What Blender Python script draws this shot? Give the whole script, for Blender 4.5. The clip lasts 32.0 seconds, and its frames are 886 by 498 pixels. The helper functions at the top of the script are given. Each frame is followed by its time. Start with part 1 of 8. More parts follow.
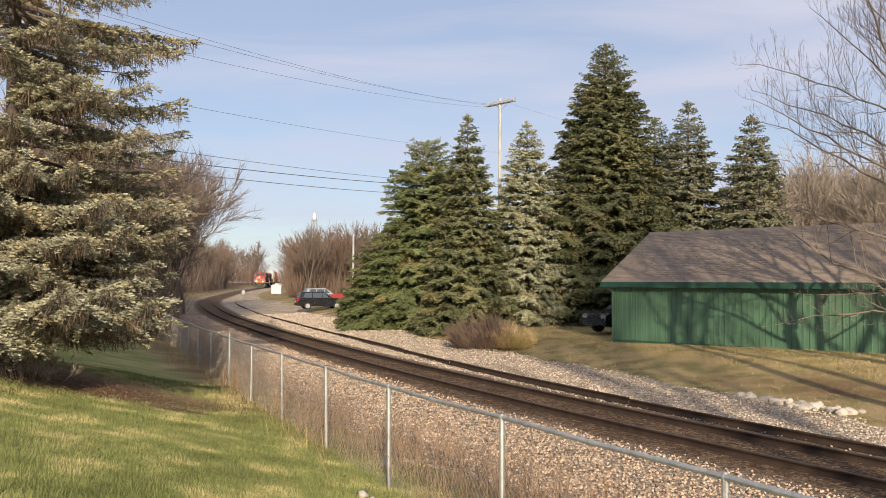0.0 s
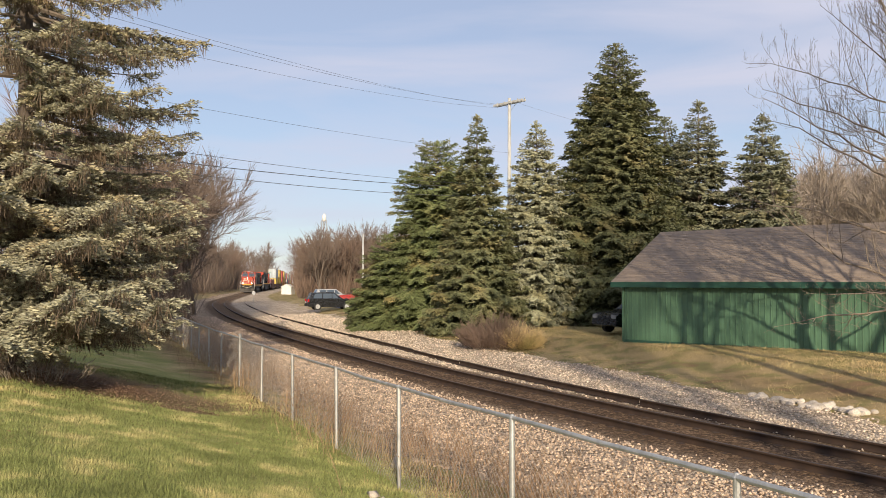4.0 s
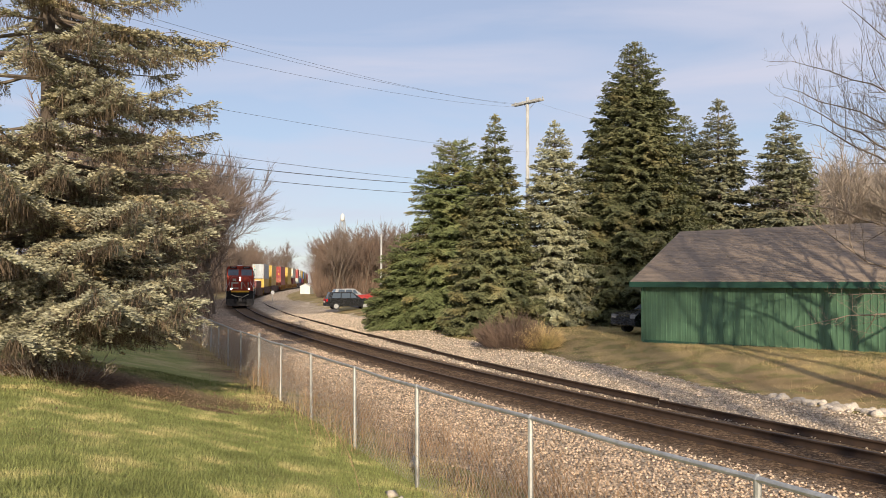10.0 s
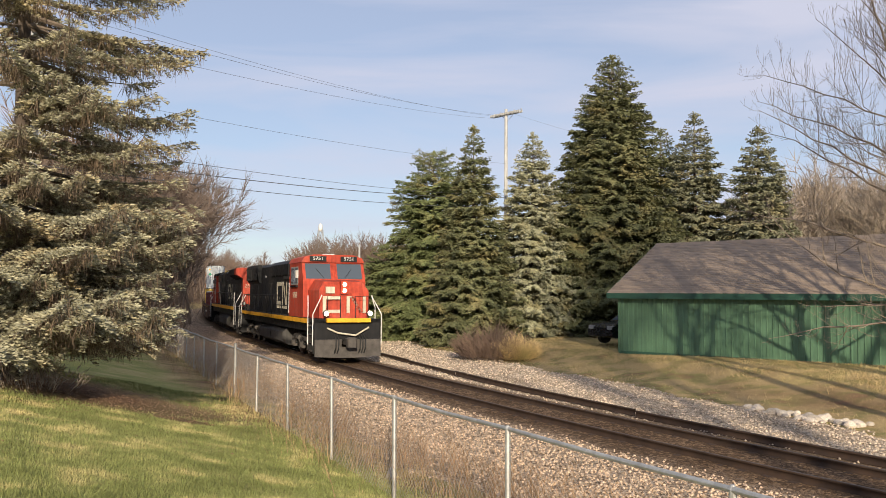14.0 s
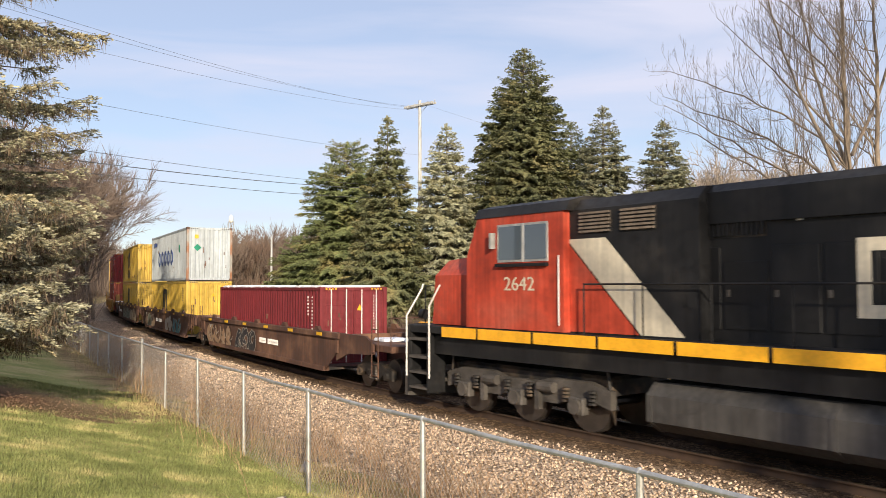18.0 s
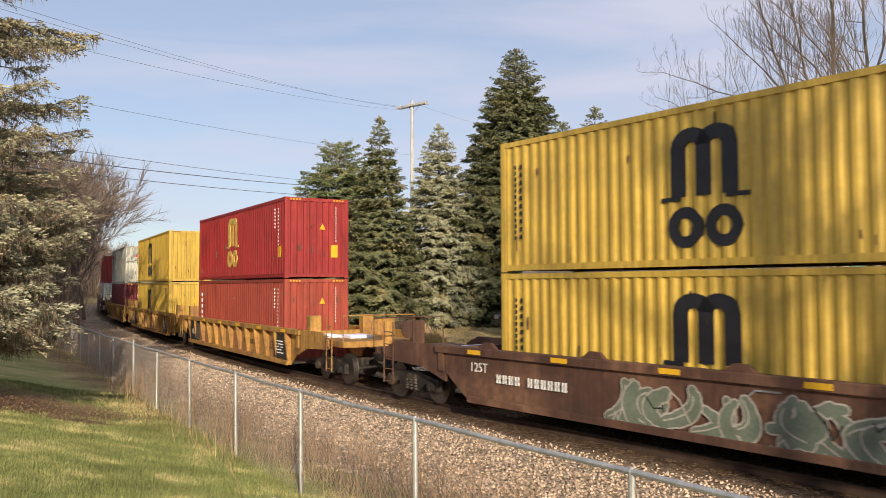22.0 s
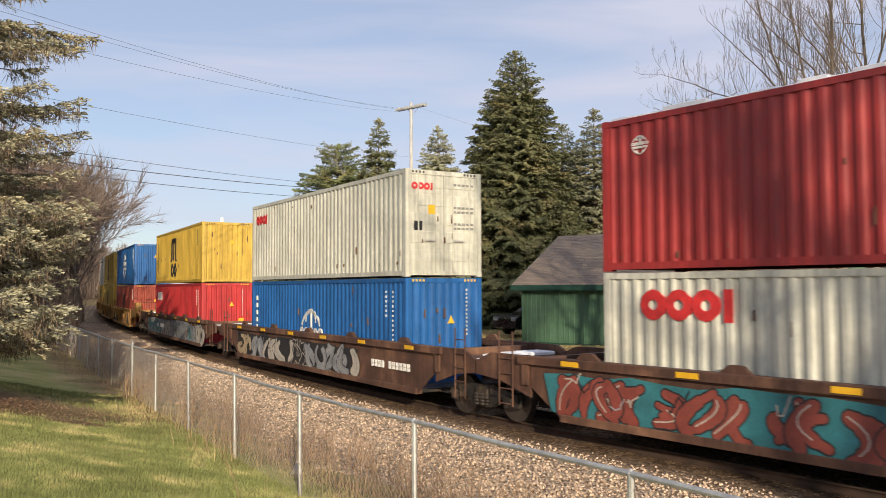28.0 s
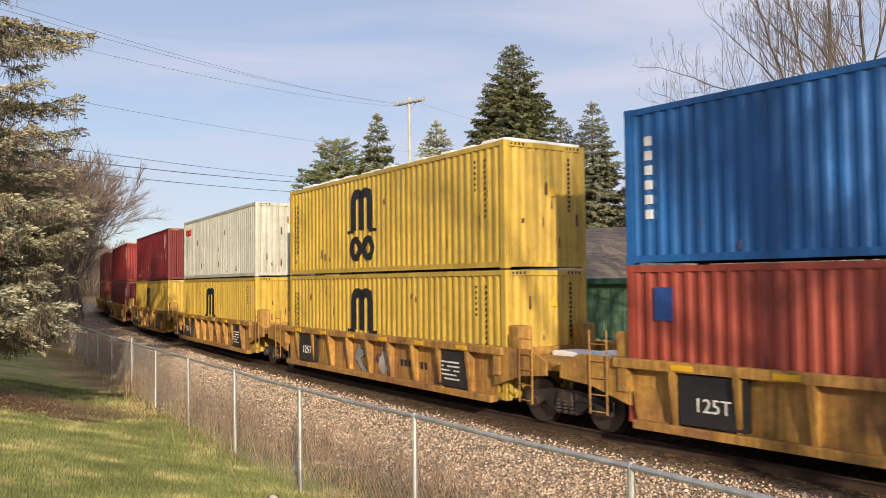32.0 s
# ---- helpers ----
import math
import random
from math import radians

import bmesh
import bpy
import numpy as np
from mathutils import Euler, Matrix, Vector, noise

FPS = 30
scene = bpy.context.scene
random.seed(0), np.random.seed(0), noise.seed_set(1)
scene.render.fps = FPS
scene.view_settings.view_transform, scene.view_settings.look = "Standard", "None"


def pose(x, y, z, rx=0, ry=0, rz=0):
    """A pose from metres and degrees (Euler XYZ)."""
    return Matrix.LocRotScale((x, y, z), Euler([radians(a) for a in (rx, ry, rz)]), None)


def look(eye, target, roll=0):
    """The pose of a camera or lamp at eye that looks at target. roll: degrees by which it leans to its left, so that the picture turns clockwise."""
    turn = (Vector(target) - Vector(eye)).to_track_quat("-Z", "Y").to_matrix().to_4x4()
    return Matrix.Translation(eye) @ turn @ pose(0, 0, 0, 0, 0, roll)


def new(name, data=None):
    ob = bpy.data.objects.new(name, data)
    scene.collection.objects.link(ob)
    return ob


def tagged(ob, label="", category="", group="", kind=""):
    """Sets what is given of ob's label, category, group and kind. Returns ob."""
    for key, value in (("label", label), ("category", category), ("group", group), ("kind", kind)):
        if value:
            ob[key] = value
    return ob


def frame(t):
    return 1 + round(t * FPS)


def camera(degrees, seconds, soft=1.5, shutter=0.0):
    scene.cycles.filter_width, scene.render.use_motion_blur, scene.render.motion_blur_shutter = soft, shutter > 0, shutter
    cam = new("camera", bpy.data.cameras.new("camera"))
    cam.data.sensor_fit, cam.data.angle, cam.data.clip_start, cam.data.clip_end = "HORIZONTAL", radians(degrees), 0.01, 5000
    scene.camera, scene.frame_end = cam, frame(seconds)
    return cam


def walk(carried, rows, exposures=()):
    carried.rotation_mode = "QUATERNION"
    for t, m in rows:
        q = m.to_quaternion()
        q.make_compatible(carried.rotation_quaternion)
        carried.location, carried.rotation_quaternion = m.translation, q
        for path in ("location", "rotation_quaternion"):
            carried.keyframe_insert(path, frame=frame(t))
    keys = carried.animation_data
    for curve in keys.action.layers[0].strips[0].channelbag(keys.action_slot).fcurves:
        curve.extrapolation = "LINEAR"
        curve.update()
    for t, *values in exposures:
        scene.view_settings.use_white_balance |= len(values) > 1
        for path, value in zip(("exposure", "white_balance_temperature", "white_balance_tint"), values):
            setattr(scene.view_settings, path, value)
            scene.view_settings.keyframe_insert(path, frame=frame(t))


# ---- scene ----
# ---- camera: it stands on the lawn and pans ----
EYE = (0.0, 0.0, 2.985)
cam = camera(56.8, 32.0, soft=0.55, shutter=0.12)
# seconds, bearing clockwise from +y, tilt up, lean to the right (degrees)
PATH = [
    (0.0, -6.099, 2.412, -0.283),
    (0.5, -6.176, 2.399, -0.167),
    (1.0, -6.227, 2.396, -0.118),
    (1.5, -6.269, 2.367, -0.105),
    (2.0, -6.355, 2.320, -0.135),
    (2.5, -6.465, 2.305, -0.163),
    (3.0, -6.572, 2.364, -0.158),
    (3.5, -6.653, 2.455, -0.131),
    (5.5, -7.283, 2.353, -0.292),
    (6.0, -7.429, 2.369, -0.266),
    (6.5, -7.527, 2.417, -0.194),
    (7.0, -7.584, 2.451, -0.125),
    (7.5, -7.632, 2.457, -0.116),
    (8.0, -7.678, 2.472, -0.145),
    (8.5, -7.731, 2.493, -0.150),
    (9.0, -7.798, 2.504, -0.164),
    (9.5, -7.884, 2.478, -0.186),
    (10.0, -8.039, 2.418, -0.168),
    (10.5, -8.170, 2.383, -0.193),
    (11.0, -8.162, 2.455, -0.223),
    (11.5, -8.082, 2.560, -0.205),
    (12.0, -7.970, 2.660, -0.204),
    (12.5, -7.769, 2.812, -0.214),
    (13.0, -7.484, 2.964, -0.247),
    (13.5, -7.126, 3.089, -0.299),
    (14.0, -6.516, 3.166, -0.376),
    (14.5, -5.626, 3.171, -0.523),
    (16.5, -2.378, 3.108, -0.665),
    (17.0, -1.745, 3.042, -0.473),
    (17.5, -0.995, 2.817, -0.211),
    (18.0, -0.520, 2.569, 0.140),
    (18.5, -0.352, 2.392, 0.311),
    (19.0, -0.256, 2.352, 0.232),
    (19.5, -0.137, 2.457, 0.112),
    (20.0, -0.053, 2.557, 0.047),
    (20.5, -0.052, 2.632, 0.002),
    (21.0, -0.047, 2.649, 0.038),
    (21.5, -0.012, 2.595, 0.132),
    (22.0, 0.015, 2.579, 0.202),
    (22.5, -0.000, 2.570, 0.224),
    (23.0, -0.114, 2.547, 0.233),
    (23.5, -0.198, 2.648, 0.079),
    (24.0, -0.158, 2.689, -0.021),
    (24.5, -0.073, 2.625, 0.009),
    (25.0, 0.027, 2.542, 0.104),
    (25.5, 0.039, 2.530, 0.208),
    (27.5, -0.034, 2.321, 0.353),
    (28.0, 0.081, 2.710, 0.218),
    (28.5, 0.093, 2.503, 0.354),
    (29.0, 0.002, 2.374, 0.445),
    (29.5, -0.088, 2.350, 0.536),
    (30.0, -0.086, 2.345, 0.649),
    (30.5, -0.007, 2.318, 0.699),
    (31.0, 0.067, 2.261, 0.701),
    (31.5, 0.126, 2.266, 0.637),
    (32.0, 0.146, 2.338, 0.563),
]


def aim(bearing, tilt, lean):
    b, e = radians(bearing), radians(tilt)
    way = Vector((math.sin(b) * math.cos(e), math.cos(b) * math.cos(e), math.sin(e)))
    return look(EYE, Vector(EYE) + way * 10, -lean)


walk(cam, [(t, aim(b, e, r)) for t, b, e, r in PATH], exposures=[(0.0, 0.08), (14.5, 0.08), (16.5, 0.3), (17.6, 0.33), (18.3, 0.28), (19.3, 0.1), (32.0, 0.1)])

# ---- sky and sun ----
SUN_BEARING, SUN_HEIGHT = 168.0, 17.0
world = bpy.data.worlds.new("sky")
scene.world = world
world.use_nodes = True
wn, wl = world.node_tree.nodes, world.node_tree.links
wn.clear()
w_out = wn.new("ShaderNodeOutputWorld")
w_bg = wn.new("ShaderNodeBackground")
w_sky = wn.new("ShaderNodeTexSky")
w_sky.sky_type, w_sky.sun_disc = "NISHITA", False
w_sky.sun_elevation, w_sky.sun_rotation = radians(SUN_HEIGHT), radians(SUN_BEARING)
w_sky.air_density, w_sky.dust_density, w_sky.ozone_density = 1.0, 0.25, 3.0
w_co = wn.new("ShaderNodeTexCoord")
w_map = wn.new("ShaderNodeMapping")
w_map.inputs["Rotation"].default_value = (0.05, -0.16, 0.3)
w_map.inputs["Scale"].default_value = (1.1, 0.8, 7.5)
w_n1 = wn.new("ShaderNodeTexNoise")
w_n1.inputs["Scale"].default_value, w_n1.inputs["Detail"].default_value, w_n1.inputs["Roughness"].default_value = 1.7, 6.0, 0.52
w_n1.inputs["Distortion"].default_value = 0.5
w_ramp = wn.new("ShaderNodeMapRange")
w_ramp.inputs["From Min"].default_value, w_ramp.inputs["From Max"].default_value = 0.40, 0.68
w_ramp.inputs["To Min"].default_value, w_ramp.inputs["To Max"].default_value = 0.46, 0.95
w_mix = wn.new("ShaderNodeMix")
w_mix.data_type = "RGBA"
w_mix.inputs["B"].default_value = (5.3, 5.4, 6.5, 1)
wl.new(w_co.outputs["Generated"], w_map.inputs["Vector"])
wl.new(w_map.outputs["Vector"], w_n1.inputs["Vector"])
wl.new(w_n1.outputs["Fac"], w_ramp.inputs["Value"])
wl.new(w_ramp.outputs["Result"], w_mix.inputs["Factor"])
wl.new(w_sky.outputs["Color"], w_mix.inputs["A"])
wl.new(w_mix.outputs["Result"], w_bg.inputs["Color"])
w_bg.inputs["Strength"].default_value = 0.117
wl.new(w_bg.outputs["Background"], w_out.inputs["Surface"])

sun_data = bpy.data.lights.new("sun", "SUN")
sun_data.energy, sun_data.angle, sun_data.color = 5.0, radians(0.6), (1.0, 0.855, 0.655)
sun = new("sun", sun_data)
sb, se = radians(SUN_BEARING), radians(SUN_HEIGHT)
sun_way = Vector((math.sin(sb) * math.cos(se), math.cos(sb) * math.cos(se), math.sin(se)))
sun.matrix_world = look(sun_way * 200, (0, 0, 0))


# ---- materials ----
def mat(name, color, rough=0.7, metal=0.0, var=0.25, scale=4.0, bump=0.0, tint=None, tint_at=0.55, stretch=(1, 1, 1), rand=0.0, streak=0.0, spec=0.5):
    """Base colour with two scales of noise, a second colour in patches, bump, streaks that run down."""
    m = bpy.data.materials.new(name)
    m.use_nodes = True
    n, l = m.node_tree.nodes, m.node_tree.links
    b = n["Principled BSDF"]
    b.inputs["Roughness"].default_value, b.inputs["Metallic"].default_value = rough, metal
    b.inputs["Specular IOR Level"].default_value = spec
    co = n.new("ShaderNodeTexCoord")
    mp = n.new("ShaderNodeMapping")
    mp.inputs["Scale"].default_value = stretch
    l.new(co.outputs["Object"], mp.inputs["Vector"])

    def noise_tex(s, detail=5.0, vec=mp):
        t = n.new("ShaderNodeTexNoise")
        t.inputs["Scale"].default_value, t.inputs["Detail"].default_value = s, detail
        l.new(vec.outputs["Vector"], t.inputs["Vector"])
        return t

    def blend(kind, fac, a, bb):
        x = n.new("ShaderNodeMix")
        x.data_type, x.blend_type = "RGBA", kind
        for sock, val in (("Factor", fac), ("A", a), ("B", bb)):
            if hasattr(val, "is_output"):
                l.new(val, x.inputs[sock])
            elif sock == "Factor":
                x.inputs[sock].default_value = val
            else:
                x.inputs[sock].default_value = (*val[:3], 1)
        return x.outputs["Result"]

    def curve(sock, lo, hi, a=0.0, z=1.0):
        r = n.new("ShaderNodeMapRange")
        r.inputs["From Min"].default_value, r.inputs["From Max"].default_value = lo, hi
        r.inputs["To Min"].default_value, r.inputs["To Max"].default_value = a, z
        l.new(sock, r.inputs["Value"])
        return r.outputs["Result"]

    col = color
    big, small = noise_tex(scale), noise_tex(scale * 9.0)
    if tint:
        col = blend("MIX", curve(big.outputs["Fac"], tint_at - 0.08, tint_at + 0.1), color, tint)
    lo, hi = max(0.0, 1 - var), 1 + var
    v1 = curve(big.outputs["Fac"], 0.3, 0.7, lo, hi)
    v2 = curve(small.outputs["Fac"], 0.3, 0.7, 1 - var * 0.6, 1 + var * 0.6)
    mul = n.new("ShaderNodeMath")
    mul.operation = "MULTIPLY"
    l.new(v1, mul.inputs[0])
    l.new(v2, mul.inputs[1])
    last = mul.outputs["Value"]
    if rand:
        info = n.new("ShaderNodeObjectInfo")
        geo = n.new("ShaderNodeNewGeometry")
        add = n.new("ShaderNodeMath")
        add.operation = "ADD"
        l.new(info.outputs["Random"], add.inputs[0])
        l.new(geo.outputs["Random Per Island"], add.inputs[1])
        m2 = n.new("ShaderNodeMath")
        m2.operation = "MULTIPLY"
        l.new(last, m2.inputs[0])
        l.new(curve(add.outputs["Value"], 0.2, 1.8, 1 - rand, 1 + rand), m2.inputs[1])
        last = m2.outputs["Value"]
    if streak:
        mp2 = n.new("ShaderNodeMapping")
        mp2.inputs["Scale"].default_value = (9.0, 9.0, 0.35)
        l.new(co.outputs["Object"], mp2.inputs["Vector"])
        st = noise_tex(1.2, 4.0, mp2)
        m3 = n.new("ShaderNodeMath")
        m3.operation = "MULTIPLY"
        l.new(last, m3.inputs[0])
        l.new(curve(st.outputs["Fac"], 0.35, 0.7, 1.0 + streak * 0.3, 1.0 - streak), m3.inputs[1])
        last = m3.outputs["Value"]
    hsv = n.new("ShaderNodeHueSaturation")
    l.new(last, hsv.inputs["Value"])
    if hasattr(col, "is_output"):
        l.new(col, hsv.inputs["Color"])
    else:
        hsv.inputs["Color"].default_value = (*col, 1)
    l.new(hsv.outputs["Color"], b.inputs["Base Color"])
    l.new(curve(small.outputs["Fac"], 0.3, 0.7, max(0.02, rough - 0.12), min(1.0, rough + 0.12)), b.inputs["Roughness"])
    if bump:
        bp = n.new("ShaderNodeBump")
        bp.inputs["Strength"].default_value, bp.inputs["Distance"].default_value = 0.6, bump
        l.new(small.outputs["Fac"], bp.inputs["Height"])
        l.new(bp.outputs["Normal"], b.inputs["Normal"])
    return m


def glow(name, color, strength):
    m = bpy.data.materials.new(name)
    m.use_nodes = True
    b = m.node_tree.nodes["Principled BSDF"]
    b.inputs["Base Color"].default_value = (*color, 1)
    b.inputs["Emission Color"].default_value = (*color, 1)
    b.inputs["Emission Strength"].default_value = strength
    return m


# ---- mesh building ----
class Geo:
    """Collects vertices and faces for one mesh."""

    def __init__(self):
        self.v, self.f = [], []

    def quad(self, a, b, c, d):
        i = len(self.v)
        self.v += [tuple(a), tuple(b), tuple(c), tuple(d)]
        self.f.append((i, i + 1, i + 2, i + 3))
        return self

    def box(self, x0, x1, y0, y1, z0, z1, ch=0.0):
        """A box; ch: chamfer of the four upright edges and the top."""
        i = len(self.v)
        if ch <= 0:
            self.v += [(x, y, z) for z in (z0, z1) for x, y in ((x0, y0), (x1, y0), (x1, y1), (x0, y1))]
            n = 4
            rings = 2
        else:
            c = ch
            ring = ((x0 + c, y0), (x1 - c, y0), (x1, y0 + c), (x1, y1 - c), (x1 - c, y1), (x0 + c, y1), (x0, y1 - c), (x0, y0 + c))
            mx, my = (x0 + x1) / 2, (y0 + y1) / 2
            sx, sy = 1 - 2 * c / max(x1 - x0, 1e-6), 1 - 2 * c / max(y1 - y0, 1e-6)
            self.v += [(x, y, z0) for x, y in ring] + [(x, y, z1 - c) for x, y in ring]
            self.v += [(mx + (x - mx) * sx, my + (y - my) * sy, z1) for x, y in ring]
            n, rings = 8, 3
        self.f.append(tuple(i + k for k in reversed(range(n))))
        for r in range(rings - 1):
            for k in range(n):
                a, b = i + r * n + k, i + r * n + (k + 1) % n
                self.f.append((a, b, b + n, a + n))
        self.f.append(tuple(i + (rings - 1) * n + k for k in range(n)))
        return self

    def tube(self, pts, radii, n=6, cap=True):
        """A tube along points; radii: one number or one for each point."""
        if not hasattr(radii, "__len__"):
            radii = [radii] * len(pts)
        i = len(self.v)
        pts = [Vector(p) for p in pts]
        u = None
        for k, p in enumerate(pts):
            d = (pts[min(k + 1, len(pts) - 1)] - pts[max(k - 1, 0)]).normalized()
            if u is None:
                u = d.orthogonal().normalized()
            u = (u - d * u.dot(d))
            u = u.normalized() if u.length > 1e-6 else d.orthogonal().normalized()
            w = d.cross(u)
            for j in range(n):
                a = 2 * math.pi * j / n
                self.v.append(tuple(p + (u * math.cos(a) + w * math.sin(a)) * radii[k]))
        for k in range(len(pts) - 1):
            for j in range(n):
                a, b = i + k * n + j, i + k * n + (j + 1) % n
                self.f.append((a, b, b + n, a + n))
        if cap:
            self.f.append(tuple(i + j for j in reversed(range(n))))
            e = i + (len(pts) - 1) * n
            self.f.append(tuple(e + j for j in range(n)))
        return self

    def prism(self, prof, a, b, axis="x"):
        """A closed outline (pairs) drawn along an axis from a to b."""
        i, n = len(self.v), len(prof)
        for s in (a, b):
            for p, q in prof:
                self.v.append({"x": (s, p, q), "y": (p, s, q), "z": (p, q, s)}[axis])
        self.f.append(tuple(i + k for k in reversed(range(n))))
        self.f.append(tuple(i + n + k for k in range(n)))
        for k in range(n):
            m = (k + 1) % n
            self.f.append((i + k, i + m, i + n + m, i + n + k))
        return self

    def disc(self, c, r, axis, n=16, depth=0.02):
        c = Vector(c)
        d = Vector(axis).normalized() * depth
        return self.tube([c, c + d], r, n)

    def mesh(self, name, material, smooth=False):
        me = bpy.data.meshes.new(name)
        me.from_pydata(self.v, [], self.f)
        if material:
            me.materials.append(material)
        if smooth:
            me.polygons.foreach_set("use_smooth", [True] * len(me.polygons))
        me.update()
        bm = bmesh.new()
        bm.from_mesh(me)
        bmesh.ops.recalc_face_normals(bm, faces=bm.faces)
        bm.to_mesh(me)
        bm.free()
        return me


def part(name, geo, material, parent=None, label="", smooth=False):
    me = geo if isinstance(geo, bpy.types.Mesh) else geo.mesh(name, material, smooth)
    ob = new(name, me)
    if parent is not None:
        ob.parent = parent
    if label:
        ob["label"] = label
    return ob


def array_mesh(name, verts, faces, material, smooth=False):
    """A mesh from numpy arrays; faces all of one size."""
    me = bpy.data.meshes.new(name)
    verts, faces = np.asarray(verts, dtype=np.float32), np.asarray(faces, dtype=np.int32)
    k = faces.shape[1]
    me.vertices.add(len(verts))
    me.vertices.foreach_set("co", verts.ravel())
    me.loops.add(faces.size)
    me.loops.foreach_set("vertex_index", faces.ravel())
    me.polygons.add(len(faces))
    me.polygons.foreach_set("loop_start", np.arange(0, faces.size, k, dtype=np.int32))
    me.polygons.foreach_set("loop_total", np.full(len(faces), k, dtype=np.int32))
    if smooth:
        me.polygons.foreach_set("use_smooth", np.ones(len(faces), dtype=bool))
    me.materials.append(material)
    me.update(calc_edges=True)
    me.validate()
    return me


# ---- the railway's line: s grows away from the camera, d is the offset towards it ----
KNOTS = (-10, 5, 20, 40, 70, 100, 140, 180, 220, 270, 330)
BENDS = (0.0078, 0.00505, 0.00217, 0.00137, 0.00136, 0.00359, 0.00058, 0.00106, -0.00049, -0.00054, 0.00004)
RISE_S, RISE_Z = (60, 90, 130, 180, 230, 300), (0, 0.2, 0.36, 0.84, 1.25, 1.52)
STEP = 0.5
S_ALL = np.arange(-330, 640, STEP)
_k = np.where((S_ALL > 330) | (S_ALL < -40), 0.0, np.interp(S_ALL, KNOTS, BENDS))
_i0 = int(np.argmin(abs(S_ALL)))
LINE_B = np.cumsum(_k) * STEP
LINE_B = LINE_B - LINE_B[_i0] - 0.60233
LINE_X = np.cumsum(np.sin(LINE_B)) * STEP
LINE_Y = np.cumsum(np.cos(LINE_B)) * STEP
LINE_X, LINE_Y = LINE_X - LINE_X[_i0] + 1.585, LINE_Y - LINE_Y[_i0] + 20.0


def on_line(s, d=0.0, z=0.0):
    b = np.interp(s, S_ALL, LINE_B)
    return Vector((np.interp(s, S_ALL, LINE_X) - d * np.cos(b), np.interp(s, S_ALL, LINE_Y) + d * np.sin(b), z + np.interp(s, RISE_S, RISE_Z)))


def line_coords(x, y):
    """Arrays x, y to s and d."""
    x, y = np.asarray(x, float), np.asarray(y, float)
    s, d = np.empty(x.shape), np.empty(x.shape)
    sub = slice(None, None, 4)
    lx, ly, lb, ls = LINE_X[sub], LINE_Y[sub], LINE_B[sub], S_ALL[sub]
    for a in range(0, len(x), 2000):
        e = slice(a, a + 2000)
        q = (x[e, None] - lx) ** 2 + (y[e, None] - ly) ** 2
        i = q.argmin(1)
        dx, dy = x[e] - lx[i], y[e] - ly[i]
        s[e] = ls[i] + dx * np.sin(lb[i]) + dy * np.cos(lb[i])
        d[e] = -dx * np.cos(lb[i]) + dy * np.sin(lb[i])
        d[e] = np.where(q.min(1) > 4 * d[e] ** 2 + 9, np.sign(d[e]) * np.sqrt(q.min(1)), d[e])
    return s, d


HD = (-400, -60, -25, -15, -11.5, -9.5, -7.6, -6.0, -4.2, -2.2, 2.2, 3.6, 6.0, 7.8, 9.0, 12.6, 18.0, 40.0, 400.0)
HZ = (3.5, 1.4, 0.75, 0.62, 0.56, 0.48, 0.12, -0.02, -0.1, -0.2, -0.2, -0.12, 0.12, 0.42, 0.56, 1.3, 1.55, 1.9, 3.0)


def ground_z(x, y):
    s, d = line_coords(np.atleast_1d(x), np.atleast_1d(y))
    f = np.clip((s - 60) / 60, 0, 1)
    z = np.interp(d, HD, HZ)
    up = np.interp(s, RISE_S, RISE_Z) * np.interp(d, (-70, -10), (0.3, 1.0))
    return z * (1 - f) + f * np.minimum(np.interp(d, HD, HZ) * 0.5 + 0.05, 1.2) + up


def gz(x, y):
    return float(ground_z(x, y)[0])
M = {}
M["rail"] = mat("rusty rail steel", (0.055, 0.032, 0.02), 0.85, 0.1, 0.3, 3.0, 0.002)
M["rail_top"] = mat("worn rail head", (0.10, 0.07, 0.05), 0.55, 0.5, 0.15, 3.0)
M["tie"] = mat("creosoted oak", (0.048, 0.032, 0.021), 0.85, 0, 0.4, 5.0, 0.006, tint=(0.12, 0.078, 0.046), stretch=(1, 6, 6), rand=0.3)


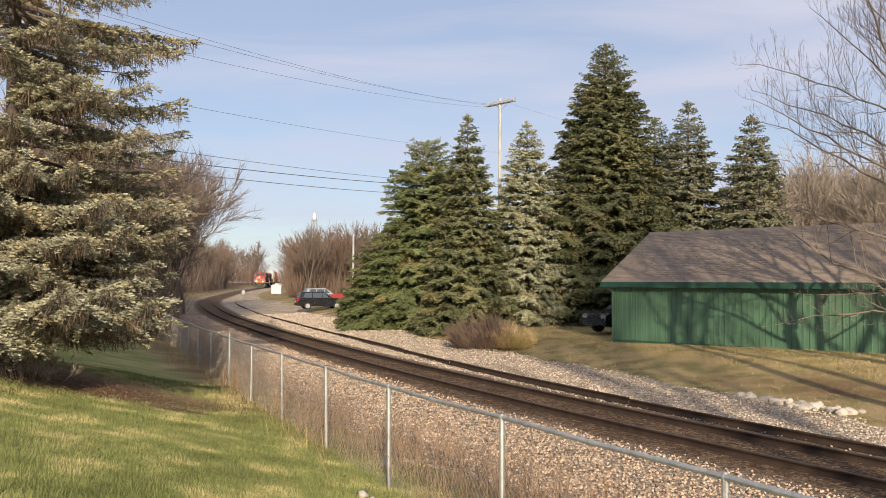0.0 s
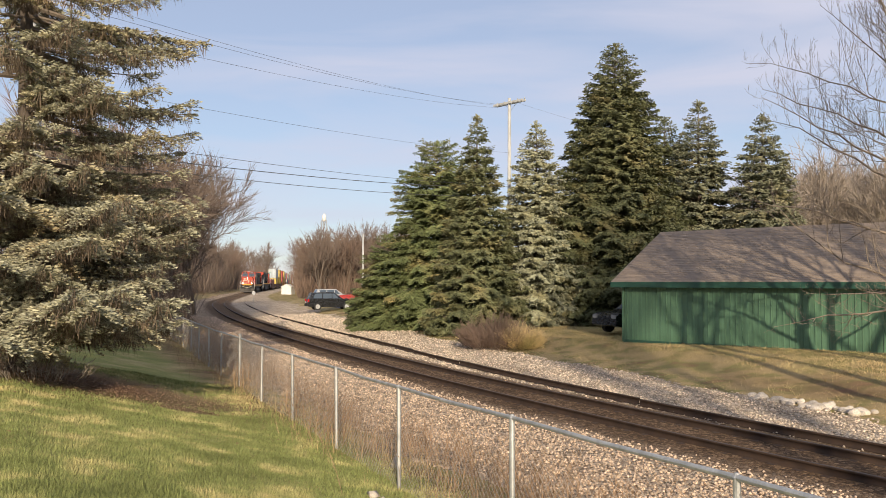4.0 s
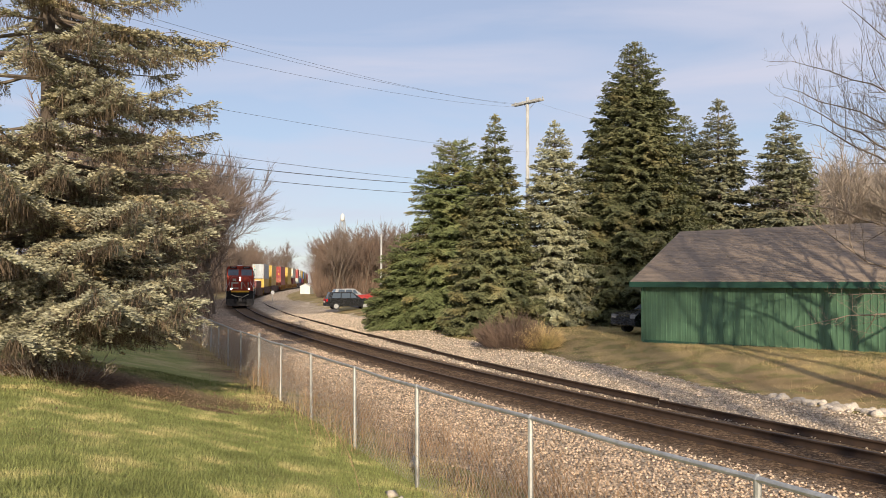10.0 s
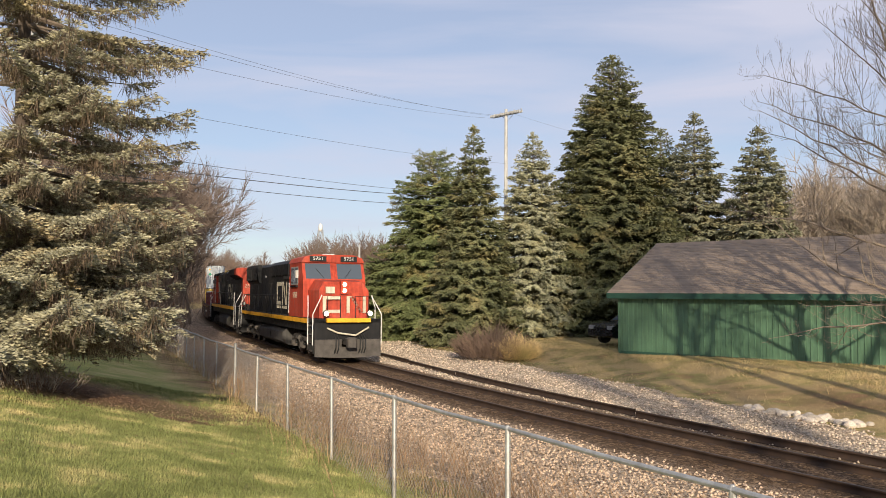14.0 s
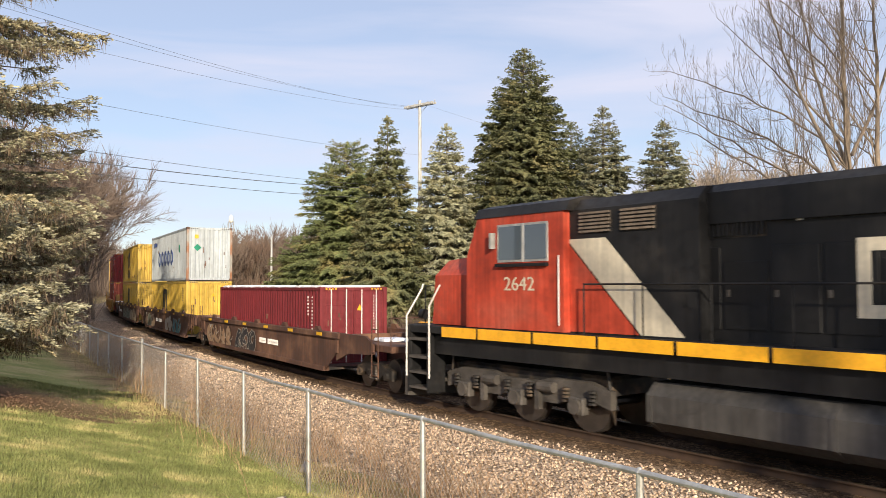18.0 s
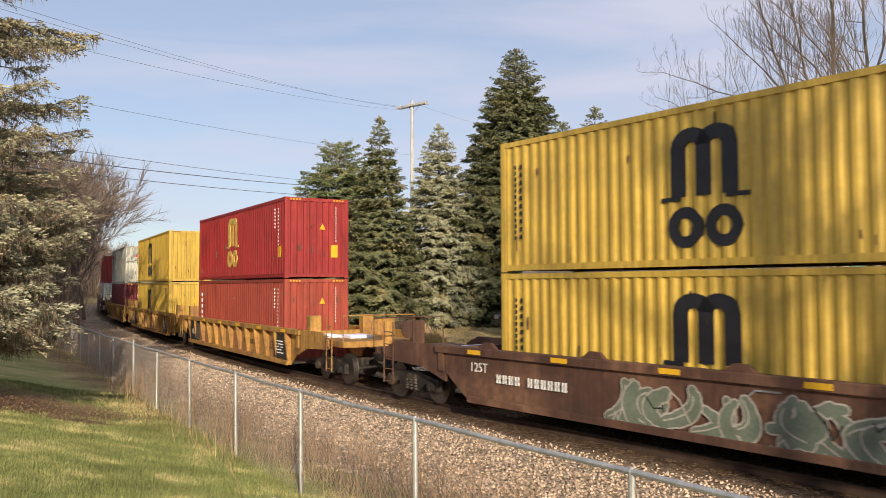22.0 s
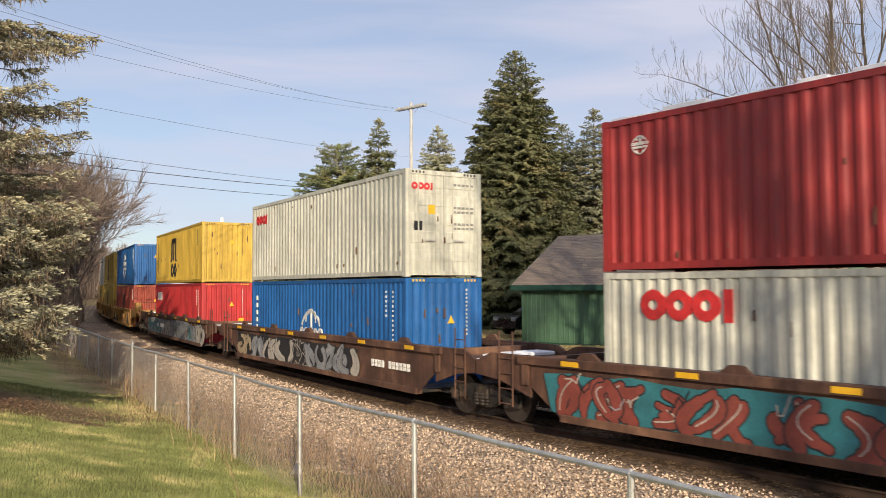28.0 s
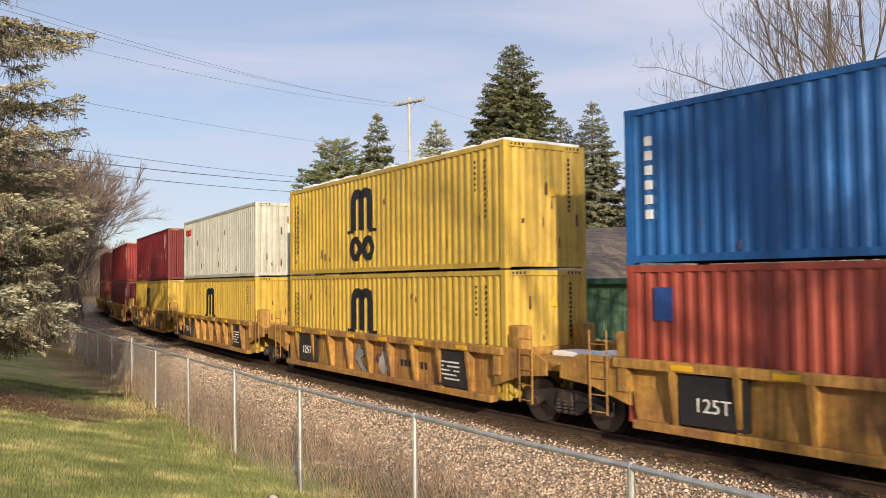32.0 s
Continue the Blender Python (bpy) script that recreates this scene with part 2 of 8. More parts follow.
def gravel_material():
    """Crushed stone: single stones by cells, dark joints, pale or brown by the bed's tone, sooty between the rails."""
    m = bpy.data.materials.new("crushed stone bed")
    m.use_nodes = True
    n, l = m.node_tree.nodes, m.node_tree.links
    b = n["Principled BSDF"]
    b.inputs["Roughness"].default_value, b.inputs["Specular IOR Level"].default_value = 0.95, 0.2
    co = n.new("ShaderNodeTexCoord")
    cell, edge, big = n.new("ShaderNodeTexVoronoi"), n.new("ShaderNodeTexVoronoi"), n.new("ShaderNodeTexNoise")
    edge.feature = "DISTANCE_TO_EDGE"
    cell.inputs["Scale"].default_value = edge.inputs["Scale"].default_value = 15.0
    big.inputs["Scale"].default_value, big.inputs["Detail"].default_value = 0.8, 5.0
    for t in (cell, edge, big):
        l.new(co.outputs["Object"], t.inputs["Vector"])
    at = n.new("ShaderNodeAttribute")
    at.attribute_name = "tone"
    sep, pick = n.new("ShaderNodeSeparateColor"), n.new("ShaderNodeSeparateColor")
    l.new(at.outputs["Color"], sep.inputs["Color"])
    l.new(cell.outputs["Color"], pick.inputs["Color"])

    def ramp(fac, *stops):
        r = n.new("ShaderNodeValToRGB")
        r.color_ramp.elements[0].position, r.color_ramp.elements[0].color = stops[0][0], (*stops[0][1], 1)
        r.color_ramp.elements[1].position, r.color_ramp.elements[1].color = stops[1][0], (*stops[1][1], 1)
        for q, c in stops[2:]:
            r.color_ramp.elements.new(q).color = (*c, 1)
        l.new(fac, r.inputs["Fac"])
        return r.outputs["Color"]

    def mixc(a, c, fac=None, kind="MIX", amount=1.0):
        x = n.new("ShaderNodeMix")
        x.data_type, x.blend_type = "RGBA", kind
        x.inputs["Factor"].default_value = amount
        if fac is not None:
            l.new(fac, x.inputs["Factor"])
        l.new(a, x.inputs["A"])
        l.new(c, x.inputs["B"])
        return x.outputs["Result"]

    pale = ramp(pick.outputs["Red"], (0.0, (0.36, 0.28, 0.20)), (0.3, (0.60, 0.48, 0.35)), (0.8, (0.76, 0.63, 0.47)))
    brown = ramp(pick.outputs["Red"], (0.0, (0.16, 0.11, 0.07)), (0.4, (0.38, 0.275, 0.185)), (0.8, (0.66, 0.52, 0.375)))
    soot = ramp(pick.outputs["Green"], (0.0, (0.08, 0.05, 0.028)), (0.6, (0.19, 0.12, 0.068)), (1.0, (0.33, 0.22, 0.13)))
    col = mixc(mixc(pale, brown, sep.outputs["Red"]), soot, sep.outputs["Green"])
    col = mixc(col, ramp(edge.outputs["Distance"], (0.0, (0.35, 0.3, 0.26)), (0.12, (1, 1, 1))), kind="MULTIPLY")
    col = mixc(col, ramp(big.outputs["Fac"], (0.3, (0.72, 0.68, 0.62)), (0.6, (1.05, 1.05, 1.05))), kind="MULTIPLY")
    l.new(col, b.inputs["Base Color"])
    bp = n.new("ShaderNodeBump")
    bp.inputs["Strength"].default_value, bp.inputs["Distance"].default_value = 0.8, 0.05
    l.new(edge.outputs["Distance"], bp.inputs["Height"])
    l.new(bp.outputs["Normal"], b.inputs["Normal"])
    return m


M["gravel"] = gravel_material()
M["stone_brown"] = mat("dusty brown crushed stone", (0.54, 0.40, 0.28), 0.9, 0, 0.3, 7.0, 0.004, rand=0.65)
M["stone"] = mat("crushed limestone", (0.66, 0.535, 0.405), 0.9, 0, 0.3, 7.0, 0.004, rand=0.7)
M["boulder"] = mat("field stone", (0.44, 0.38, 0.31), 0.85, 0, 0.3, 6.0, 0.01, rand=0.5)
M["galv"] = mat("weathered galvanised steel", (0.50, 0.49, 0.46), 0.5, 0.6, 0.2, 6.0, 0.001, streak=0.2)
M["wire"] = mat("dull fence wire", (0.34, 0.31, 0.27), 0.6, 0.2, 0.2, 5.0)
M["barn"] = mat("green ribbed steel siding", (0.088, 0.172, 0.102), 0.55, 0.0, 0.14, 1.1, 0.0, streak=0.22, rand=0.07)
M["barn_trim"] = mat("green painted trim", (0.022, 0.075, 0.05), 0.55, 0.0, 0.15, 3.0)
M["shingle"] = mat("weathered brown shingles", (0.285, 0.22, 0.165), 0.95, 0, 0.22, 2.5, 0.006, tint=(0.22, 0.17, 0.13), rand=0.2)
M["wood_grey"] = mat("weathered pole wood", (0.50, 0.49, 0.46), 0.85, 0, 0.2, 3.0, 0.004, stretch=(4, 4, 0.6), streak=0.3)
M["asphalt"] = mat("parking asphalt", (0.075, 0.075, 0.08), 0.9, 0, 0.2, 2.0, 0.004)
M["dark_wire"] = mat("weathered grey cable", (0.12, 0.12, 0.125), 0.6)


def ground_material():
    """Lawn, straw-coloured bank and bare soil, mixed by the ground's cover."""
    m = bpy.data.materials.new("grass and soil")
    m.use_nodes = True
    n, l = m.node_tree.nodes, m.node_tree.links
    b = n["Principled BSDF"]
    b.inputs["Roughness"].default_value, b.inputs["Specular IOR Level"].default_value = 0.95, 0.15
    co = n.new("ShaderNodeTexCoord")

    def tex(s, d=6.0):
        t = n.new("ShaderNodeTexNoise")
        t.inputs["Scale"].default_value, t.inputs["Detail"].default_value = s, d
        l.new(co.outputs["Object"], t.inputs["Vector"])
        return t.outputs["Fac"]

    def ramp(fac, *stops):
        r = n.new("ShaderNodeValToRGB")
        r.color_ramp.elements[0].position, r.color_ramp.elements[0].color = stops[0][0], (*stops[0][1], 1)
        r.color_ramp.elements[1].position, r.color_ramp.elements[1].color = stops[1][0], (*stops[1][1], 1)
        for p, c in stops[2:]:
            e = r.color_ramp.elements.new(p)
            e.color = (*c, 1)
        l.new(fac, r.inputs["Fac"])
        return r.outputs["Color"]

    def mixc(fac, a, c, kind="MIX"):
        x = n.new("ShaderNodeMix")
        x.data_type, x.blend_type = "RGBA", kind
        l.new(fac, x.inputs["Factor"])
        l.new(a, x.inputs["A"])
        l.new(c, x.inputs["B"])
        return x.outputs["Result"]

    lawn = ramp(tex(0.8), (0.30, (0.22, 0.245, 0.075)), (0.5, (0.31, 0.305, 0.105)), (0.62, (0.43, 0.36, 0.16)), (0.8, (0.50, 0.40, 0.20)))
    straw = ramp(tex(0.9), (0.3, (0.50, 0.37, 0.18)), (0.48, (0.42, 0.31, 0.15)), (0.56, (0.27, 0.24, 0.09)), (0.68, (0.28, 0.17, 0.095)))
    soil = ramp(tex(5.0), (0.3, (0.16, 0.085, 0.05)), (0.5, (0.24, 0.14, 0.08)), (0.7, (0.11, 0.065, 0.045)), (0.8, (0.30, 0.20, 0.12)))
    at = n.new("ShaderNodeAttribute")
    at.attribute_name = "cover"
    sep = n.new("ShaderNodeSeparateColor")
    l.new(at.outputs["Color"], sep.inputs["Color"])
    fine = ramp(tex(38.0), (0.28, (0.45, 0.45, 0.45)), (0.72, (1.45, 1.45, 1.45)))
    col = mixc(sep.outputs["Red"], straw, lawn)
    col = mixc(sep.outputs["Green"], col, soil)
    mul = n.new("ShaderNodeMix")
    mul.data_type, mul.blend_type = "RGBA", "MULTIPLY"
    mul.inputs["Factor"].default_value = 1.0
    l.new(col, mul.inputs["A"])
    l.new(fine, mul.inputs["B"])
    l.new(mul.outputs["Result"], b.inputs["Base Color"])
    bp = n.new("ShaderNodeBump")
    bp.inputs["Strength"].default_value, bp.inputs["Distance"].default_value = 0.7, 0.05
    l.new(tex(25.0), bp.inputs["Height"])
    l.new(bp.outputs["Normal"], b.inputs["Normal"])
    return m


M["ground"] = ground_material()


def wobble(x, y, s=0.3, seed=0.0):
    return np.array([noise.noise((a * s, b * s, seed)) for a, b in zip(np.ravel(x), np.ravel(y))])


def build_ground():
    ang = np.radians(np.unique(np.concatenate([np.arange(-180, 180, 6.0), np.arange(-46, 40, 0.8)])))
    rad = np.concatenate([[0.0], 0.8 * 1.055 ** np.arange(0, 156)])
    R_, A_ = np.meshgrid(rad[1:], ang, indexing="ij")
    x, y = (R_ * np.sin(A_)).ravel(), (R_ * np.cos(A_)).ravel()
    x, y = np.append(x, 0.0), np.append(y, 0.0)
    s, d = line_coords(x, y)
    w = wobble(x, y, 0.35)
    z = ground_z(x, y) + np.where(abs(d) > 3, w * 0.05, -0.05)
    na, nr = len(ang), len(rad) - 1
    i, j = np.meshgrid(np.arange(nr - 1), np.arange(na), indexing="ij")
    a, b = i * na + j, i * na + (j + 1) % na
    q = np.stack([a, b, b + na, a + na], -1).reshape(-1, 4)
    me = array_mesh("ground", np.stack([x, y, z], -1), q, M["ground"], True)
    bm = bmesh.new()
    bm.from_mesh(me)
    bm.verts.ensure_lookup_table()
    for k in range(na):
        bm.faces.new((bm.verts[nr * na], bm.verts[(k + 1) % na], bm.verts[k]))
    bmesh.ops.recalc_face_normals(bm, faces=bm.faces)
    bm.to_mesh(me)
    bm.free()
    lawn = np.clip((d - 8.0 + w) / 0.8, 0, 1)
    lawn = np.maximum(lawn, np.clip((-d - 9.5 + 2 * w) / 4, 0, 0.4))
    lawn = lawn * np.clip(1.3 - s / 60, 0, 1)
    w2 = wobble(x, y, 0.9, 4.0)
    mulch = np.clip(1.35 - np.hypot((x + 9.6) / 4.2, (y - 15.3) / 2.3) + 0.4 * w2, 0, 1) ** 0.6
    bare = np.clip(0.75 - np.hypot((x + 6.2) / 0.9, (y - 14.0) / 0.6) + 0.3 * w2, 0, 1)
    edge = np.clip(0.8 - abs(d - 7.9) / 0.7 + 0.5 * w2, 0, 1) * 0.7
    bank = np.clip(0.9 - abs(d + 7.2) / 1.6 + 0.8 * w2, 0, 1) * np.clip((6 - s) / 6, 0, 1) * 0.8
    woods = np.clip((s - 25) / 20, 0, 1) * np.clip((d - 7) / 3, 0, 1)
    soil = np.clip(mulch + bare + edge + bank + woods, 0, 1)
    at = me.color_attributes.new("cover", "FLOAT_COLOR", "POINT")
    at.data.foreach_set("color", np.stack([lawn, soil, 0 * s, 0 * s + 1], -1).astype(np.float32).ravel())
    ob = new("ground", me)
    tagged(ob, "patchy winter lawn and straw-coloured grass bank", "ground", kind="structure")


build_ground()


def strip(s0, s1, ds, cols, zfun, name, material, label, category):
    s = np.arange(s0, s1, ds)
    v, n = [], len(cols)
    for a in s:
        for d in cols:
            p = on_line(a, d)
            v.append((p.x, p.y, 0.0))
    v = np.array(v)
    S2, D2 = np.meshgrid(s, cols, indexing="ij")
    v[:, 2] = zfun(S2.ravel(), D2.ravel(), v[:, 0], v[:, 1])
    i, j = np.meshgrid(np.arange(len(s) - 1), np.arange(n - 1), indexing="ij")
    a = (i * n + j).ravel()
    ob = new(name, array_mesh(name, v, np.stack([a, a + n, a + n + 1, a + 1], -1), material, True))
    D2 = D2.ravel()
    tone = np.stack([np.clip((D2 + 1.9) / 0.6, 0, 1) * 0.85, np.clip((1.95 - abs(D2)) / 0.5, 0, 1), 0 * D2, 0 * D2 + 1], -1)
    ob.data.color_attributes.new("tone", "FLOAT_COLOR", "POINT").data.foreach_set("color", tone.astype(np.float32).ravel())
    return tagged(ob, label, category, kind="structure")


def bed_z(s, d, x, y):
    w = wobble(x, y, 0.5, 2.0) + 0.6 * wobble(x, y, 1.7, 5.0)
    far_edge = np.interp(s, (-12, -3, 10, 20, 40, 90, 140), (4.3, 4.7, 6.3, 6.2, 7.8, 9.0, 6.0))
    near_edge = np.interp(s, (-12, 10, 20, 40), (7.2, 6.8, 5.5, 4.0))
    e = np.where(d > 0, near_edge - d, far_edge + d)
    e = e + 0.7 * w
    return ground_z(x, y) + np.clip(e * 0.12, -0.12, 0.045) + np.where(abs(d) > 2, 0.03 * w, 0.015 * w)


strip(-40, 330, 0.6, np.concatenate([np.arange(-11, -2, 0.5), np.arange(-2, 2.1, 0.4), np.arange(2.5, 9.1, 0.5)]), bed_z,
      "ballast", M["gravel"], "pale crushed stone ballast beside the railway", "ballast")


def rocks(name, pos, size, seed, material, flat=0.75):
    """Many small faceted stones as one mesh: pos (n, 3), size (n,)."""
    r = np.random.RandomState(seed)
    base = np.array([(1, 0, 0), (-1, 0, 0), (0, 1, 0), (0, -1, 0), (0, 0, 1), (0, 0, -1)], float)
    tri = np.array([(0, 2, 4), (2, 1, 4), (1, 3, 4), (3, 0, 4), (2, 0, 5), (1, 2, 5), (3, 1, 5), (0, 3, 5)])
    n = len(pos)
    v = base[None] * r.uniform(0.6, 1.25, (n, 6, 1)) + r.uniform(-0.28, 0.28, (n, 6, 3))
    a = r.uniform(0, 6.28, n)
    c, s = np.cos(a)[:, None], np.sin(a)[:, None]
    v = np.stack([v[..., 0] * c - v[..., 1] * s, v[..., 0] * s + v[..., 1] * c, v[..., 2] * flat], -1)
    t = r.uniform(-0.6, 0.6, n)
    c, s = np.cos(t)[:, None], np.sin(t)[:, None]
    v = np.stack([v[..., 0], v[..., 1] * c - v[..., 2] * s, v[..., 1] * s + v[..., 2] * c], -1)
    v = v * size[:, None, None] + pos[:, None, :]
    f = (tri[None] + 6 * np.arange(n)[:, None, None]).reshape(-1, 3)
    return array_mesh(name, v.reshape(-1, 3), f, material)


def build_stones():
    r = np.random.RandomState(5)
    n = 88000
    s = -13 + 75 * r.uniform(0, 1, n) ** 1.9
    d = r.uniform(-7.5, 7.4, n)
    far_edge = np.interp(s, (-12, -3, 10, 20, 40, 90), (4.3, 4.7, 6.3, 6.2, 7.8, 9.0))
    near_edge = np.interp(s, (-12, 10, 20, 40), (7.3, 6.9, 5.6, 4.2))
    b = np.interp(s, S_ALL, LINE_B)
    x = np.interp(s, S_ALL, LINE_X) - d * np.cos(b)
    y = np.interp(s, S_ALL, LINE_Y) + d * np.sin(b)
    ok = np.where(d > 0, d < near_edge + r.normal(0, 0.35, n), -d < far_edge + r.normal(0, 0.35, n))
    ok &= abs(d) > 1.7 + r.normal(0, 0.12, n)
    ok &= (abs(abs(d) - 0.755) > 0.1)
    x, y, s, d = x[ok], y[ok], s[ok], d[ok]
    z = bed_z(s, d, x, y) + 0.012
    size = r.uniform(0.018, 0.042, len(x)) * (1 + np.clip(s, 0, 60) / 60)
    pos = np.stack([x, y, z], -1)
    for pick, m, lab in ((d > -1.6, M["stone_brown"], "loose brown crushed ballast stones between fence and track"), (d <= -1.6, M["stone"], "loose pale crushed ballast stones beyond the track")):
        ob = new("ballast_stones", rocks("ballast_stones", pos[pick], size[pick], 6, m))
        tagged(ob, lab, "gravel", kind="stuff")
    # one larger pale stone in the ballast
    for x, y, q in ((-2.0, 11.35, 0.11), (-1.85, 9.05, 0.08), (-1.7, 8.85, 0.06)):
        ob = new("stone", rocks("stone", np.array([(0, 0, 0.02)]), np.array([q]), int(q * 999), M["boulder"]))
        ob.location = (x, y, gz(x, y) + 0.03)
        tagged(ob, "pale stone lying in dry grass by the fence", "stone")


build_stones()

# ---- track ----
RAIL = ((-0.075, -0.172), (0.075, -0.172), (0.075, -0.158), (0.012, -0.14), (0.012, -0.045), (0.036, -0.035), (0.036, -0.004), (0.03, 0.0),
        (-0.03, 0.0), (-0.036, -0.004), (-0.036, -0.035), (-0.012, -0.045), (-0.012, -0.14), (-0.075, -0.158))


def sweep_rail(name, s_values, d_of, z=0.0, top=None):
    v, n = [], len(RAIL)
    for s in s_values:
        d0 = d_of(s)
        for a, h in RAIL:
            p = on_line(s, d0 + a, h + z)
            v.append(tuple(p))
    f = []
    for i in range(len(s_values) - 1):
        for k in range(n):
            a, b = i * n + k, i * n + (k + 1) % n
            f.append((a, b, b + n, a + n))
    me = array_mesh(name, v, f, M["rail"])
    if top:
        me.materials.append(top)
        idx = np.zeros(len(f), dtype=np.int32)
        for k in (6, 7, 8):
            idx[k::n] = 1
        me.polygons.foreach_set("material_index", idx)
    return me


track = tagged(new("railway_track"), "single curved railway track with rusty rails on dark wooden ties", "track", kind="structure")
s_near = np.concatenate([np.arange(-45, 60, 1.0), np.arange(60, 330, 4.0)])
for d0 in (0.755, -0.755):
    part("rail", sweep_rail("rail", s_near, lambda s, d0=d0: d0, top=M["rail_top"]), None, track, "rusty rail with a worn bright head")


def build_ties():
    g = Geo().box(-0.115, 0.115, -1.3, 1.3, -0.36, -0.168, 0.012)
    me = g.mesh("tie", M["tie"])
    r = random.Random(3)
    s = -16.0
    while s < 70:
        p = on_line(s, r.uniform(-0.04, 0.04))
        b = float(np.interp(s, S_ALL, LINE_B))
        ob = part("tie", me, None, track)
        ob.matrix_basis = pose(p.x, p.y, p.z + r.uniform(-0.012, 0.006), 0, r.uniform(-1, 1), -math.degrees(b) + 90 + r.uniform(-1.2, 1.2))
        s += 0.53
    far = Geo()
    while s < 240:
        a, c = on_line(s, -1.3), on_line(s, 1.3)
        e = (on_line(s + 0.23, 0) - on_line(s, 0))
        far.quad(a + Vector((0, 0, -0.17)), c + Vector((0, 0, -0.17)), c + e + Vector((0, 0, -0.17)), a + e + Vector((0, 0, -0.17)))
        s += 0.53
    tagged(part("far_ties", far, M["tie"], track), kind="stuff")
    plate = Geo().box(-0.09, 0.09, -0.18, 0.18, -0.172, -0.155, 0.006).mesh("tie_plate", M["rail"])
    s = -16.0
    while s < 20:
        for d0 in (0.755, -0.755):
            p = on_line(s, d0)
            b = float(np.interp(s, S_ALL, LINE_B))
            part("tie_plate", plate, None, track).matrix_basis = pose(p.x, p.y, 0.006, 0, 0, -math.degrees(b) + 90)
        s += 0.53


def spare_d(s):
    return -float(np.interp(s, (-12, -2, 2, 8, 14, 20, 30, 42, 62, 80, 105, 130), (1.62, 1.75, 1.85, 2.05, 2.4, 2.75, 3.1, 3.3, 3.5, 3.6, 3.5, 4.2)))


# a string of old rails laid beside the track
for k, (a, b) in enumerate(((-30.0, 0.95), (1.0, 12.3), (12.4, 18.0), (18.1, 30.0), (30.1, 42.0), (42.2, 56.0), (57.5, 72.0), (74.0, 96.0), (98.0, 128.0))):
    ob = part("loose_rail", sweep_rail("loose_rail", np.arange(a, b + 0.01, (b - a) / max(4, round((b - a) / 1.2))), spare_d, 0.02 + 0.03 * (k % 2)), None)
    tagged(ob, "long rusty spare rail lying on the ballast beside the track", "rail", "spare rails")

# ---- chain-link fence ----
F0, F1 = Vector((1.2, 5.31, 0)), Vector((-6.05, 17.42, 0))
f_way = (F1 - F0) / 5
POSTS = [F0 + f_way * k for k in range(-4, 0)] + [F0, Vector((-0.26, 7.65, 0)), Vector((-1.70, 9.89, 0)), Vector((-3.08, 12.3, 0)), Vector((-4.54, 14.8, 0)), F1,
         Vector((-7.55, 20.1, 0)), Vector((-9.05, 22.6, 0)), Vector((-10.4, 24.95, 0)), Vector((-11.87, 27.6, 0)), Vector((-13.3, 30.2, 0)), Vector((-14.8, 32.8, 0)), Vector((-16.3, 35.4, 0)), Vector((-17.8, 38.0, 0))]
for p in POSTS:
    p.z = gz(p.x, p.y)
fence = tagged(new("chain_link_fence"), "long galvanised chain-link fence between lawn and railway", "fence")


def build_fence():
    tall = 1.22
    r = random.Random(8)
    for k, p in enumerate(POSTS):
        big = k == 10
        rad = 0.036 if big else 0.026
        lean = Vector((r.uniform(-0.02, 0.02), r.uniform(-0.02, 0.02), tall + (0.09 if big else 0.0)))
        g = Geo().tube([p - Vector((0, 0, 0.3)), p + lean], rad, 10)
        g.tube([p + lean, p + lean + Vector((0, 0, 0.03))], [rad * 1.25, rad * 0.5], 10)
        part("post", g, M["galv"], fence, "round steel corner post" if big else "")
    tops = [p + Vector((0, 0, tall)) for p in POSTS]
    for a, b in zip(tops[:-1], tops[1:]):
        part("top_rail", Geo().tube([a, (a + b) / 2 - Vector((0, 0, r.uniform(0.0, 0.02))), b], 0.021, 8), M["galv"], fence)
    g = Geo()
    e = 0.0015
    for a, b in zip(POSTS[:-1], POSTS[1:]):
        run = b - a
        L = math.hypot(run.x, run.y)
        u = Vector((run.x / L, run.y / L, run.z / L))
        nrm = Vector((-u.y, u.x, 0)) * e
        pitch = 0.085 if L < 8 else 0.12
        k = -tall
        while k < L:
            for sgn in (1, -1):
                x0, x1 = (k, k + tall) if sgn > 0 else (k + tall, k)
                z0, z1 = 0.0, tall
                pa, pb = a + u * x0 + Vector((0, 0, z0)), a + u * x1 + Vector((0, 0, z1))
                lo, hi = 0.0, 1.0
                if x1 != x0:
                    t0, t1 = (0 - x0) / (x1 - x0), (L - x0) / (x1 - x0)
                    lo, hi = max(0.0, min(t0, t1)), min(1.0, max(t0, t1))
                if hi - lo > 0.02:
                    qa, qb = pa.lerp(pb, lo), pa.lerp(pb, hi)
                    w = Vector((u.x, u.y, -sgn)).normalized() * e
                    i = len(g.v)
                    g.v += [tuple(qa + w), tuple(qa - w * 0.5 + nrm), tuple(qa - w * 0.5 - nrm), tuple(qb + w), tuple(qb - w * 0.5 + nrm), tuple(qb - w * 0.5 - nrm)]
                    g.f += [(i, i + 1, i + 4, i + 3), (i + 1, i + 2, i + 5, i + 4), (i + 2, i, i + 3, i + 5)]
            k += pitch
    me = bpy.data.meshes.new("wire_mesh")
    me.from_pydata(g.v, [], g.f)
    me.materials.append(M["wire"])
    part("wire_mesh", me, None, fence, "woven steel wire mesh")


build_fence()
build_ties()

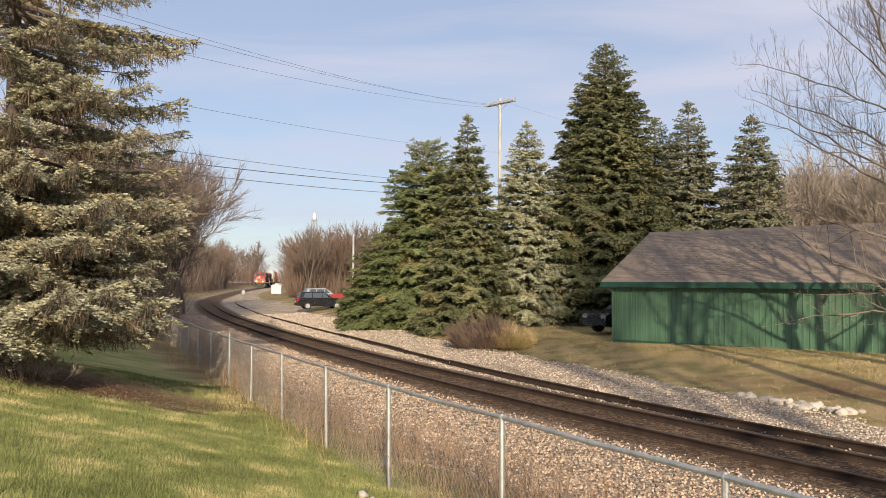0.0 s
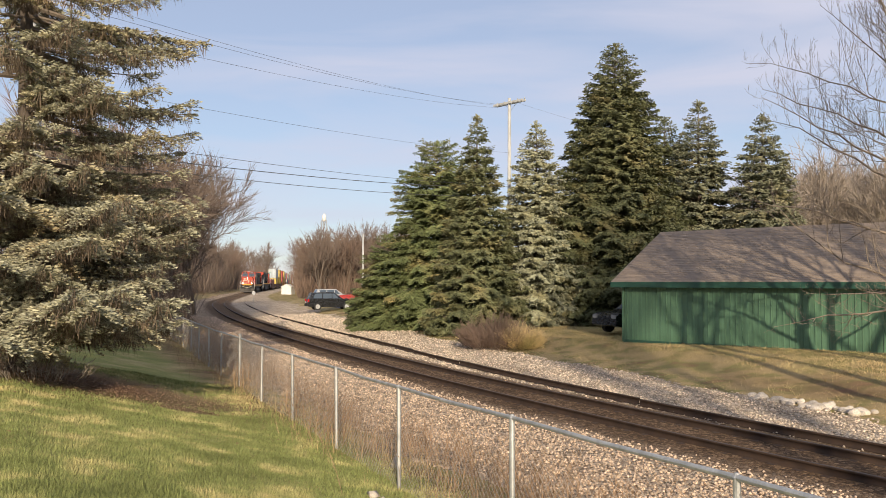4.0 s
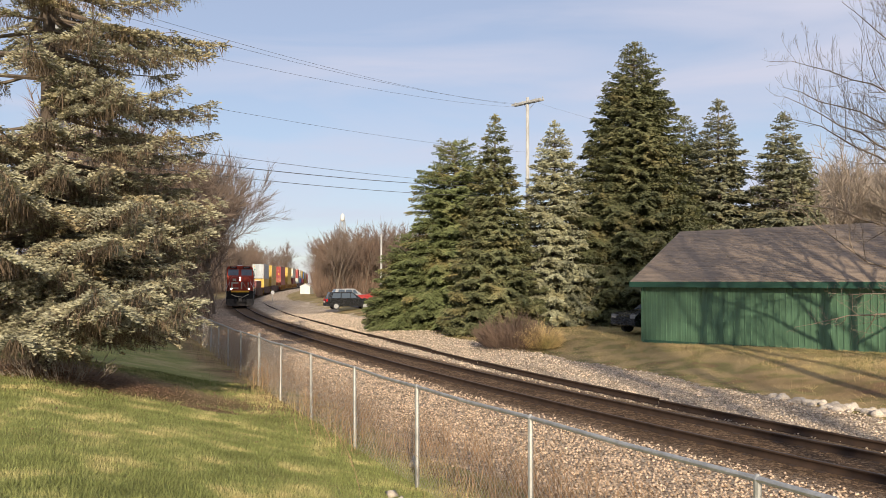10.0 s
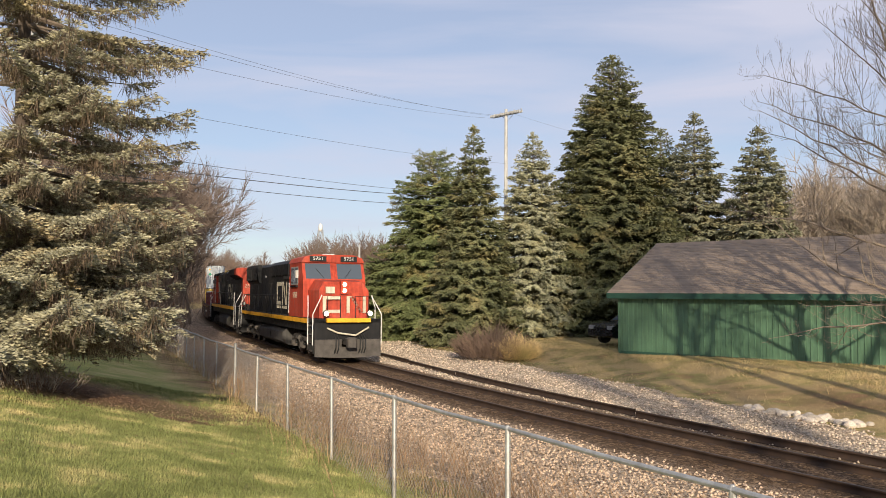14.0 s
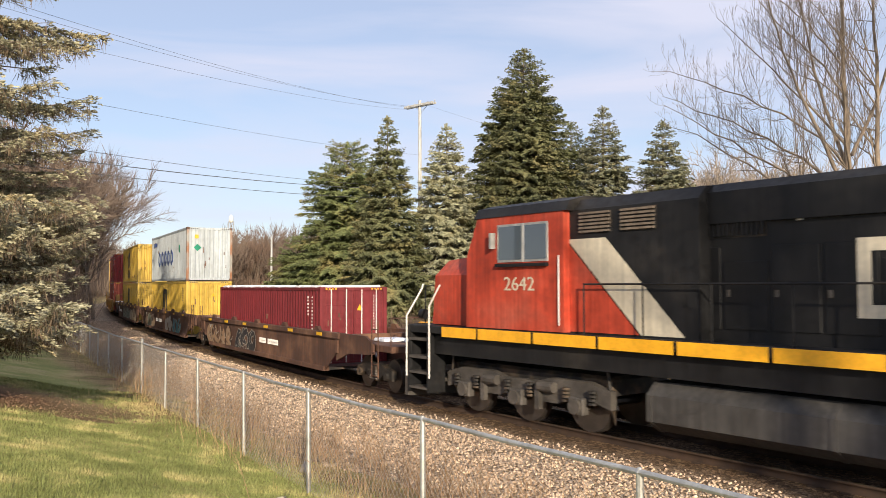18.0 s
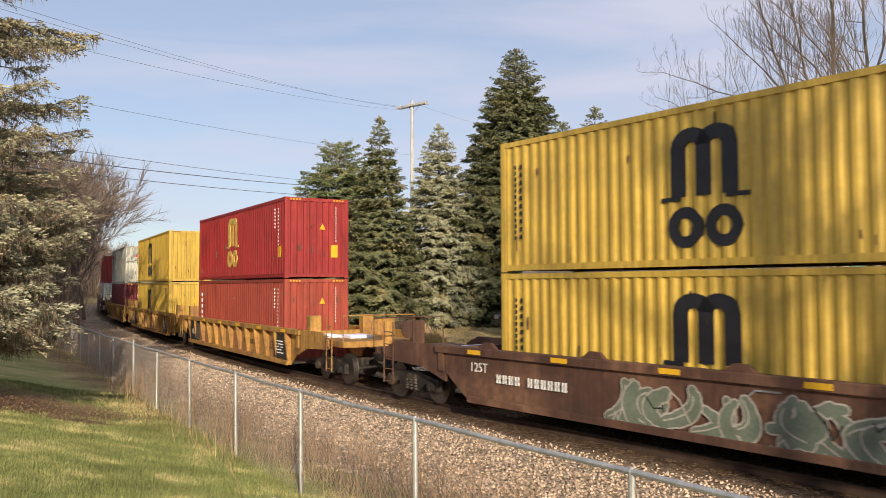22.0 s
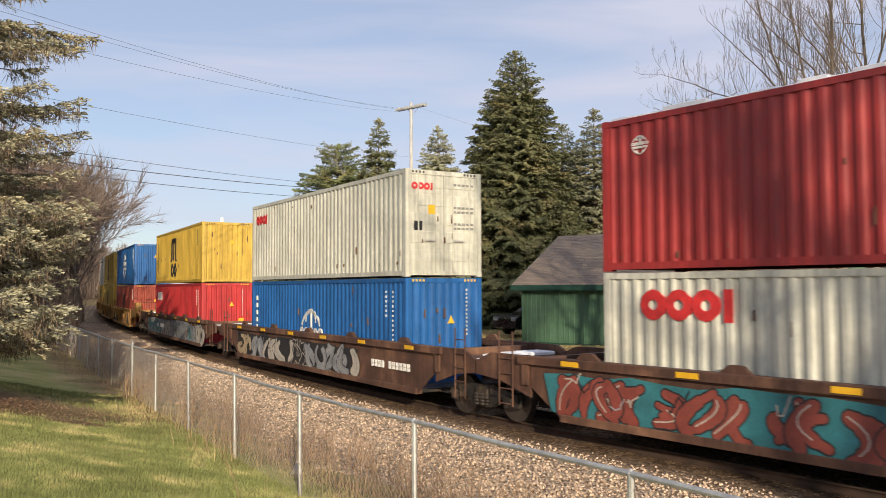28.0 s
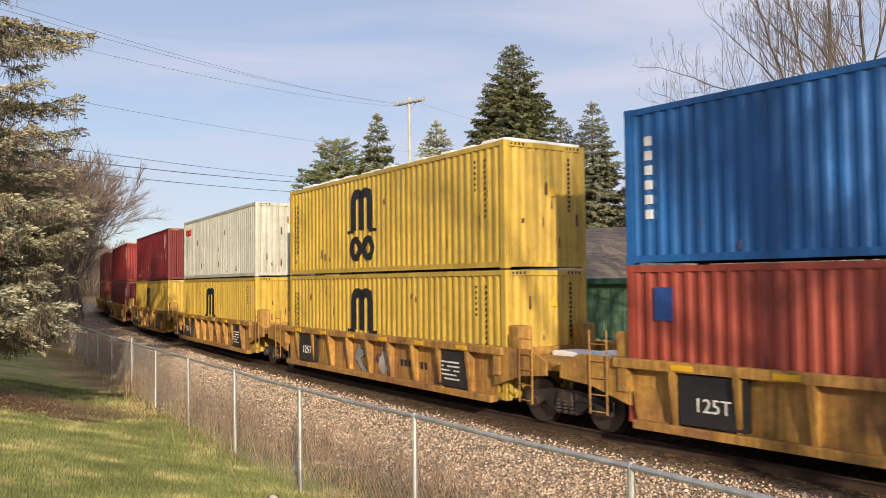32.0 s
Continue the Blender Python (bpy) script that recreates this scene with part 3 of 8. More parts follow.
# ---- barn ----
BA, BB = Vector((3.57, 36.2, 0)), Vector((13.67, 28.75, 0))
barn = tagged(new("barn"), "long low green metal-sided barn with brown shingle roof", "barn")
b_way = (BB - BA).normalized()
barn.matrix_world = Matrix.Translation((BA.x, BA.y, 0.56)) @ Matrix.Rotation(math.atan2(b_way.y, b_way.x), 4, "Z")
BL, BW, BH, BR = (BB - BA).length, 8.0, 2.62, 4.75


def siding(a, b, z0, z1_of, step=0.229):
    """Outline of ribbed siding between a and b along x, on y = 0 with ribs towards -y; top from z1_of(x)."""
    g = Geo()
    x = a
    xs = []
    while x < b - 1e-6:
        e = min(x + step, b)
        xs += [(x, 0.0), (max(x, e - 0.06), 0.0), (max(x, e - 0.05), -0.022), (max(x, e - 0.02), -0.022), (max(x, e - 0.008), 0.0)]
        x = e
    xs.append((b, 0.0))
    for (xa, ya), (xb, yb) in zip(xs[:-1], xs[1:]):
        if xb - xa > 1e-5 or ya != yb:
            g.quad((xa, ya, z0), (xb, yb, z0), (xb, yb, z1_of(xb)), (xa, ya, z1_of(xa)))
    return g


def build_barn():
    def gable(y):
        return BH + (BR - BH) * (1 - abs(y - BW / 2) / (BW / 2))
    part("wall_frame", Geo().prism(((0.03, 0), (BW - 0.03, 0), (BW - 0.03, BH - 0.02), (BW / 2, BR - 0.03), (0.03, BH - 0.02)), 0.03, BL - 0.03), M["barn"], barn)
    x = 0.0
    while x < BL - 0.01:
        e = min(x + 0.916, BL)
        part("siding_panel", siding(x, e, 0.0, lambda v: BH), M["barn"], barn)
        x = e
    for x0, flip in ((BL, 1), (0.0, -1)):
        y = 0.0
        while y < BW - 0.01:
            e = min(y + 0.916, BW)
            g = siding(y, e, 0.0, gable)
            g.v = [(x0 - b * flip, a, c) for a, b, c in g.v]
            part("siding_panel", g, M["barn"], barn)
            y = e
    o, t = 0.38, 0.09
    sl = (BR - BH) / (BW / 2)
    for sgn in (1, -1):
        def P(x, y, dz):
            yy = y if sgn > 0 else BW - y
            return (x, yy, BH + sl * y + dz)
        g = Geo()
        lo, hi = -o, BW / 2
        g.v = [P(x, y, dz) for x in (-o, BL + o) for y, dz in ((lo, 0.02), (hi, 0.02), (hi, 0.02 + t), (lo, 0.02 + t))]
        g.f = [(0, 1, 2, 3), (4, 5, 6, 7), (0, 1, 5, 4), (1, 2, 6, 5), (2, 3, 7, 6), (3, 0, 4, 7)]
        roof = part("roof", g, M["shingle"], barn, "brown weathered shingle roof slope")
        rows = 30
        sh = Geo()
        r = random.Random(4)
        dy = (hi - lo) / rows
        for k in range(rows):
            y0, y1 = lo + k * dy, lo + (k + 1) * dy + 0.01
            x = -o - r.uniform(0, 0.9)
            while x < BL + o:
                e = x + 0.9
                a, c = max(x, -o), min(e - 0.012, BL + o)
                if c > a + 0.02:
                    h = r.uniform(0.0, 0.006)
                    i = len(sh.v)
                    sh.v += [P(a, y0, 0.125 + h), P(c, y0, 0.125 + h), P(c, y1, 0.114), P(a, y1, 0.114), P(a, y0, 0.105), P(c, y0, 0.105)]
                    sh.f += [(i, i + 1, i + 2, i + 3), (i, i + 1, i + 5, i + 4)]
                x = e
        me = bpy.data.meshes.new("shingles")
        me.from_pydata(sh.v, [], sh.f)
        me.materials.append(M["shingle"])
        ob = part("shingles", me, None, roof)
        ob["kind"] = "stuff"
        y0 = -o if sgn > 0 else BW + o
        ye = y0 - 0.03 * sgn
        z0 = BH - sl * o
        part("fascia", Geo().box(-o, BL + o, min(y0, ye), max(y0, ye), z0 - 0.12, z0 + 0.11), M["barn_trim"], barn, "dark green fascia board")
        for x0 in (-o - 0.03, BL + o):
            g = Geo()
            g.v = [(x, P(0, y, 0)[1], P(0, y, dz)[2]) for x in (x0, x0 + 0.03) for y, dz in ((lo, -0.1), (hi, -0.1), (hi, 0.11), (lo, 0.11))]
            g.f = [(0, 1, 2, 3), (4, 5, 6, 7), (0, 1, 5, 4), (1, 2, 6, 5), (2, 3, 7, 6), (3, 0, 4, 7)]
            part("barge_board", g, M["barn_trim"], barn)
    part("ridge_cap", Geo().prism(((BW / 2 - 0.18, BR + 0.02), (BW / 2, BR + 0.15), (BW / 2 + 0.18, BR + 0.02), (BW / 2, BR + 0.1)), -o, BL + o), M["shingle"], barn)
    for x0 in (-0.05, BL - 0.07):
        part("corner_trim", Geo().box(x0, x0 + 0.12, -0.035, 0.1, 0, BH), M["barn"], barn)
    part("base_board", Geo().box(0, BL, -0.03, 0.0, -0.2, 0.06), M["barn_trim"], barn, "dark skirting board at the ground")


build_barn()


# ---- utility poles and wires ----
def at_bearing(b, dist):
    return dist * math.sin(radians(b)), dist * math.cos(radians(b))


def utility_pole(x, y, tall, arm_turn, label, arms=1):
    z = gz(x, y)
    ob = tagged(new("utility_pole"), label, "utility pole", "utility poles")
    ob.location = (x, y, z)
    part("pole", Geo().tube([(0, 0, -0.3), (0, 0, tall * 0.5), (0, 0, tall)], [0.17, 0.145, 0.11], 12), M["wood_grey"], ob, smooth=True)
    for k in range(arms):
        h = tall - 0.35 - 1.1 * k
        g = Geo().box(-1.4, 1.4, 0.10, 0.20, h - 0.075, h + 0.075, 0.01).box(-1.4, 1.4, -0.20, -0.10, h - 0.075, h + 0.075, 0.01)
        arm = part("crossarm", g, M["wood_grey"], ob)
        arm.rotation_euler = (0, 0, radians(arm_turn))
        for x0 in (-1.3, -0.65, 0.65, 1.3):
            part("insulator", Geo().tube([(x0, 0.15, h + 0.06), (x0, 0.15, h + 0.12), (x0, 0.15, h + 0.14), (x0, 0.15, h + 0.24)], [0.015, 0.02, 0.045, 0.03], 8), M["galv"], arm, "pale porcelain insulator")
        part("brace", Geo().tube([(-0.6, 0.2, h), (0, 0.14, h - 0.5)], 0.015, 5).tube([(0.6, 0.2, h), (0, 0.14, h - 0.5)], 0.015, 5), M["galv"], arm)
    return ob


PA = at_bearing(-2.13, 58.0)
PB = at_bearing(-33.4, 24.0)
utility_pole(*PA, 58 * math.tan(radians(12.84)) + 2.985 - gz(*PA), -41, "tall weathered wooden utility pole with a crossarm behind the spruces")
utility_pole(*PB, 12.2, -60, "weathered wooden utility pole behind the big spruce")


def wire(a, b, sag, label, rad=0.006):
    a, b = Vector(a), Vector(b)
    pts = []
    for k in range(25):
        u = k / 24
        p = a.lerp(b, u)
        p.z -= sag * 4 * u * (1 - u)
        pts.append(p)
    return tagged(part("overhead_wire", Geo().tube(pts, rad, 5), M["dark_wire"]), label, "power line", "overhead wires")


za = 58 * math.tan(radians(12.5)) + 2.985
for o, zb, zz, sag in ((-1.0, 10.85, za, 0.5), (-0.6, 10.6, za, 0.5), (-1.3, 9.95, za - 0.1, 0.45)):
    wire((PB[0] + o * 0.5, PB[1] + o * 0.8, zb), (PA[0] + o * 0.75, PA[1] - o * 0.66, zz), sag, "thin power line between the utility poles")
wire((PB[0], PB[1], 8.42), (PA[0], PA[1], 12.3), 0.3, "thin power line between the utility poles")
for zb, zz, rad in ((7.0, 10.0, 0.009), (6.62, 9.85, 0.015), (6.32, 9.2, 0.012)):
    wire((PB[0], PB[1] - 0.2, zb), (PA[0], PA[1] - 0.2, zz), 0.35, "thick black communication cable below the power lines", rad)
wire((PA[0] + 0.6, PA[1], za), (26.0, 75.0, 13.0), 0.8, "thin power line running away from the pole")
# ---- trees ----
M["bark"] = mat("grey-brown bark", (0.16, 0.125, 0.095), 0.9, 0, 0.3, 4.0, 0.01, stretch=(3, 3, 0.7))
M["bark_pale"] = mat("pale bare bark", (0.30, 0.245, 0.185), 0.9, 0, 0.25, 4.0, 0.006, stretch=(3, 3, 0.7))
M["bark_mid"] = mat("grey-brown branch bark", (0.26, 0.205, 0.155), 0.9, 0, 0.25, 4.0)
M["twig"] = mat("grey-brown winter twigs", (0.17, 0.125, 0.095), 0.9, 0, 0.25, 1.2)
M["twig_pale"] = mat("pale grey winter twigs", (0.34, 0.28, 0.225), 0.9, 0, 0.2, 1.2)
M["twig_red"] = mat("reddish brown winter brush", (0.20, 0.135, 0.098), 0.9, 0, 0.3, 0.8)
M["spruce_dark"] = mat("dark green spruce needles", (0.16, 0.168, 0.08), 0.75, 0, 0.3, 0.7, rand=0.3, tint=(0.195, 0.168, 0.076), tint_at=0.58, spec=0.3)
M["spruce_blue"] = mat("blue-grey green spruce needles", (0.47, 0.465, 0.3), 0.75, 0, 0.3, 0.9, rand=0.3, tint=(0.37, 0.33, 0.17), tint_at=0.57, spec=0.3)
M["spruce_olive"] = mat("olive spruce needles with dry tips", (0.52, 0.49, 0.325), 0.75, 0, 0.35, 0.8, rand=0.5, tint=(0.44, 0.34, 0.18), tint_at=0.6, spec=0.3)
M["spruce_grey"] = mat("grey-green spruce needles", (0.25, 0.255, 0.16), 0.75, 0, 0.3, 0.9, rand=0.3, tint=(0.23, 0.2, 0.105), tint_at=0.57, spec=0.3)
M["spruce_brown"] = mat("browned spruce needles", (0.33, 0.25, 0.125), 0.75, 0, 0.3, 0.8, rand=0.3, tint=(0.21, 0.205, 0.095), tint_at=0.55, spec=0.3)
M["pine"] = mat("bright green pine needles", (0.16, 0.185, 0.075), 0.75, 0, 0.3, 0.5, rand=0.3, tint=(0.225, 0.185, 0.08), tint_at=0.6, spec=0.3)


def spindles(name, base, way, length, width, material, seed=0, flat=False, facing=None):
    """Slim spindles, three-sided or flat, one for each base point (n, 3) and direction (n, 3)."""
    r = np.random.RandomState(seed)
    n = len(base)
    way = way / np.linalg.norm(way, axis=1, keepdims=True)
    ref = r.normal(size=(n, 3))
    if facing is not None:
        ref = facing + 0.55 * ref
    u = np.cross(way, ref)
    u /= np.linalg.norm(u, axis=1, keepdims=True) + 1e-9
    length, width = np.broadcast_to(length, n)[:, None], np.broadcast_to(width, n)[:, None]
    if flat == "tuft":
        v = np.stack([base - u * width * 0.6, base + way * length - u * width * 0.45, base + way * length * 0.75 + u * width * 1.6], 1)
        return array_mesh(name, v.reshape(-1, 3), np.arange(3 * n).reshape(-1, 3), material)
    if flat:
        mid = base + way * length * 0.45
        v = np.stack([base, mid - u * width, base + way * length, mid + u * width], 1)
        return array_mesh(name, v.reshape(-1, 3), np.arange(4 * n).reshape(-1, 4), material)
    w = np.cross(way, u)
    v = np.empty((n, 5, 3))
    v[:, 0] = base
    for k in range(3):
        a = 2.0944 * k
        v[:, 1 + k] = base + way * length * 0.4 + (u * math.cos(a) + w * math.sin(a)) * width
    v[:, 4] = base + way * length
    t = np.array([(0, 2, 1), (0, 3, 2), (0, 1, 3), (1, 2, 4), (2, 3, 4), (3, 1, 4)])
    f = (t[None] + 5 * np.arange(n)[:, None, None]).reshape(-1, 3)
    return array_mesh(name, v.reshape(-1, 3), f, material)


def spruce(name, x, y, tall, radius, seed, material, label, tiers=40, per=9, shape=0.8, low=0.03, twig=0.2, wide=0.02, droop=0.3, tuft=1.0, ragged=0.12):
    """A conifer: trunk, boughs in tiers that sweep down and lift at the tip, side sprays on each bough, short needle twigs on each spray."""
    r = np.random.RandomState(seed)
    ob = tagged(new(name), label, "conifer tree")
    ob.location = (x, y, gz(x, y) - 0.05)
    g = Geo().tube([(0, 0, -0.3), (0.05, 0, tall * 0.3), (-0.03, 0.04, tall * 0.7), (0, 0, tall)], [tall * 0.017, tall * 0.013, tall * 0.006, 0.012], 9)
    part("trunk", g, M["bark"], ob, smooth=True)
    B, D, Ls, Ws, Ns = [], [], [], [], []
    limbs = Geo()
    side = r.uniform(0.88, 1.1, 12)
    for k in range(tiers):
        u0 = low + (1 - low) * (k + 0.5 * r.uniform(-1, 1)) / tiers
        n_here = max(5, int(round(per * (1 - 0.35 * u0))))
        for j in range(n_here):
            u = min(max(u0 + r.uniform(-0.45, 0.45) / tiers, low), 0.992)
            az = 2 * math.pi * (j + r.uniform(-0.3, 0.3)) / n_here + k * 2.4
            reach = radius * (1 - u) ** shape * r.uniform(1 - 2.2 * ragged, 1 + ragged * 0.6) * np.interp(az % 6.2832, np.linspace(0, 6.2832, 13), np.append(side, side[0])) + 0.1
            rise = (np.interp(u, (0, 0.5, 0.85, 1), (-0.45, -0.2, 0.15, 0.6)) + r.uniform(-0.1, 0.1)) * reach
            ca, sa = math.cos(az), math.sin(az)
            out, cross = np.array([ca, sa, 0.0]), np.array([-sa, ca, 0.0])
            z0 = u * tall

            def at(q):
                q = np.asarray(q)[..., None]
                return out * reach * q + np.array([0, 0, 1.0]) * (z0 + rise * q - droop * reach * (1 - u) * (q - q ** 2.4))
            if reach > 0.7:
                limbs.tube([tuple(p) for p in at((0.0, 0.35, 0.7, 0.97))], [0.014 + 0.010 * reach, 0.011 + 0.006 * reach, 0.01, 0.004], 4, cap=False)
            m = max(3, int(reach * 6.5 * tuft))
            q = 0.22 + 0.78 * (np.arange(m) + r.uniform(0, 1, m)) / m
            sg = np.where(np.arange(m) % 2 == 0, 1.0, -1.0)
            ln = (0.10 + 0.42 * reach * (1.08 - q)) * r.uniform(0.6, 1.1, m)
            an = r.uniform(0.55, 1.0, m)
            dirs = out * np.cos(an)[:, None] + cross * (sg * np.sin(an))[:, None] + np.array([0, 0, 1.0]) * (rise / reach * 0.7 - 0.18 + r.uniform(-0.14, 0.14, m))[:, None]
            c = max(4, int(np.mean(ln) / 0.055 * tuft))
            f = np.linspace(0.05, 1.0, c)[None, :, None]
            line = at(q)[:, None, :] + dirs[:, None, :] * (ln[:, None, None] * f) + np.array([0, 0, -1.0]) * (0.3 * ln[:, None, None] * f * f)
            line = line + r.normal(0, 0.03, line.shape)
            for e in (1, -1):
                k2 = r.uniform(0.3, 0.95, (m, c, 1)) * e
                w = dirs[:, None, :] * np.cos(k2) + np.cross(dirs, (0, 0, 1.0))[:, None, :] * np.sin(k2) + np.array([0, 0, 1.0]) * r.uniform(-0.35, 0.3, (m, c, 1))
                B.append(line.reshape(-1, 3))
                D.append(w.reshape(-1, 3))
                Ls.append(twig * r.uniform(0.6, 1.3, m * c) * min(1.0, 0.3 + 3.0 * (1 - u)))
                Ws.append(wide * r.uniform(0.7, 1.3, m * c))
                Ns.append(np.broadcast_to(out * 0.7 + np.array([0, 0, 0.7]), (m * c, 3)))
    # the leader and its close twigs
    z = r.uniform(tall * 0.95, tall * 1.0, 60)
    B.append(np.stack([0 * z, 0 * z, z], -1))
    D.append(np.stack([r.normal(0, 0.6, 60), r.normal(0, 0.6, 60), np.ones(60)], -1))
    Ls.append(np.full(60, twig))
    Ws.append(np.full(60, wide))
    Ns.append(r.normal(size=(60, 3)))
    me = spindles("crown", np.concatenate(B), np.concatenate(D), np.concatenate(Ls), np.concatenate(Ws), material, seed, "tuft", np.concatenate(Ns))
    part("branchwork", limbs, M["bark"], ob)
    part("crown", me, None, ob)
    return ob


def row_tree(bearing, dist, elev):
    x, y = at_bearing(bearing, dist)
    return x, y, dist * math.tan(radians(elev)) + 2.985 - gz(x, y)


def conifer(kind, bearing, dist, elev, radius, seed, needles, label, **form):
    x, y, h = row_tree(bearing, dist, elev)
    return spruce(kind, x, y, h, radius, seed, M[needles], label, **form)


conifer("spruce_tree", -4.39, 47.0, 11.66, 3.5, 11, "spruce_dark", "tall narrow dark green spruce standing by the gravel", tiers=40, per=13, shape=0.82, twig=0.26, wide=0.034, droop=0.4, tuft=1.25, ragged=0.15)
conifer("spruce_tree", -0.23, 49.0, 11.13, 3.7, 12, "spruce_blue", "pale blue-green spruce beside a darker one", tiers=42, per=13, shape=0.74, twig=0.26, wide=0.034, droop=0.35, tuft=1.25, ragged=0.14)
conifer("spruce_tree", 5.19, 51.0, 16.14, 5.8, 13, "spruce_dark", "very tall broad dark spruce behind the barn", tiers=62, per=15, shape=0.68, twig=0.28, wide=0.038, droop=0.2, tuft=0.95, ragged=0.1)
conifer("spruce_tree", 10.65, 60.0, 12.1, 4.4, 14, "spruce_grey", "grey-green spruce behind the barn roof", tiers=46, per=12, shape=0.72, twig=0.3, wide=0.042, tuft=0.95)
conifer("spruce_tree", 8.45, 64.0, 11.2, 4.6, 15, "spruce_dark", "dark spruce half hidden behind taller ones", tiers=44, per=12, shape=0.66, twig=0.3, wide=0.042, tuft=0.9)
conifer("spruce_tree", 14.64, 58.0, 11.02, 4.4, 16, "spruce_grey", "grey-green spruce standing alone behind the barn", tiers=44, per=12, shape=0.74, twig=0.3, wide=0.042, tuft=0.95)
conifer("pine_tree", -7.2, 53.0, 9.83, 4.3, 17, "pine", "full green pine with a rounded top", tiers=38, per=16, shape=0.42, twig=0.27, wide=0.03, droop=-0.1, tuft=1.1, ragged=0.22)
conifer("pine_tree", -10.4, 54.0, 3.4, 3.0, 18, "pine", "low spreading pine beside the parking lot", tiers=26, per=15, shape=0.5, twig=0.27, wide=0.028, droop=-0.1, tuft=1.15, ragged=0.2)
conifer("pine_tree", -11.5, 57.0, 0.6, 2.7, 28, "spruce_dark", "small bushy spruce at the edge of the parking lot", tiers=16, per=13, shape=0.5, twig=0.28, wide=0.036, tuft=1.2)
conifer("spruce_tree", 2.6, 55.0, 5.2, 3.4, 19, "spruce_brown", "shorter spruce with browned needles between two tall ones", tiers=28, per=12, shape=0.8, twig=0.3, wide=0.036, tuft=1.1)

# the big spruce on the lawn: long boughs with clumped sprays on top, dry hanging twigs below and gaps between
# trunk bark with the shade inside the crown put into its colour
M["bark_shaded"] = mat("flaky spruce bark darkened as shade", (0.085, 0.065, 0.05), 0.9, 0, 0.35, 5.0, 0.01)
M["dry_twig"] = mat("dry brown hanging twigs", (0.16, 0.115, 0.075), 0.9, 0, 0.3, 2.0)


def old_spruce(x, y, tall, env_z, env_r, boughs, seed, label, fixed=(), dense=1.0, skirt=0):
    r = np.random.RandomState(seed)
    ob = tagged(new("spruce_tree"), label, "conifer tree")
    ob.location = (x, y, gz(x, y) - 0.05)
    part("trunk", Geo().tube([(0, 0, -0.3), (0.06, 0, tall * 0.3), (-0.04, 0.05, tall * 0.7), (0, 0, tall)], [tall * 0.014, tall * 0.010, tall * 0.005, 0.015], 10), M["bark_shaded"], ob, smooth=True)
    limbs, B, D, L, W, N, DB, DD, DL = Geo(), [], [], [], [], [], [], [], []
    jobs = [(z, r.uniform(0, 2 * math.pi), np.interp(z, env_z, env_r) * r.uniform(0.62, 1.0)) for z in np.interp(np.arange(boughs) + r.uniform(0, 0.8, boughs), (0, boughs), (env_z[0], tall - 0.6))]
    jobs += [(z, r.uniform(-2.6, 1.0), np.interp(z, env_z, env_r) * r.uniform(0.6, 1.0)) for z in r.uniform(0.7, 4.6, skirt)]
    for z, az, reach in jobs + [(a, radians(b), c) for a, b, c in fixed]:
        way, side = np.array([math.cos(az), math.sin(az), 0.0]), np.array([-math.sin(az), math.cos(az), 0.0])
        droop, tip, bow = r.uniform(0.05, 0.2), r.uniform(0.02, 0.12), r.uniform(-0.08, 0.08)

        def at(q):
            q = np.asarray(q)[..., None]
            return way * q * reach + side * bow * reach * q * q + np.array([0, 0, 1.0]) * (z - droop * reach * (1 - (1 - q) ** 2) + tip * reach * q ** 5)
        limbs.tube([tuple(p) for p in at((0, 0.3, 0.6, 0.85, 1.0))], [0.012 + 0.012 * reach, 0.012 + 0.008 * reach, 0.015, 0.01, 0.005], 5, cap=False)
        for q in np.linspace(r.uniform(0.22, 0.42), 0.97, max(4, int(reach * 5.5))):
            if r.uniform() < 0.12:
                continue
            for sg in (1, -1):
                p0 = at(q)
                ln = (0.16 + 0.30 * reach * (1.08 - q)) * r.uniform(0.55, 1.15)
                an = r.uniform(0.55, 1.0)
                d = way * math.cos(an) + side * sg * math.sin(an) + np.array([0, 0, r.uniform(-0.22, 0.12)])
                m = max(3, int(ln / 0.028 * dense))
                u = (np.arange(m) + r.uniform(0, 1, m)) / m
                line = p0 + d * (u * ln)[:, None] + np.array([0, 0, -1.0]) * (0.3 * ln * u * u)[:, None]
                if ln > 0.5:
                    limbs.tube([tuple(p0), tuple(line[m // 2]), tuple(line[-1])], [0.011, 0.008, 0.004], 3, cap=False)
                for e in (1, -1, 0):
                    k = r.uniform(0.35, 0.95, m) * e
                    out = d * np.cos(k)[:, None] + np.cross(d, (0, 0, 1.0)) * np.sin(k)[:, None] + np.array([0, 0, 1.0]) * r.uniform(-0.15, 0.4, m)[:, None]
                    B.append(line + r.normal(0, 0.015, (m, 3)))
                    D.append(out)
                    L.append(r.uniform(0.06, 0.14, m) * (1.15 - 0.3 * u))
                    W.append(r.uniform(0.009, 0.016, m))
                    N.append(np.broadcast_to(way * 0.6 + np.array([0, 0, 0.4]), (m, 3)))
                h = m // 2
                DB.append(line[:h])
                DD.append(np.stack([r.normal(0, 0.28, h), r.normal(0, 0.28, h), -np.ones(h)], -1))
                DL.append(r.uniform(0.1, 0.42, h))
    part("branchwork", limbs, M["bark"], ob)
    part("crown", spindles("crown", np.concatenate(B), np.concatenate(D), np.concatenate(L), np.concatenate(W), M["spruce_olive"], seed, "tuft", np.concatenate(N)), None, ob)
    part("dry_twigwork", spindles("dry_twigwork", np.concatenate(DB), np.concatenate(DD), np.concatenate(DL), 0.006, M["dry_twig"], seed, True), None, ob, "dry brown twigs hanging below the boughs")
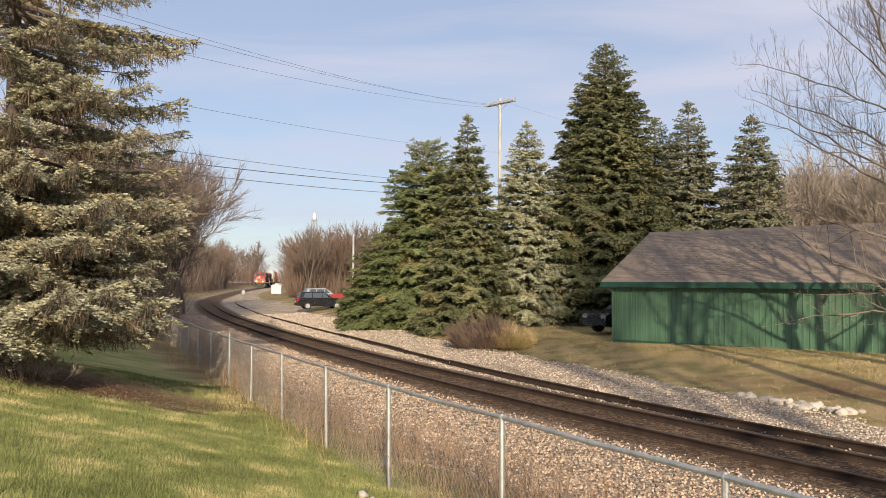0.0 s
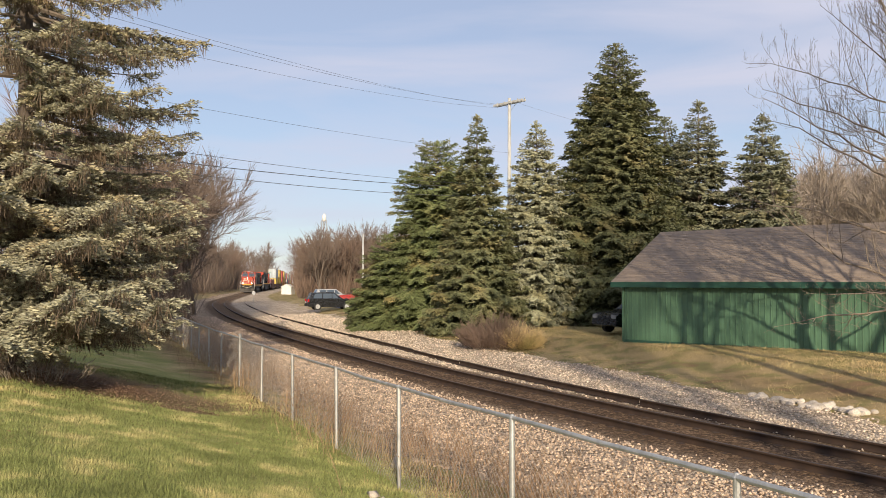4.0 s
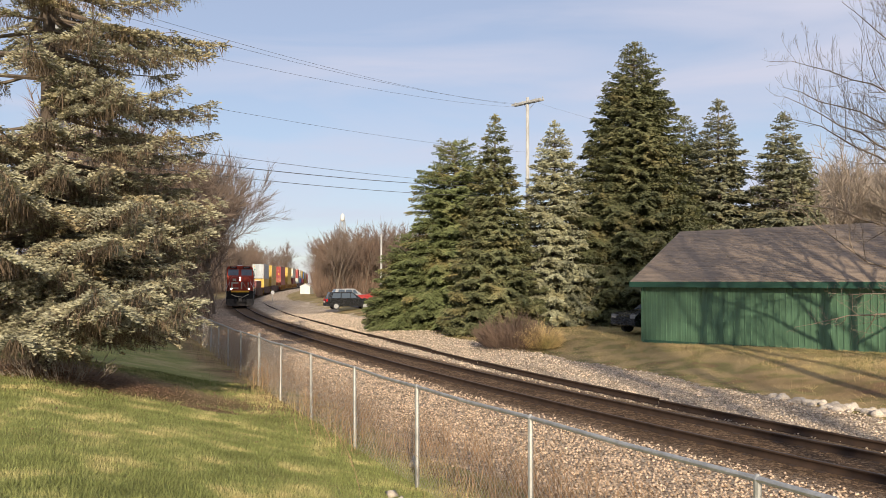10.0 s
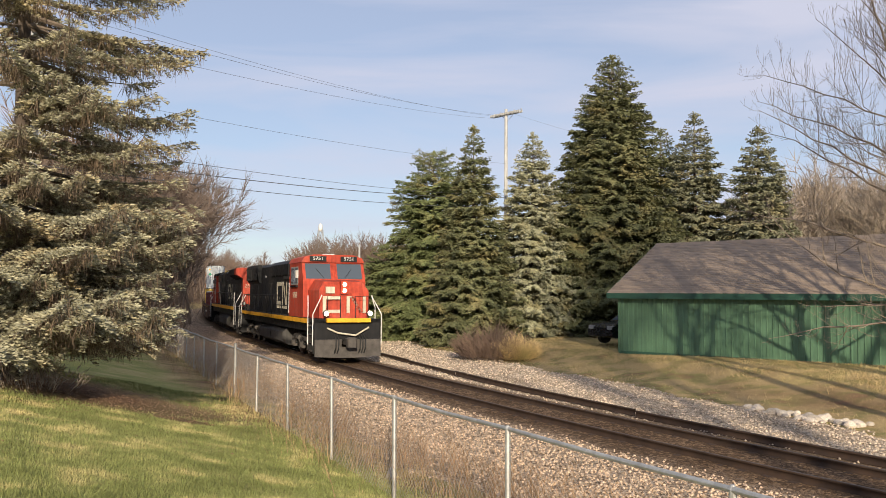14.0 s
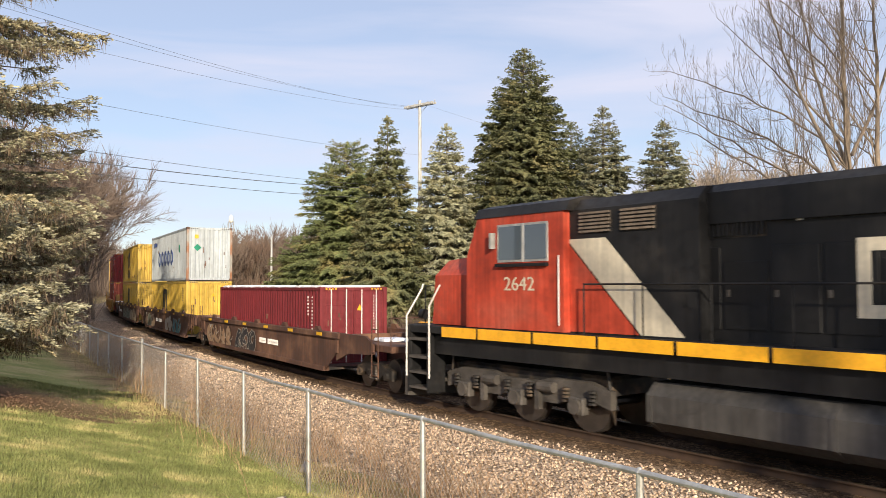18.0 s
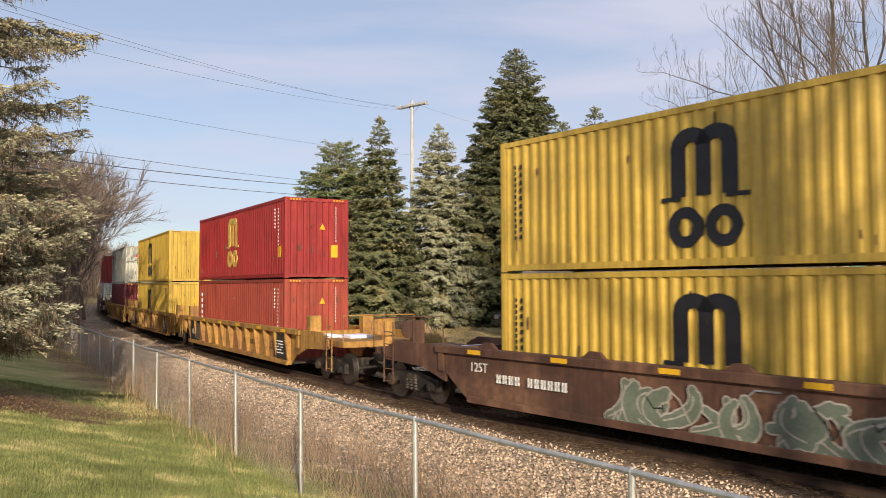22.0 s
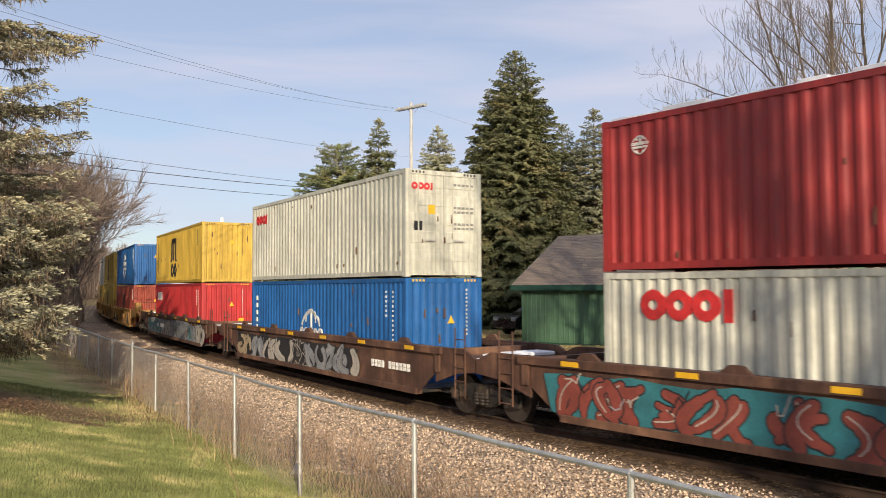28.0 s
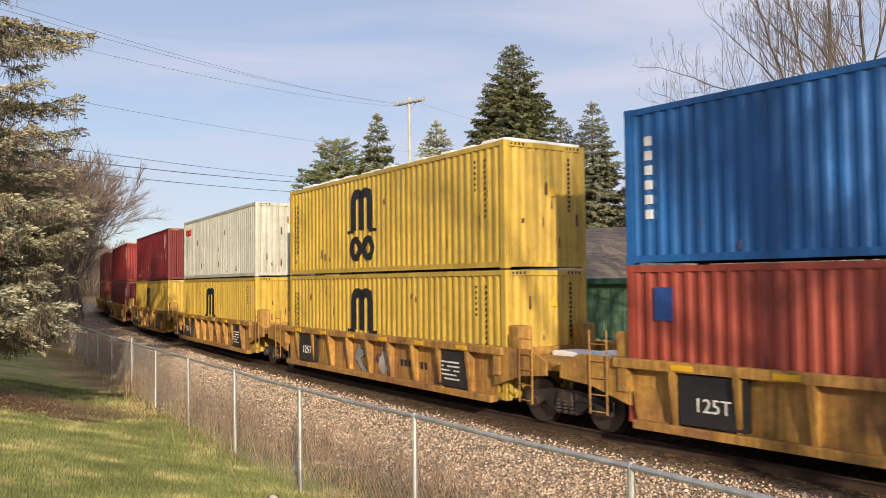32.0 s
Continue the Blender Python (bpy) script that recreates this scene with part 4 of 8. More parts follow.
    return ob


FIXED = [(7.35, 30, 3.55), (7.1, 44, 3.3), (8.1, 36, 3.0), (8.25, 20, 2.7), (9.2, 30, 2.3), (9.0, 60, 2.2), (6.9, 20, 3.2), (5.75, 32, 3.3), (5.6, 10, 3.4), (4.7, 40, 3.1), (3.75, 30, 3.5), (3.6, 8, 3.6),
         (2.9, 28, 3.3), (2.4, 50, 3.2), (1.75, 24, 3.1), (1.6, 0, 3.4), (6.6, -10, 3.3), (4.5, -20, 3.5), (3.0, -30, 3.6), (2.0, -25, 3.6), (5.4, -35, 3.4),
         (3.3, 18, 3.5), (2.9, -2, 3.6), (2.6, -14, 3.6), (2.2, 12, 3.4), (1.9, -20, 3.9), (1.7, -34, 4.3), (1.5, -48, 4.2), (2.0, -44, 4.2), (2.5, -52, 4.1), (1.3, -8, 3.5), (1.25, -62, 4.0), (1.6, -72, 3.9), (1.3, -84, 3.8),
         (2.4, -24, 4.0), (2.1, -34, 4.9), (2.3, -42, 5.6), (2.0, -52, 5.5), (2.4, -60, 5.3), (2.0, -70, 5.2), (2.9, -28, 4.2), (2.9, -48, 5.0), (3.4, -38, 4.8), (1.8, -12, 3.5), (2.6, -78, 5.0), (1.7, -36, 5.3), (1.7, -58, 5.2), (3.2, -60, 4.8), (3.6, -15, 3.7)]
big = old_spruce(-10.3, 15.2, 15.0, (0.9, 2.0, 7.0, 9.5, 15.0), (3.0, 3.6, 3.4, 2.7, 0.3), 150, 21, "huge old spruce with clumped olive boughs on the lawn", FIXED, skirt=50)
g = Geo().tube([(2.0, 1.0, 2.3), (2.15, 1.05, 2.9), (2.0, 1.15, 3.25), (2.15, 1.2, 3.5)], [0.05, 0.045, 0.04, 0.012], 7)
g.tube([(2.12, 1.05, 2.75), (2.5, 1.2, 3.2), (2.75, 1.35, 3.62)], [0.045, 0.038, 0.012], 7)
part("broken_limb", g, M["bark_pale"], big, "pale broken limb without bark", smooth=True)
x, y = at_bearing(-31.5, 30.0)
old_spruce(x, y, 12.0, (1.0, 3.0, 7.0, 12.0), (2.6, 2.6, 2.0, 0.3), 70, 23, "old spruce behind the big one by the fence", (), 0.45)


def bare_tree(seed, tall, spread, levels, first, thick, droop=0.0, fork=3, limb=0.61, lean=0.7, tip=0.01, busy=2, bend=0.16):
    """Trunk and twigs of a leafless tree, as two meshes; the last twigs are thin blades."""
    r = random.Random(seed)
    wood, twigs = Geo(), Geo()

    def grow(p, d, length, rad, level):
        if level >= levels:
            way = (d + Vector((r.uniform(-1, 1), r.uniform(-1, 1), r.uniform(-0.6, 0.8))) * 0.12).normalized()
            w = Vector((r.uniform(-1, 1), r.uniform(-1, 1), r.uniform(-1, 1))).cross(way).normalized() * max(min(rad, 0.02), tip)
            i = len(twigs.v)
            mid = p + d * length * 0.5
            twigs.v += [tuple(p - w), tuple(p + w), tuple(mid + way * length * 0.5)]
            twigs.f.append((i, i + 1, i + 2))
            return
        n = 4 if level < 2 else (3 if level < 3 else 2)
        pts, q, way = [p], p, d
        for k in range(n):
            way = (way + Vector((r.uniform(-1, 1), r.uniform(-1, 1), r.uniform(-0.6, 0.8) - droop * (level > 2))) * bend).normalized()
            q = q + way * (length / n)
            pts.append(q)
        end = max(rad * 0.55, tip * 0.8)
        radii = [rad + (end - rad) * k / n for k in range(n + 1)]
        (wood if level < 2 else twigs).tube(pts, radii, 7 if level == 0 else (5 if level < 2 else 3), cap=False)
        kids = fork + (1 if level == 0 else r.randint(0, 1)) + (busy if level >= 2 else 0)
        for c in range(kids):
            at = r.uniform(first if level == 0 else 0.25, 1.0)
            i = min(int(at * n), n - 1)
            b = pts[i].lerp(pts[i + 1], at * n - i)
            side = d.orthogonal().normalized()
            side.rotate(Matrix.Rotation(c * 2.4 + r.uniform(-0.5, 0.5), 3, d))
            tilt = r.uniform(0.45, 0.95) * (spread if level else lean)
            nd = (d * math.cos(tilt) + side * math.sin(tilt) + Vector((0, 0, 0.18))).normalized()
            grow(b, nd, length * r.uniform(0.85, 1.15) * (limb if level == 0 else 0.61), rad * (1 - 0.5 * at) * r.uniform(0.45, 0.62), level + 1)
        grow(pts[-1], way, length * 0.62, end, level + 1)

    grow(Vector((0, 0, -0.2)), Vector((r.uniform(-0.06, 0.06), r.uniform(-0.06, 0.06), 1)).normalized(), tall * 0.42, thick, 0)
    me = bpy.data.meshes.new("crown")
    me.from_pydata(twigs.v, [], twigs.f)
    me.materials.append(M["twig"])
    return wood.mesh("trunk", M["bark"], True), me


HIGH = bare_tree(36, 10, 0.85, 4, 0.62, 0.13, 0, 4, 0.85, 0.75, 0.018, 4)


def stand(meshes, x, y, turn, size, label, group="", name="bare_tree", bark=None, twig=None):
    ob = tagged(new(name), label, "bare tree", group)
    ob.matrix_world = pose(x, y, gz(x, y) - 0.05, 0, 0, turn) @ Matrix.Diagonal((size, size, size, 1))
    for me, nm, over in zip(meshes, ("trunk", "crown"), (bark, twig)):
        p = part(nm, me, None, ob)
        if over:
            p.material_slots[0].link = "OBJECT"
            p.material_slots[0].material = over
    return ob


KIND = [bare_tree(31, 10, 0.9, 4, 0.3, 0.15, 0, 4, 0.75, 0.7, 0.02, 4), bare_tree(32, 10, 0.75, 4, 0.25, 0.13, 0, 4, 0.75, 0.7, 0.02, 4),
        bare_tree(33, 10, 1.05, 4, 0.2, 0.14, 0, 4, 0.8, 0.8, 0.02, 4), bare_tree(34, 10, 0.8, 4, 0.4, 0.15, 0, 4, 0.75, 0.7, 0.02, 4)]

# the leafless tree beside the barn: a leaning trunk that forks low, long crooked limbs, angular twigs


def crooked_tree(seed, stems, limbs):
    """stems: (start, lean, length, radius); limbs: (stem, share of its height, turn, first slope, last slope, length), angles in degrees."""
    r = random.Random(seed)
    wood, twigs = Geo(), Geo()

    def run(p, turn, e0, e1, length, rad, end, n, wild):
        pts = [p]
        for k in range(n):
            e = radians(e0 + (e1 - e0) * k / n + r.uniform(-wild, wild))
            t = radians(turn + r.uniform(-wild, wild))
            p = p + Vector((math.cos(t) * math.cos(e), math.sin(t) * math.cos(e), math.sin(e))) * (length / n)
            pts.append(p)
        return pts, [rad + (end - rad) * (k / n) ** 0.8 for k in range(n + 1)]

    def shoots(pts, radii, turn, slope, length, level):
        n = len(pts) - 1
        count = max(2, int(length * (2.6, 4.4, 5.5)[level]))
        for c in range(count):
            f = 0.16 + 0.84 * (c + r.uniform(0, 0.9)) / count
            i = min(int(f * n), n - 1)
            q = pts[i].lerp(pts[i + 1], f * n - i)
            ln = min(length * r.uniform(0.22, 0.5) * (1.25 - f), (3.0, 1.3, 0.5)[level]) + 0.1
            side = r.choice((-1, 1)) * r.uniform(28, 75)
            e0 = slope + r.uniform(-35, 50)
            rad = min(radii[i] * 0.5, 0.005 + 0.0085 * ln)
            p2, r2 = run(q, turn + side, e0, min(e0 + r.uniform(0, 40), 85), ln, rad, 0.0035, (5, 4, 2)[level], 15)
            twigs.tube(p2, r2, 4 if level == 0 else 3, cap=False)
            if level < 2:
                shoots(p2, r2, turn + side, e0 + 12, ln, level + 1)

    made = []
    for start, turn, e0, e1, length, rad, end, leafy in stems:
        pts, radii = run(Vector(start), turn, e0, e1, length, rad, end, 14 if leafy else 6, 5)
        wood.tube(pts, radii, 9, cap=False)
        made.append((pts, radii))
        if leafy:
            shoots(pts[3:], radii[3:], turn, 62, length * 0.75, 0)
    for k, f, turn, e0, e1, length in limbs:
        pts, radii = made[k]
        i = int(f * (len(pts) - 1))
        p2, r2 = run(pts[i], turn, e0, e1, length, min(radii[i] * 0.55, 0.03 + 0.005 * length), 0.006, 11, 10)
        wood.tube(p2, r2, 6, cap=False)
        shoots(p2, r2, turn, (e0 + e1) / 2, length, 0)
    return wood.mesh("trunk", M["bark_mid"], True), twigs.mesh("crown", M["bark_mid"])


LEFT = 180 - 27.9
LX, LY = math.cos(radians(LEFT)), math.sin(radians(LEFT))
TREE_R = crooked_tree(47, (((0, 0, -0.2), LEFT, 72, 78, 3.9, 0.21, 0.15, False), ((LX, LY, 3.5), LEFT, 86, 90, 10.5, 0.12, 0.012, True), ((0.15 * LX, 0.15 * LY, 1.2), LEFT, 88, 90, 12.0, 0.12, 0.012, True),
                           ((LX * 1.0, LY * 1.0, 4.8), LEFT + 20, 66, 80, 8.5, 0.07, 0.01, True), ((LX * 1.0, LY * 1.0, 5.6), LEFT - 30, 70, 84, 8.0, 0.065, 0.01, True), ((LX * 0.1, LY * 0.1, 4.4), LEFT + 170, 70, 84, 9.0, 0.07, 0.01, True),
                           ((LX * 1.0, LY * 1.0, 6.2), LEFT + 190, 68, 84, 7.5, 0.055, 0.01, True)),
                      ((0, 0.7, LEFT + 8, 6, 50, 6.2), (0, 0.7, LEFT - 10, 2, -6, 4.4), (0, 1.0, LEFT - 6, 50, 22, 7.0), (1, 0.14, LEFT + 14, 46, 22, 6.4), (1, 0.26, LEFT - 12, 50, 10, 7.4), (1, 0.34, LEFT + 6, 56, 40, 5.5),
                       (1, 0.1, LEFT - 90, 40, 50, 5.0), (1, 0.2, LEFT + 90, 40, 55, 5.0), (2, 0.2, LEFT - 170, 35, 40, 5.5), (2, 0.35, LEFT - 200, 50, 50, 5.5), (2, 0.3, LEFT + 10, 52, 60, 5.0),
                       (1, 0.45, LEFT - 5, 60, 42, 5.6), (1, 0.55, LEFT + 10, 58, 40, 4.6), (2, 0.45, LEFT - 15, 58, 40, 5.2), (2, 0.6, LEFT + 10, 60, 50, 4.4), (1, 0.2, LEFT + 2, 40, 26, 6.4), (0, 0.85, LEFT - 2, 30, 8, 6.8), (0, 0.6, LEFT + 2, 4, -12, 5.6)))
x, y = at_bearing(28.35, 26.0)
stand(TREE_R, x, y, 0, 1.0, "large spreading leafless tree beside the barn")
# tall leafless trees that throw their shade over the barn and the train
TALL = [bare_tree(51, 19, 0.8, 4, 0.82, 0.24, 0.0, 3, 0.8, 0.62), bare_tree(52, 18, 0.75, 4, 0.8, 0.22, 0.0, 3, 0.8, 0.6)]
LOFTY = [bare_tree(53, 26, 0.75, 3, 0.93, 0.3, 0.0, 4, 0.6, 0.7, 0.012, 2), bare_tree(54, 25, 0.8, 3, 0.92, 0.28, 0.0, 4, 0.62, 0.7, 0.012, 2)]
for k, (x, y, a, s) in enumerate(((11.0, 13.0, 20, 1.0), (12.27, 11.6, 130, 1.0), (13.72, 12.5, 250, 0.95), (15.04, 10.7, 10, 1.0), (18.0, 12.0, 90, 1.0), (16.8, 13.0, 310, 0.95))):
    stand(TALL[k % 2], x, y, a, s, "tall leafless tree on the bank beyond the barn's yard", "yard trees")
for k, (x, y, a, s) in enumerate(((13.0, -21.1, 75, 1.05), (14.9, -22.5, 150, 1.1), (11.6, -19.0, 300, 1.05))):
    stand(LOFTY[k % 2], x, y, a, s, "tall leafless tree on the lawn behind the viewer", "lawn trees")

r_w = random.Random(77)


FAR_KIND = [bare_tree(61 + k, 10, 0.75 + 0.1 * k, 4, 0.2, 0.13, 0, 3, 0.8, 0.75, 0.026, 1) for k in range(4)]


def scatter(n, b0, b1, d0, d1, z0, z1, label, group, shift, kinds=None, side=0, pale=False):
    for k in range(n):
        b, dist = r_w.uniform(b0, b1), d0 + (d1 - d0) * r_w.random()
        x, y = at_bearing(b, dist)
        off = float(line_coords(np.array([x]), np.array([y]))[1][0])
        if abs(off) < 5.0 or off * side < 0:
            continue
        stand((kinds or FAR_KIND)[(k + shift) % 4], x, y, r_w.uniform(0, 360), r_w.uniform(z0, z1), label, group, bark=M["bark_pale"] if pale else None, twig=M["twig_pale"] if pale else (M["twig_red"] if k % 3 == 0 else None))


# woods along the near side of the line
scatter(20, -34, -27.2, 46, 90, 0.8, 1.2, "leafless tree in the wood along the railway", "wood by the railway", 0, KIND)
scatter(34, -34, -24.6, 90, 160, 1.0, 1.5, "leafless tree in the wood along the railway", "wood by the railway", 1)
scatter(44, -26, -20.6, 165, 300, 1.0, 1.5, "leafless tree in the wood along the railway", "wood by the railway", 1, side=1)
for b, dist, s in ((-27.4, 47, 1.0), (-28.6, 50, 1.05), (-29.8, 46, 1.0), (-26.6, 62, 1.2), (-27.5, 58, 1.15), (-25.6, 80, 1.35)):
    x, y = at_bearing(b, dist)
    stand(KIND[int(dist) % 4], x, y, 50 * b, s, "broad leafless tree leaning over the railway", "wood by the railway")
for b, dist, s, a in ((-23.9, 62, 1.15, 100), (-23.6, 84, 1.4, 220), (-24.6, 70, 1.25, 330)):
    x, y = at_bearing(b, dist)
    stand(HIGH, x, y, a, s, "leafless tree with a high broad crown over the railway", "wood by the railway")
for b, dist, s, a in ((-28.6, 35, 0.72, 10), (-30.2, 40, 0.85, 120), (-32.4, 36, 0.8, 250), (-29.4, 44, 0.95, 60), (-27.6, 42, 0.8, 300)):
    x, y = at_bearing(b, dist)
    stand(KIND[int(a / 10) % 4], x, y, a, s, "leafless tree behind the big spruce", "wood by the railway")
# woods that close the view along the line
scatter(60, -26, -10, 340, 420, 1.4, 2.1, "leafless tree in the far wood", "far wood", 2)
# trees beyond the parking lot
scatter(120, -16.4, -9.5, 125, 185, 0.85, 1.3, "leafless tree beyond the parking lot", "trees beyond the parking lot", 1)
# trees behind the barn
scatter(44, 13.5, 38, 62, 100, 0.95, 1.35, "leafless tree behind the barn", "trees behind the barn", 2, KIND, pale=True)


def brush(name, n, box, label, seed, tall=(1.0, 2.6), material=None, side=0):
    """Thin upright stems that fill an undergrowth, as one mesh; box: bearing and distance ranges."""
    r = np.random.RandomState(seed)
    b, d = np.radians(r.uniform(box[0], box[1], n)), r.uniform(box[2], box[3], n)
    x, y = d * np.sin(b), d * np.cos(b)
    s, off = line_coords(x, y)
    ok = (abs(off) > 5.0) & (off * side >= 0)
    x, y = x[ok], y[ok]
    h = r.uniform(tall[0], tall[1], len(x))
    way = np.stack([r.normal(0, 0.24, len(x)), r.normal(0, 0.24, len(x)), np.ones(len(x))], -1)
    base = np.stack([x, y, ground_z(x, y) - 0.05], -1)
    ob = new(name, spindles(name, base, way, h, (0.010 + 0.004 * h) * np.clip(np.hypot(x, y) / 130, 0.3, 1.2), material or M["twig_red"], seed, True))
    tagged(ob, label, "undergrowth", kind="stuff")


brush("undergrowth", 42000, (-38, -24.0, 38, 165), "brown leafless undergrowth along the railway", 61, (1.0, 4.2), M["twig"])
brush("undergrowth", 26000, (-16.8, -8.5, 128, 200), "reddish leafless undergrowth beyond the parking lot", 62, (1.5, 5.5))
brush("undergrowth", 14000, (-30, -8, 330, 430), "brown leafless undergrowth of the far wood", 64, (4.0, 13.0))
brush("undergrowth", 9000, (-26, -20.9, 165, 300), "grey-brown leafless undergrowth beside the far track", 65, (2.0, 8.0), M["twig"], 1)
brush("undergrowth", 4500, (3, 36, 62, 100), "brown leafless undergrowth behind the barn", 63, (0.8, 3.0), M["twig"])
# ---- train ----
SPEED = 15.4
C_L, C_W, C_H, C_Z = 12.19, 2.44, 2.896, 0.36
M["steel_dark"] = mat("greasy dark steel", (0.035, 0.032, 0.03), 0.6, 0.4, 0.35, 3.0, 0.004, tint=(0.09, 0.065, 0.045))
M["wheel"] = mat("worn wheel steel", (0.10, 0.085, 0.075), 0.45, 0.7, 0.2, 4.0)
PAINT = {
    "red": (0.31, 0.028, 0.026), "maroon": (0.17, 0.02, 0.024), "brown_red": (0.33, 0.06, 0.036), "yellow": (0.56, 0.37, 0.06), "white": (0.56, 0.55, 0.46), "grey": (0.46, 0.50, 0.52),
    "blue": (0.015, 0.11, 0.33), "orange_red": (0.44, 0.032, 0.034),
}
for k, c in PAINT.items():
    M["c_" + k] = mat(k.replace("_", " ") + " container paint", c, 0.48, 0, 0.14, 0.8, 0.0, streak=0.28)
M["well_brown"] = mat("rusty brown railcar paint", (0.10, 0.047, 0.029), 0.8, 0, 0.4, 0.8, 0.003, tint=(0.155, 0.08, 0.045), tint_at=0.57, streak=0.25)
M["well_yellow"] = mat("weathered yellow railcar paint", (0.46, 0.245, 0.055), 0.65, 0, 0.4, 0.9, 0.002, tint=(0.21, 0.10, 0.035), tint_at=0.55, streak=0.4)
M["black"] = mat("black paint", (0.018, 0.018, 0.02), 0.45, 0, 0.25, 1.0)
M["snow"] = mat("old snow", (0.85, 0.87, 0.9), 0.7, 0, 0.06, 4.0, 0.01)
M["reflector"] = mat("yellow reflective tape", (0.75, 0.42, 0.02), 0.4, 0, 0.1, 3.0)
M["white_paint"] = mat("white paint", (0.72, 0.70, 0.66), 0.5, 0, 0.1, 2.0)
TRAIN = []  # (thing, place of its middle on the line at 0 s, half its wheelbase)


def put(ob, s0, half=5.0):
    TRAIN.append((ob, s0, half))
    return ob


def corrugated(a, b, z0, z1, pitch=0.28, deep=0.036):
    """A corrugated sheet along x at y = 0, hollows towards +y."""
    g = Geo()
    n = max(1, round((b - a) / pitch))
    w = (b - a) / n
    xs = []
    for k in range(n):
        x = a + k * w
        xs += [(x, 0.0), (x + w * 0.28, 0.0), (x + w * 0.5, deep), (x + w * 0.78, deep)]
    xs.append((b, 0.0))
    i = len(g.v)
    for x, y in xs:
        g.v += [(x, y, z0), (x, y, z1)]
    for k in range(len(xs) - 1):
        g.f.append((i + 2 * k, i + 2 * k + 2, i + 2 * k + 3, i + 2 * k + 1))
    return g


def text_mesh(text, size, material, depth=0.004):
    cu = bpy.data.curves.new("lettering", "FONT")
    cu.body, cu.size, cu.extrude, cu.align_x, cu.align_y, cu.resolution_u = text, size, depth, "CENTER", "CENTER", 3
    tmp = bpy.data.objects.new("lettering", cu)
    scene.collection.objects.link(tmp)
    bpy.context.view_layer.update()
    me = bpy.data.meshes.new_from_object(tmp.evaluated_get(bpy.context.evaluated_depsgraph_get()))
    bpy.data.objects.remove(tmp)
    me.name = "lettering"
    me.materials.clear()
    me.materials.append(material)
    return me


def lettering(parent, text, size, x, y, z, face, material, wide=1.0):
    """Text on a face: 'right' (-y), 'left' (+y), 'front' (+x) or 'back' (-x)."""
    ob = part("lettering", text_mesh(text, size, material), None, parent)
    turn = {"right": 0, "left": 180, "front": 90, "back": -90}[face]
    ob.matrix_basis = pose(x, y, z, 90, 0, turn) @ Matrix.Diagonal((wide, 1, 1, 1))
    return ob



BOX_CACHE = {}


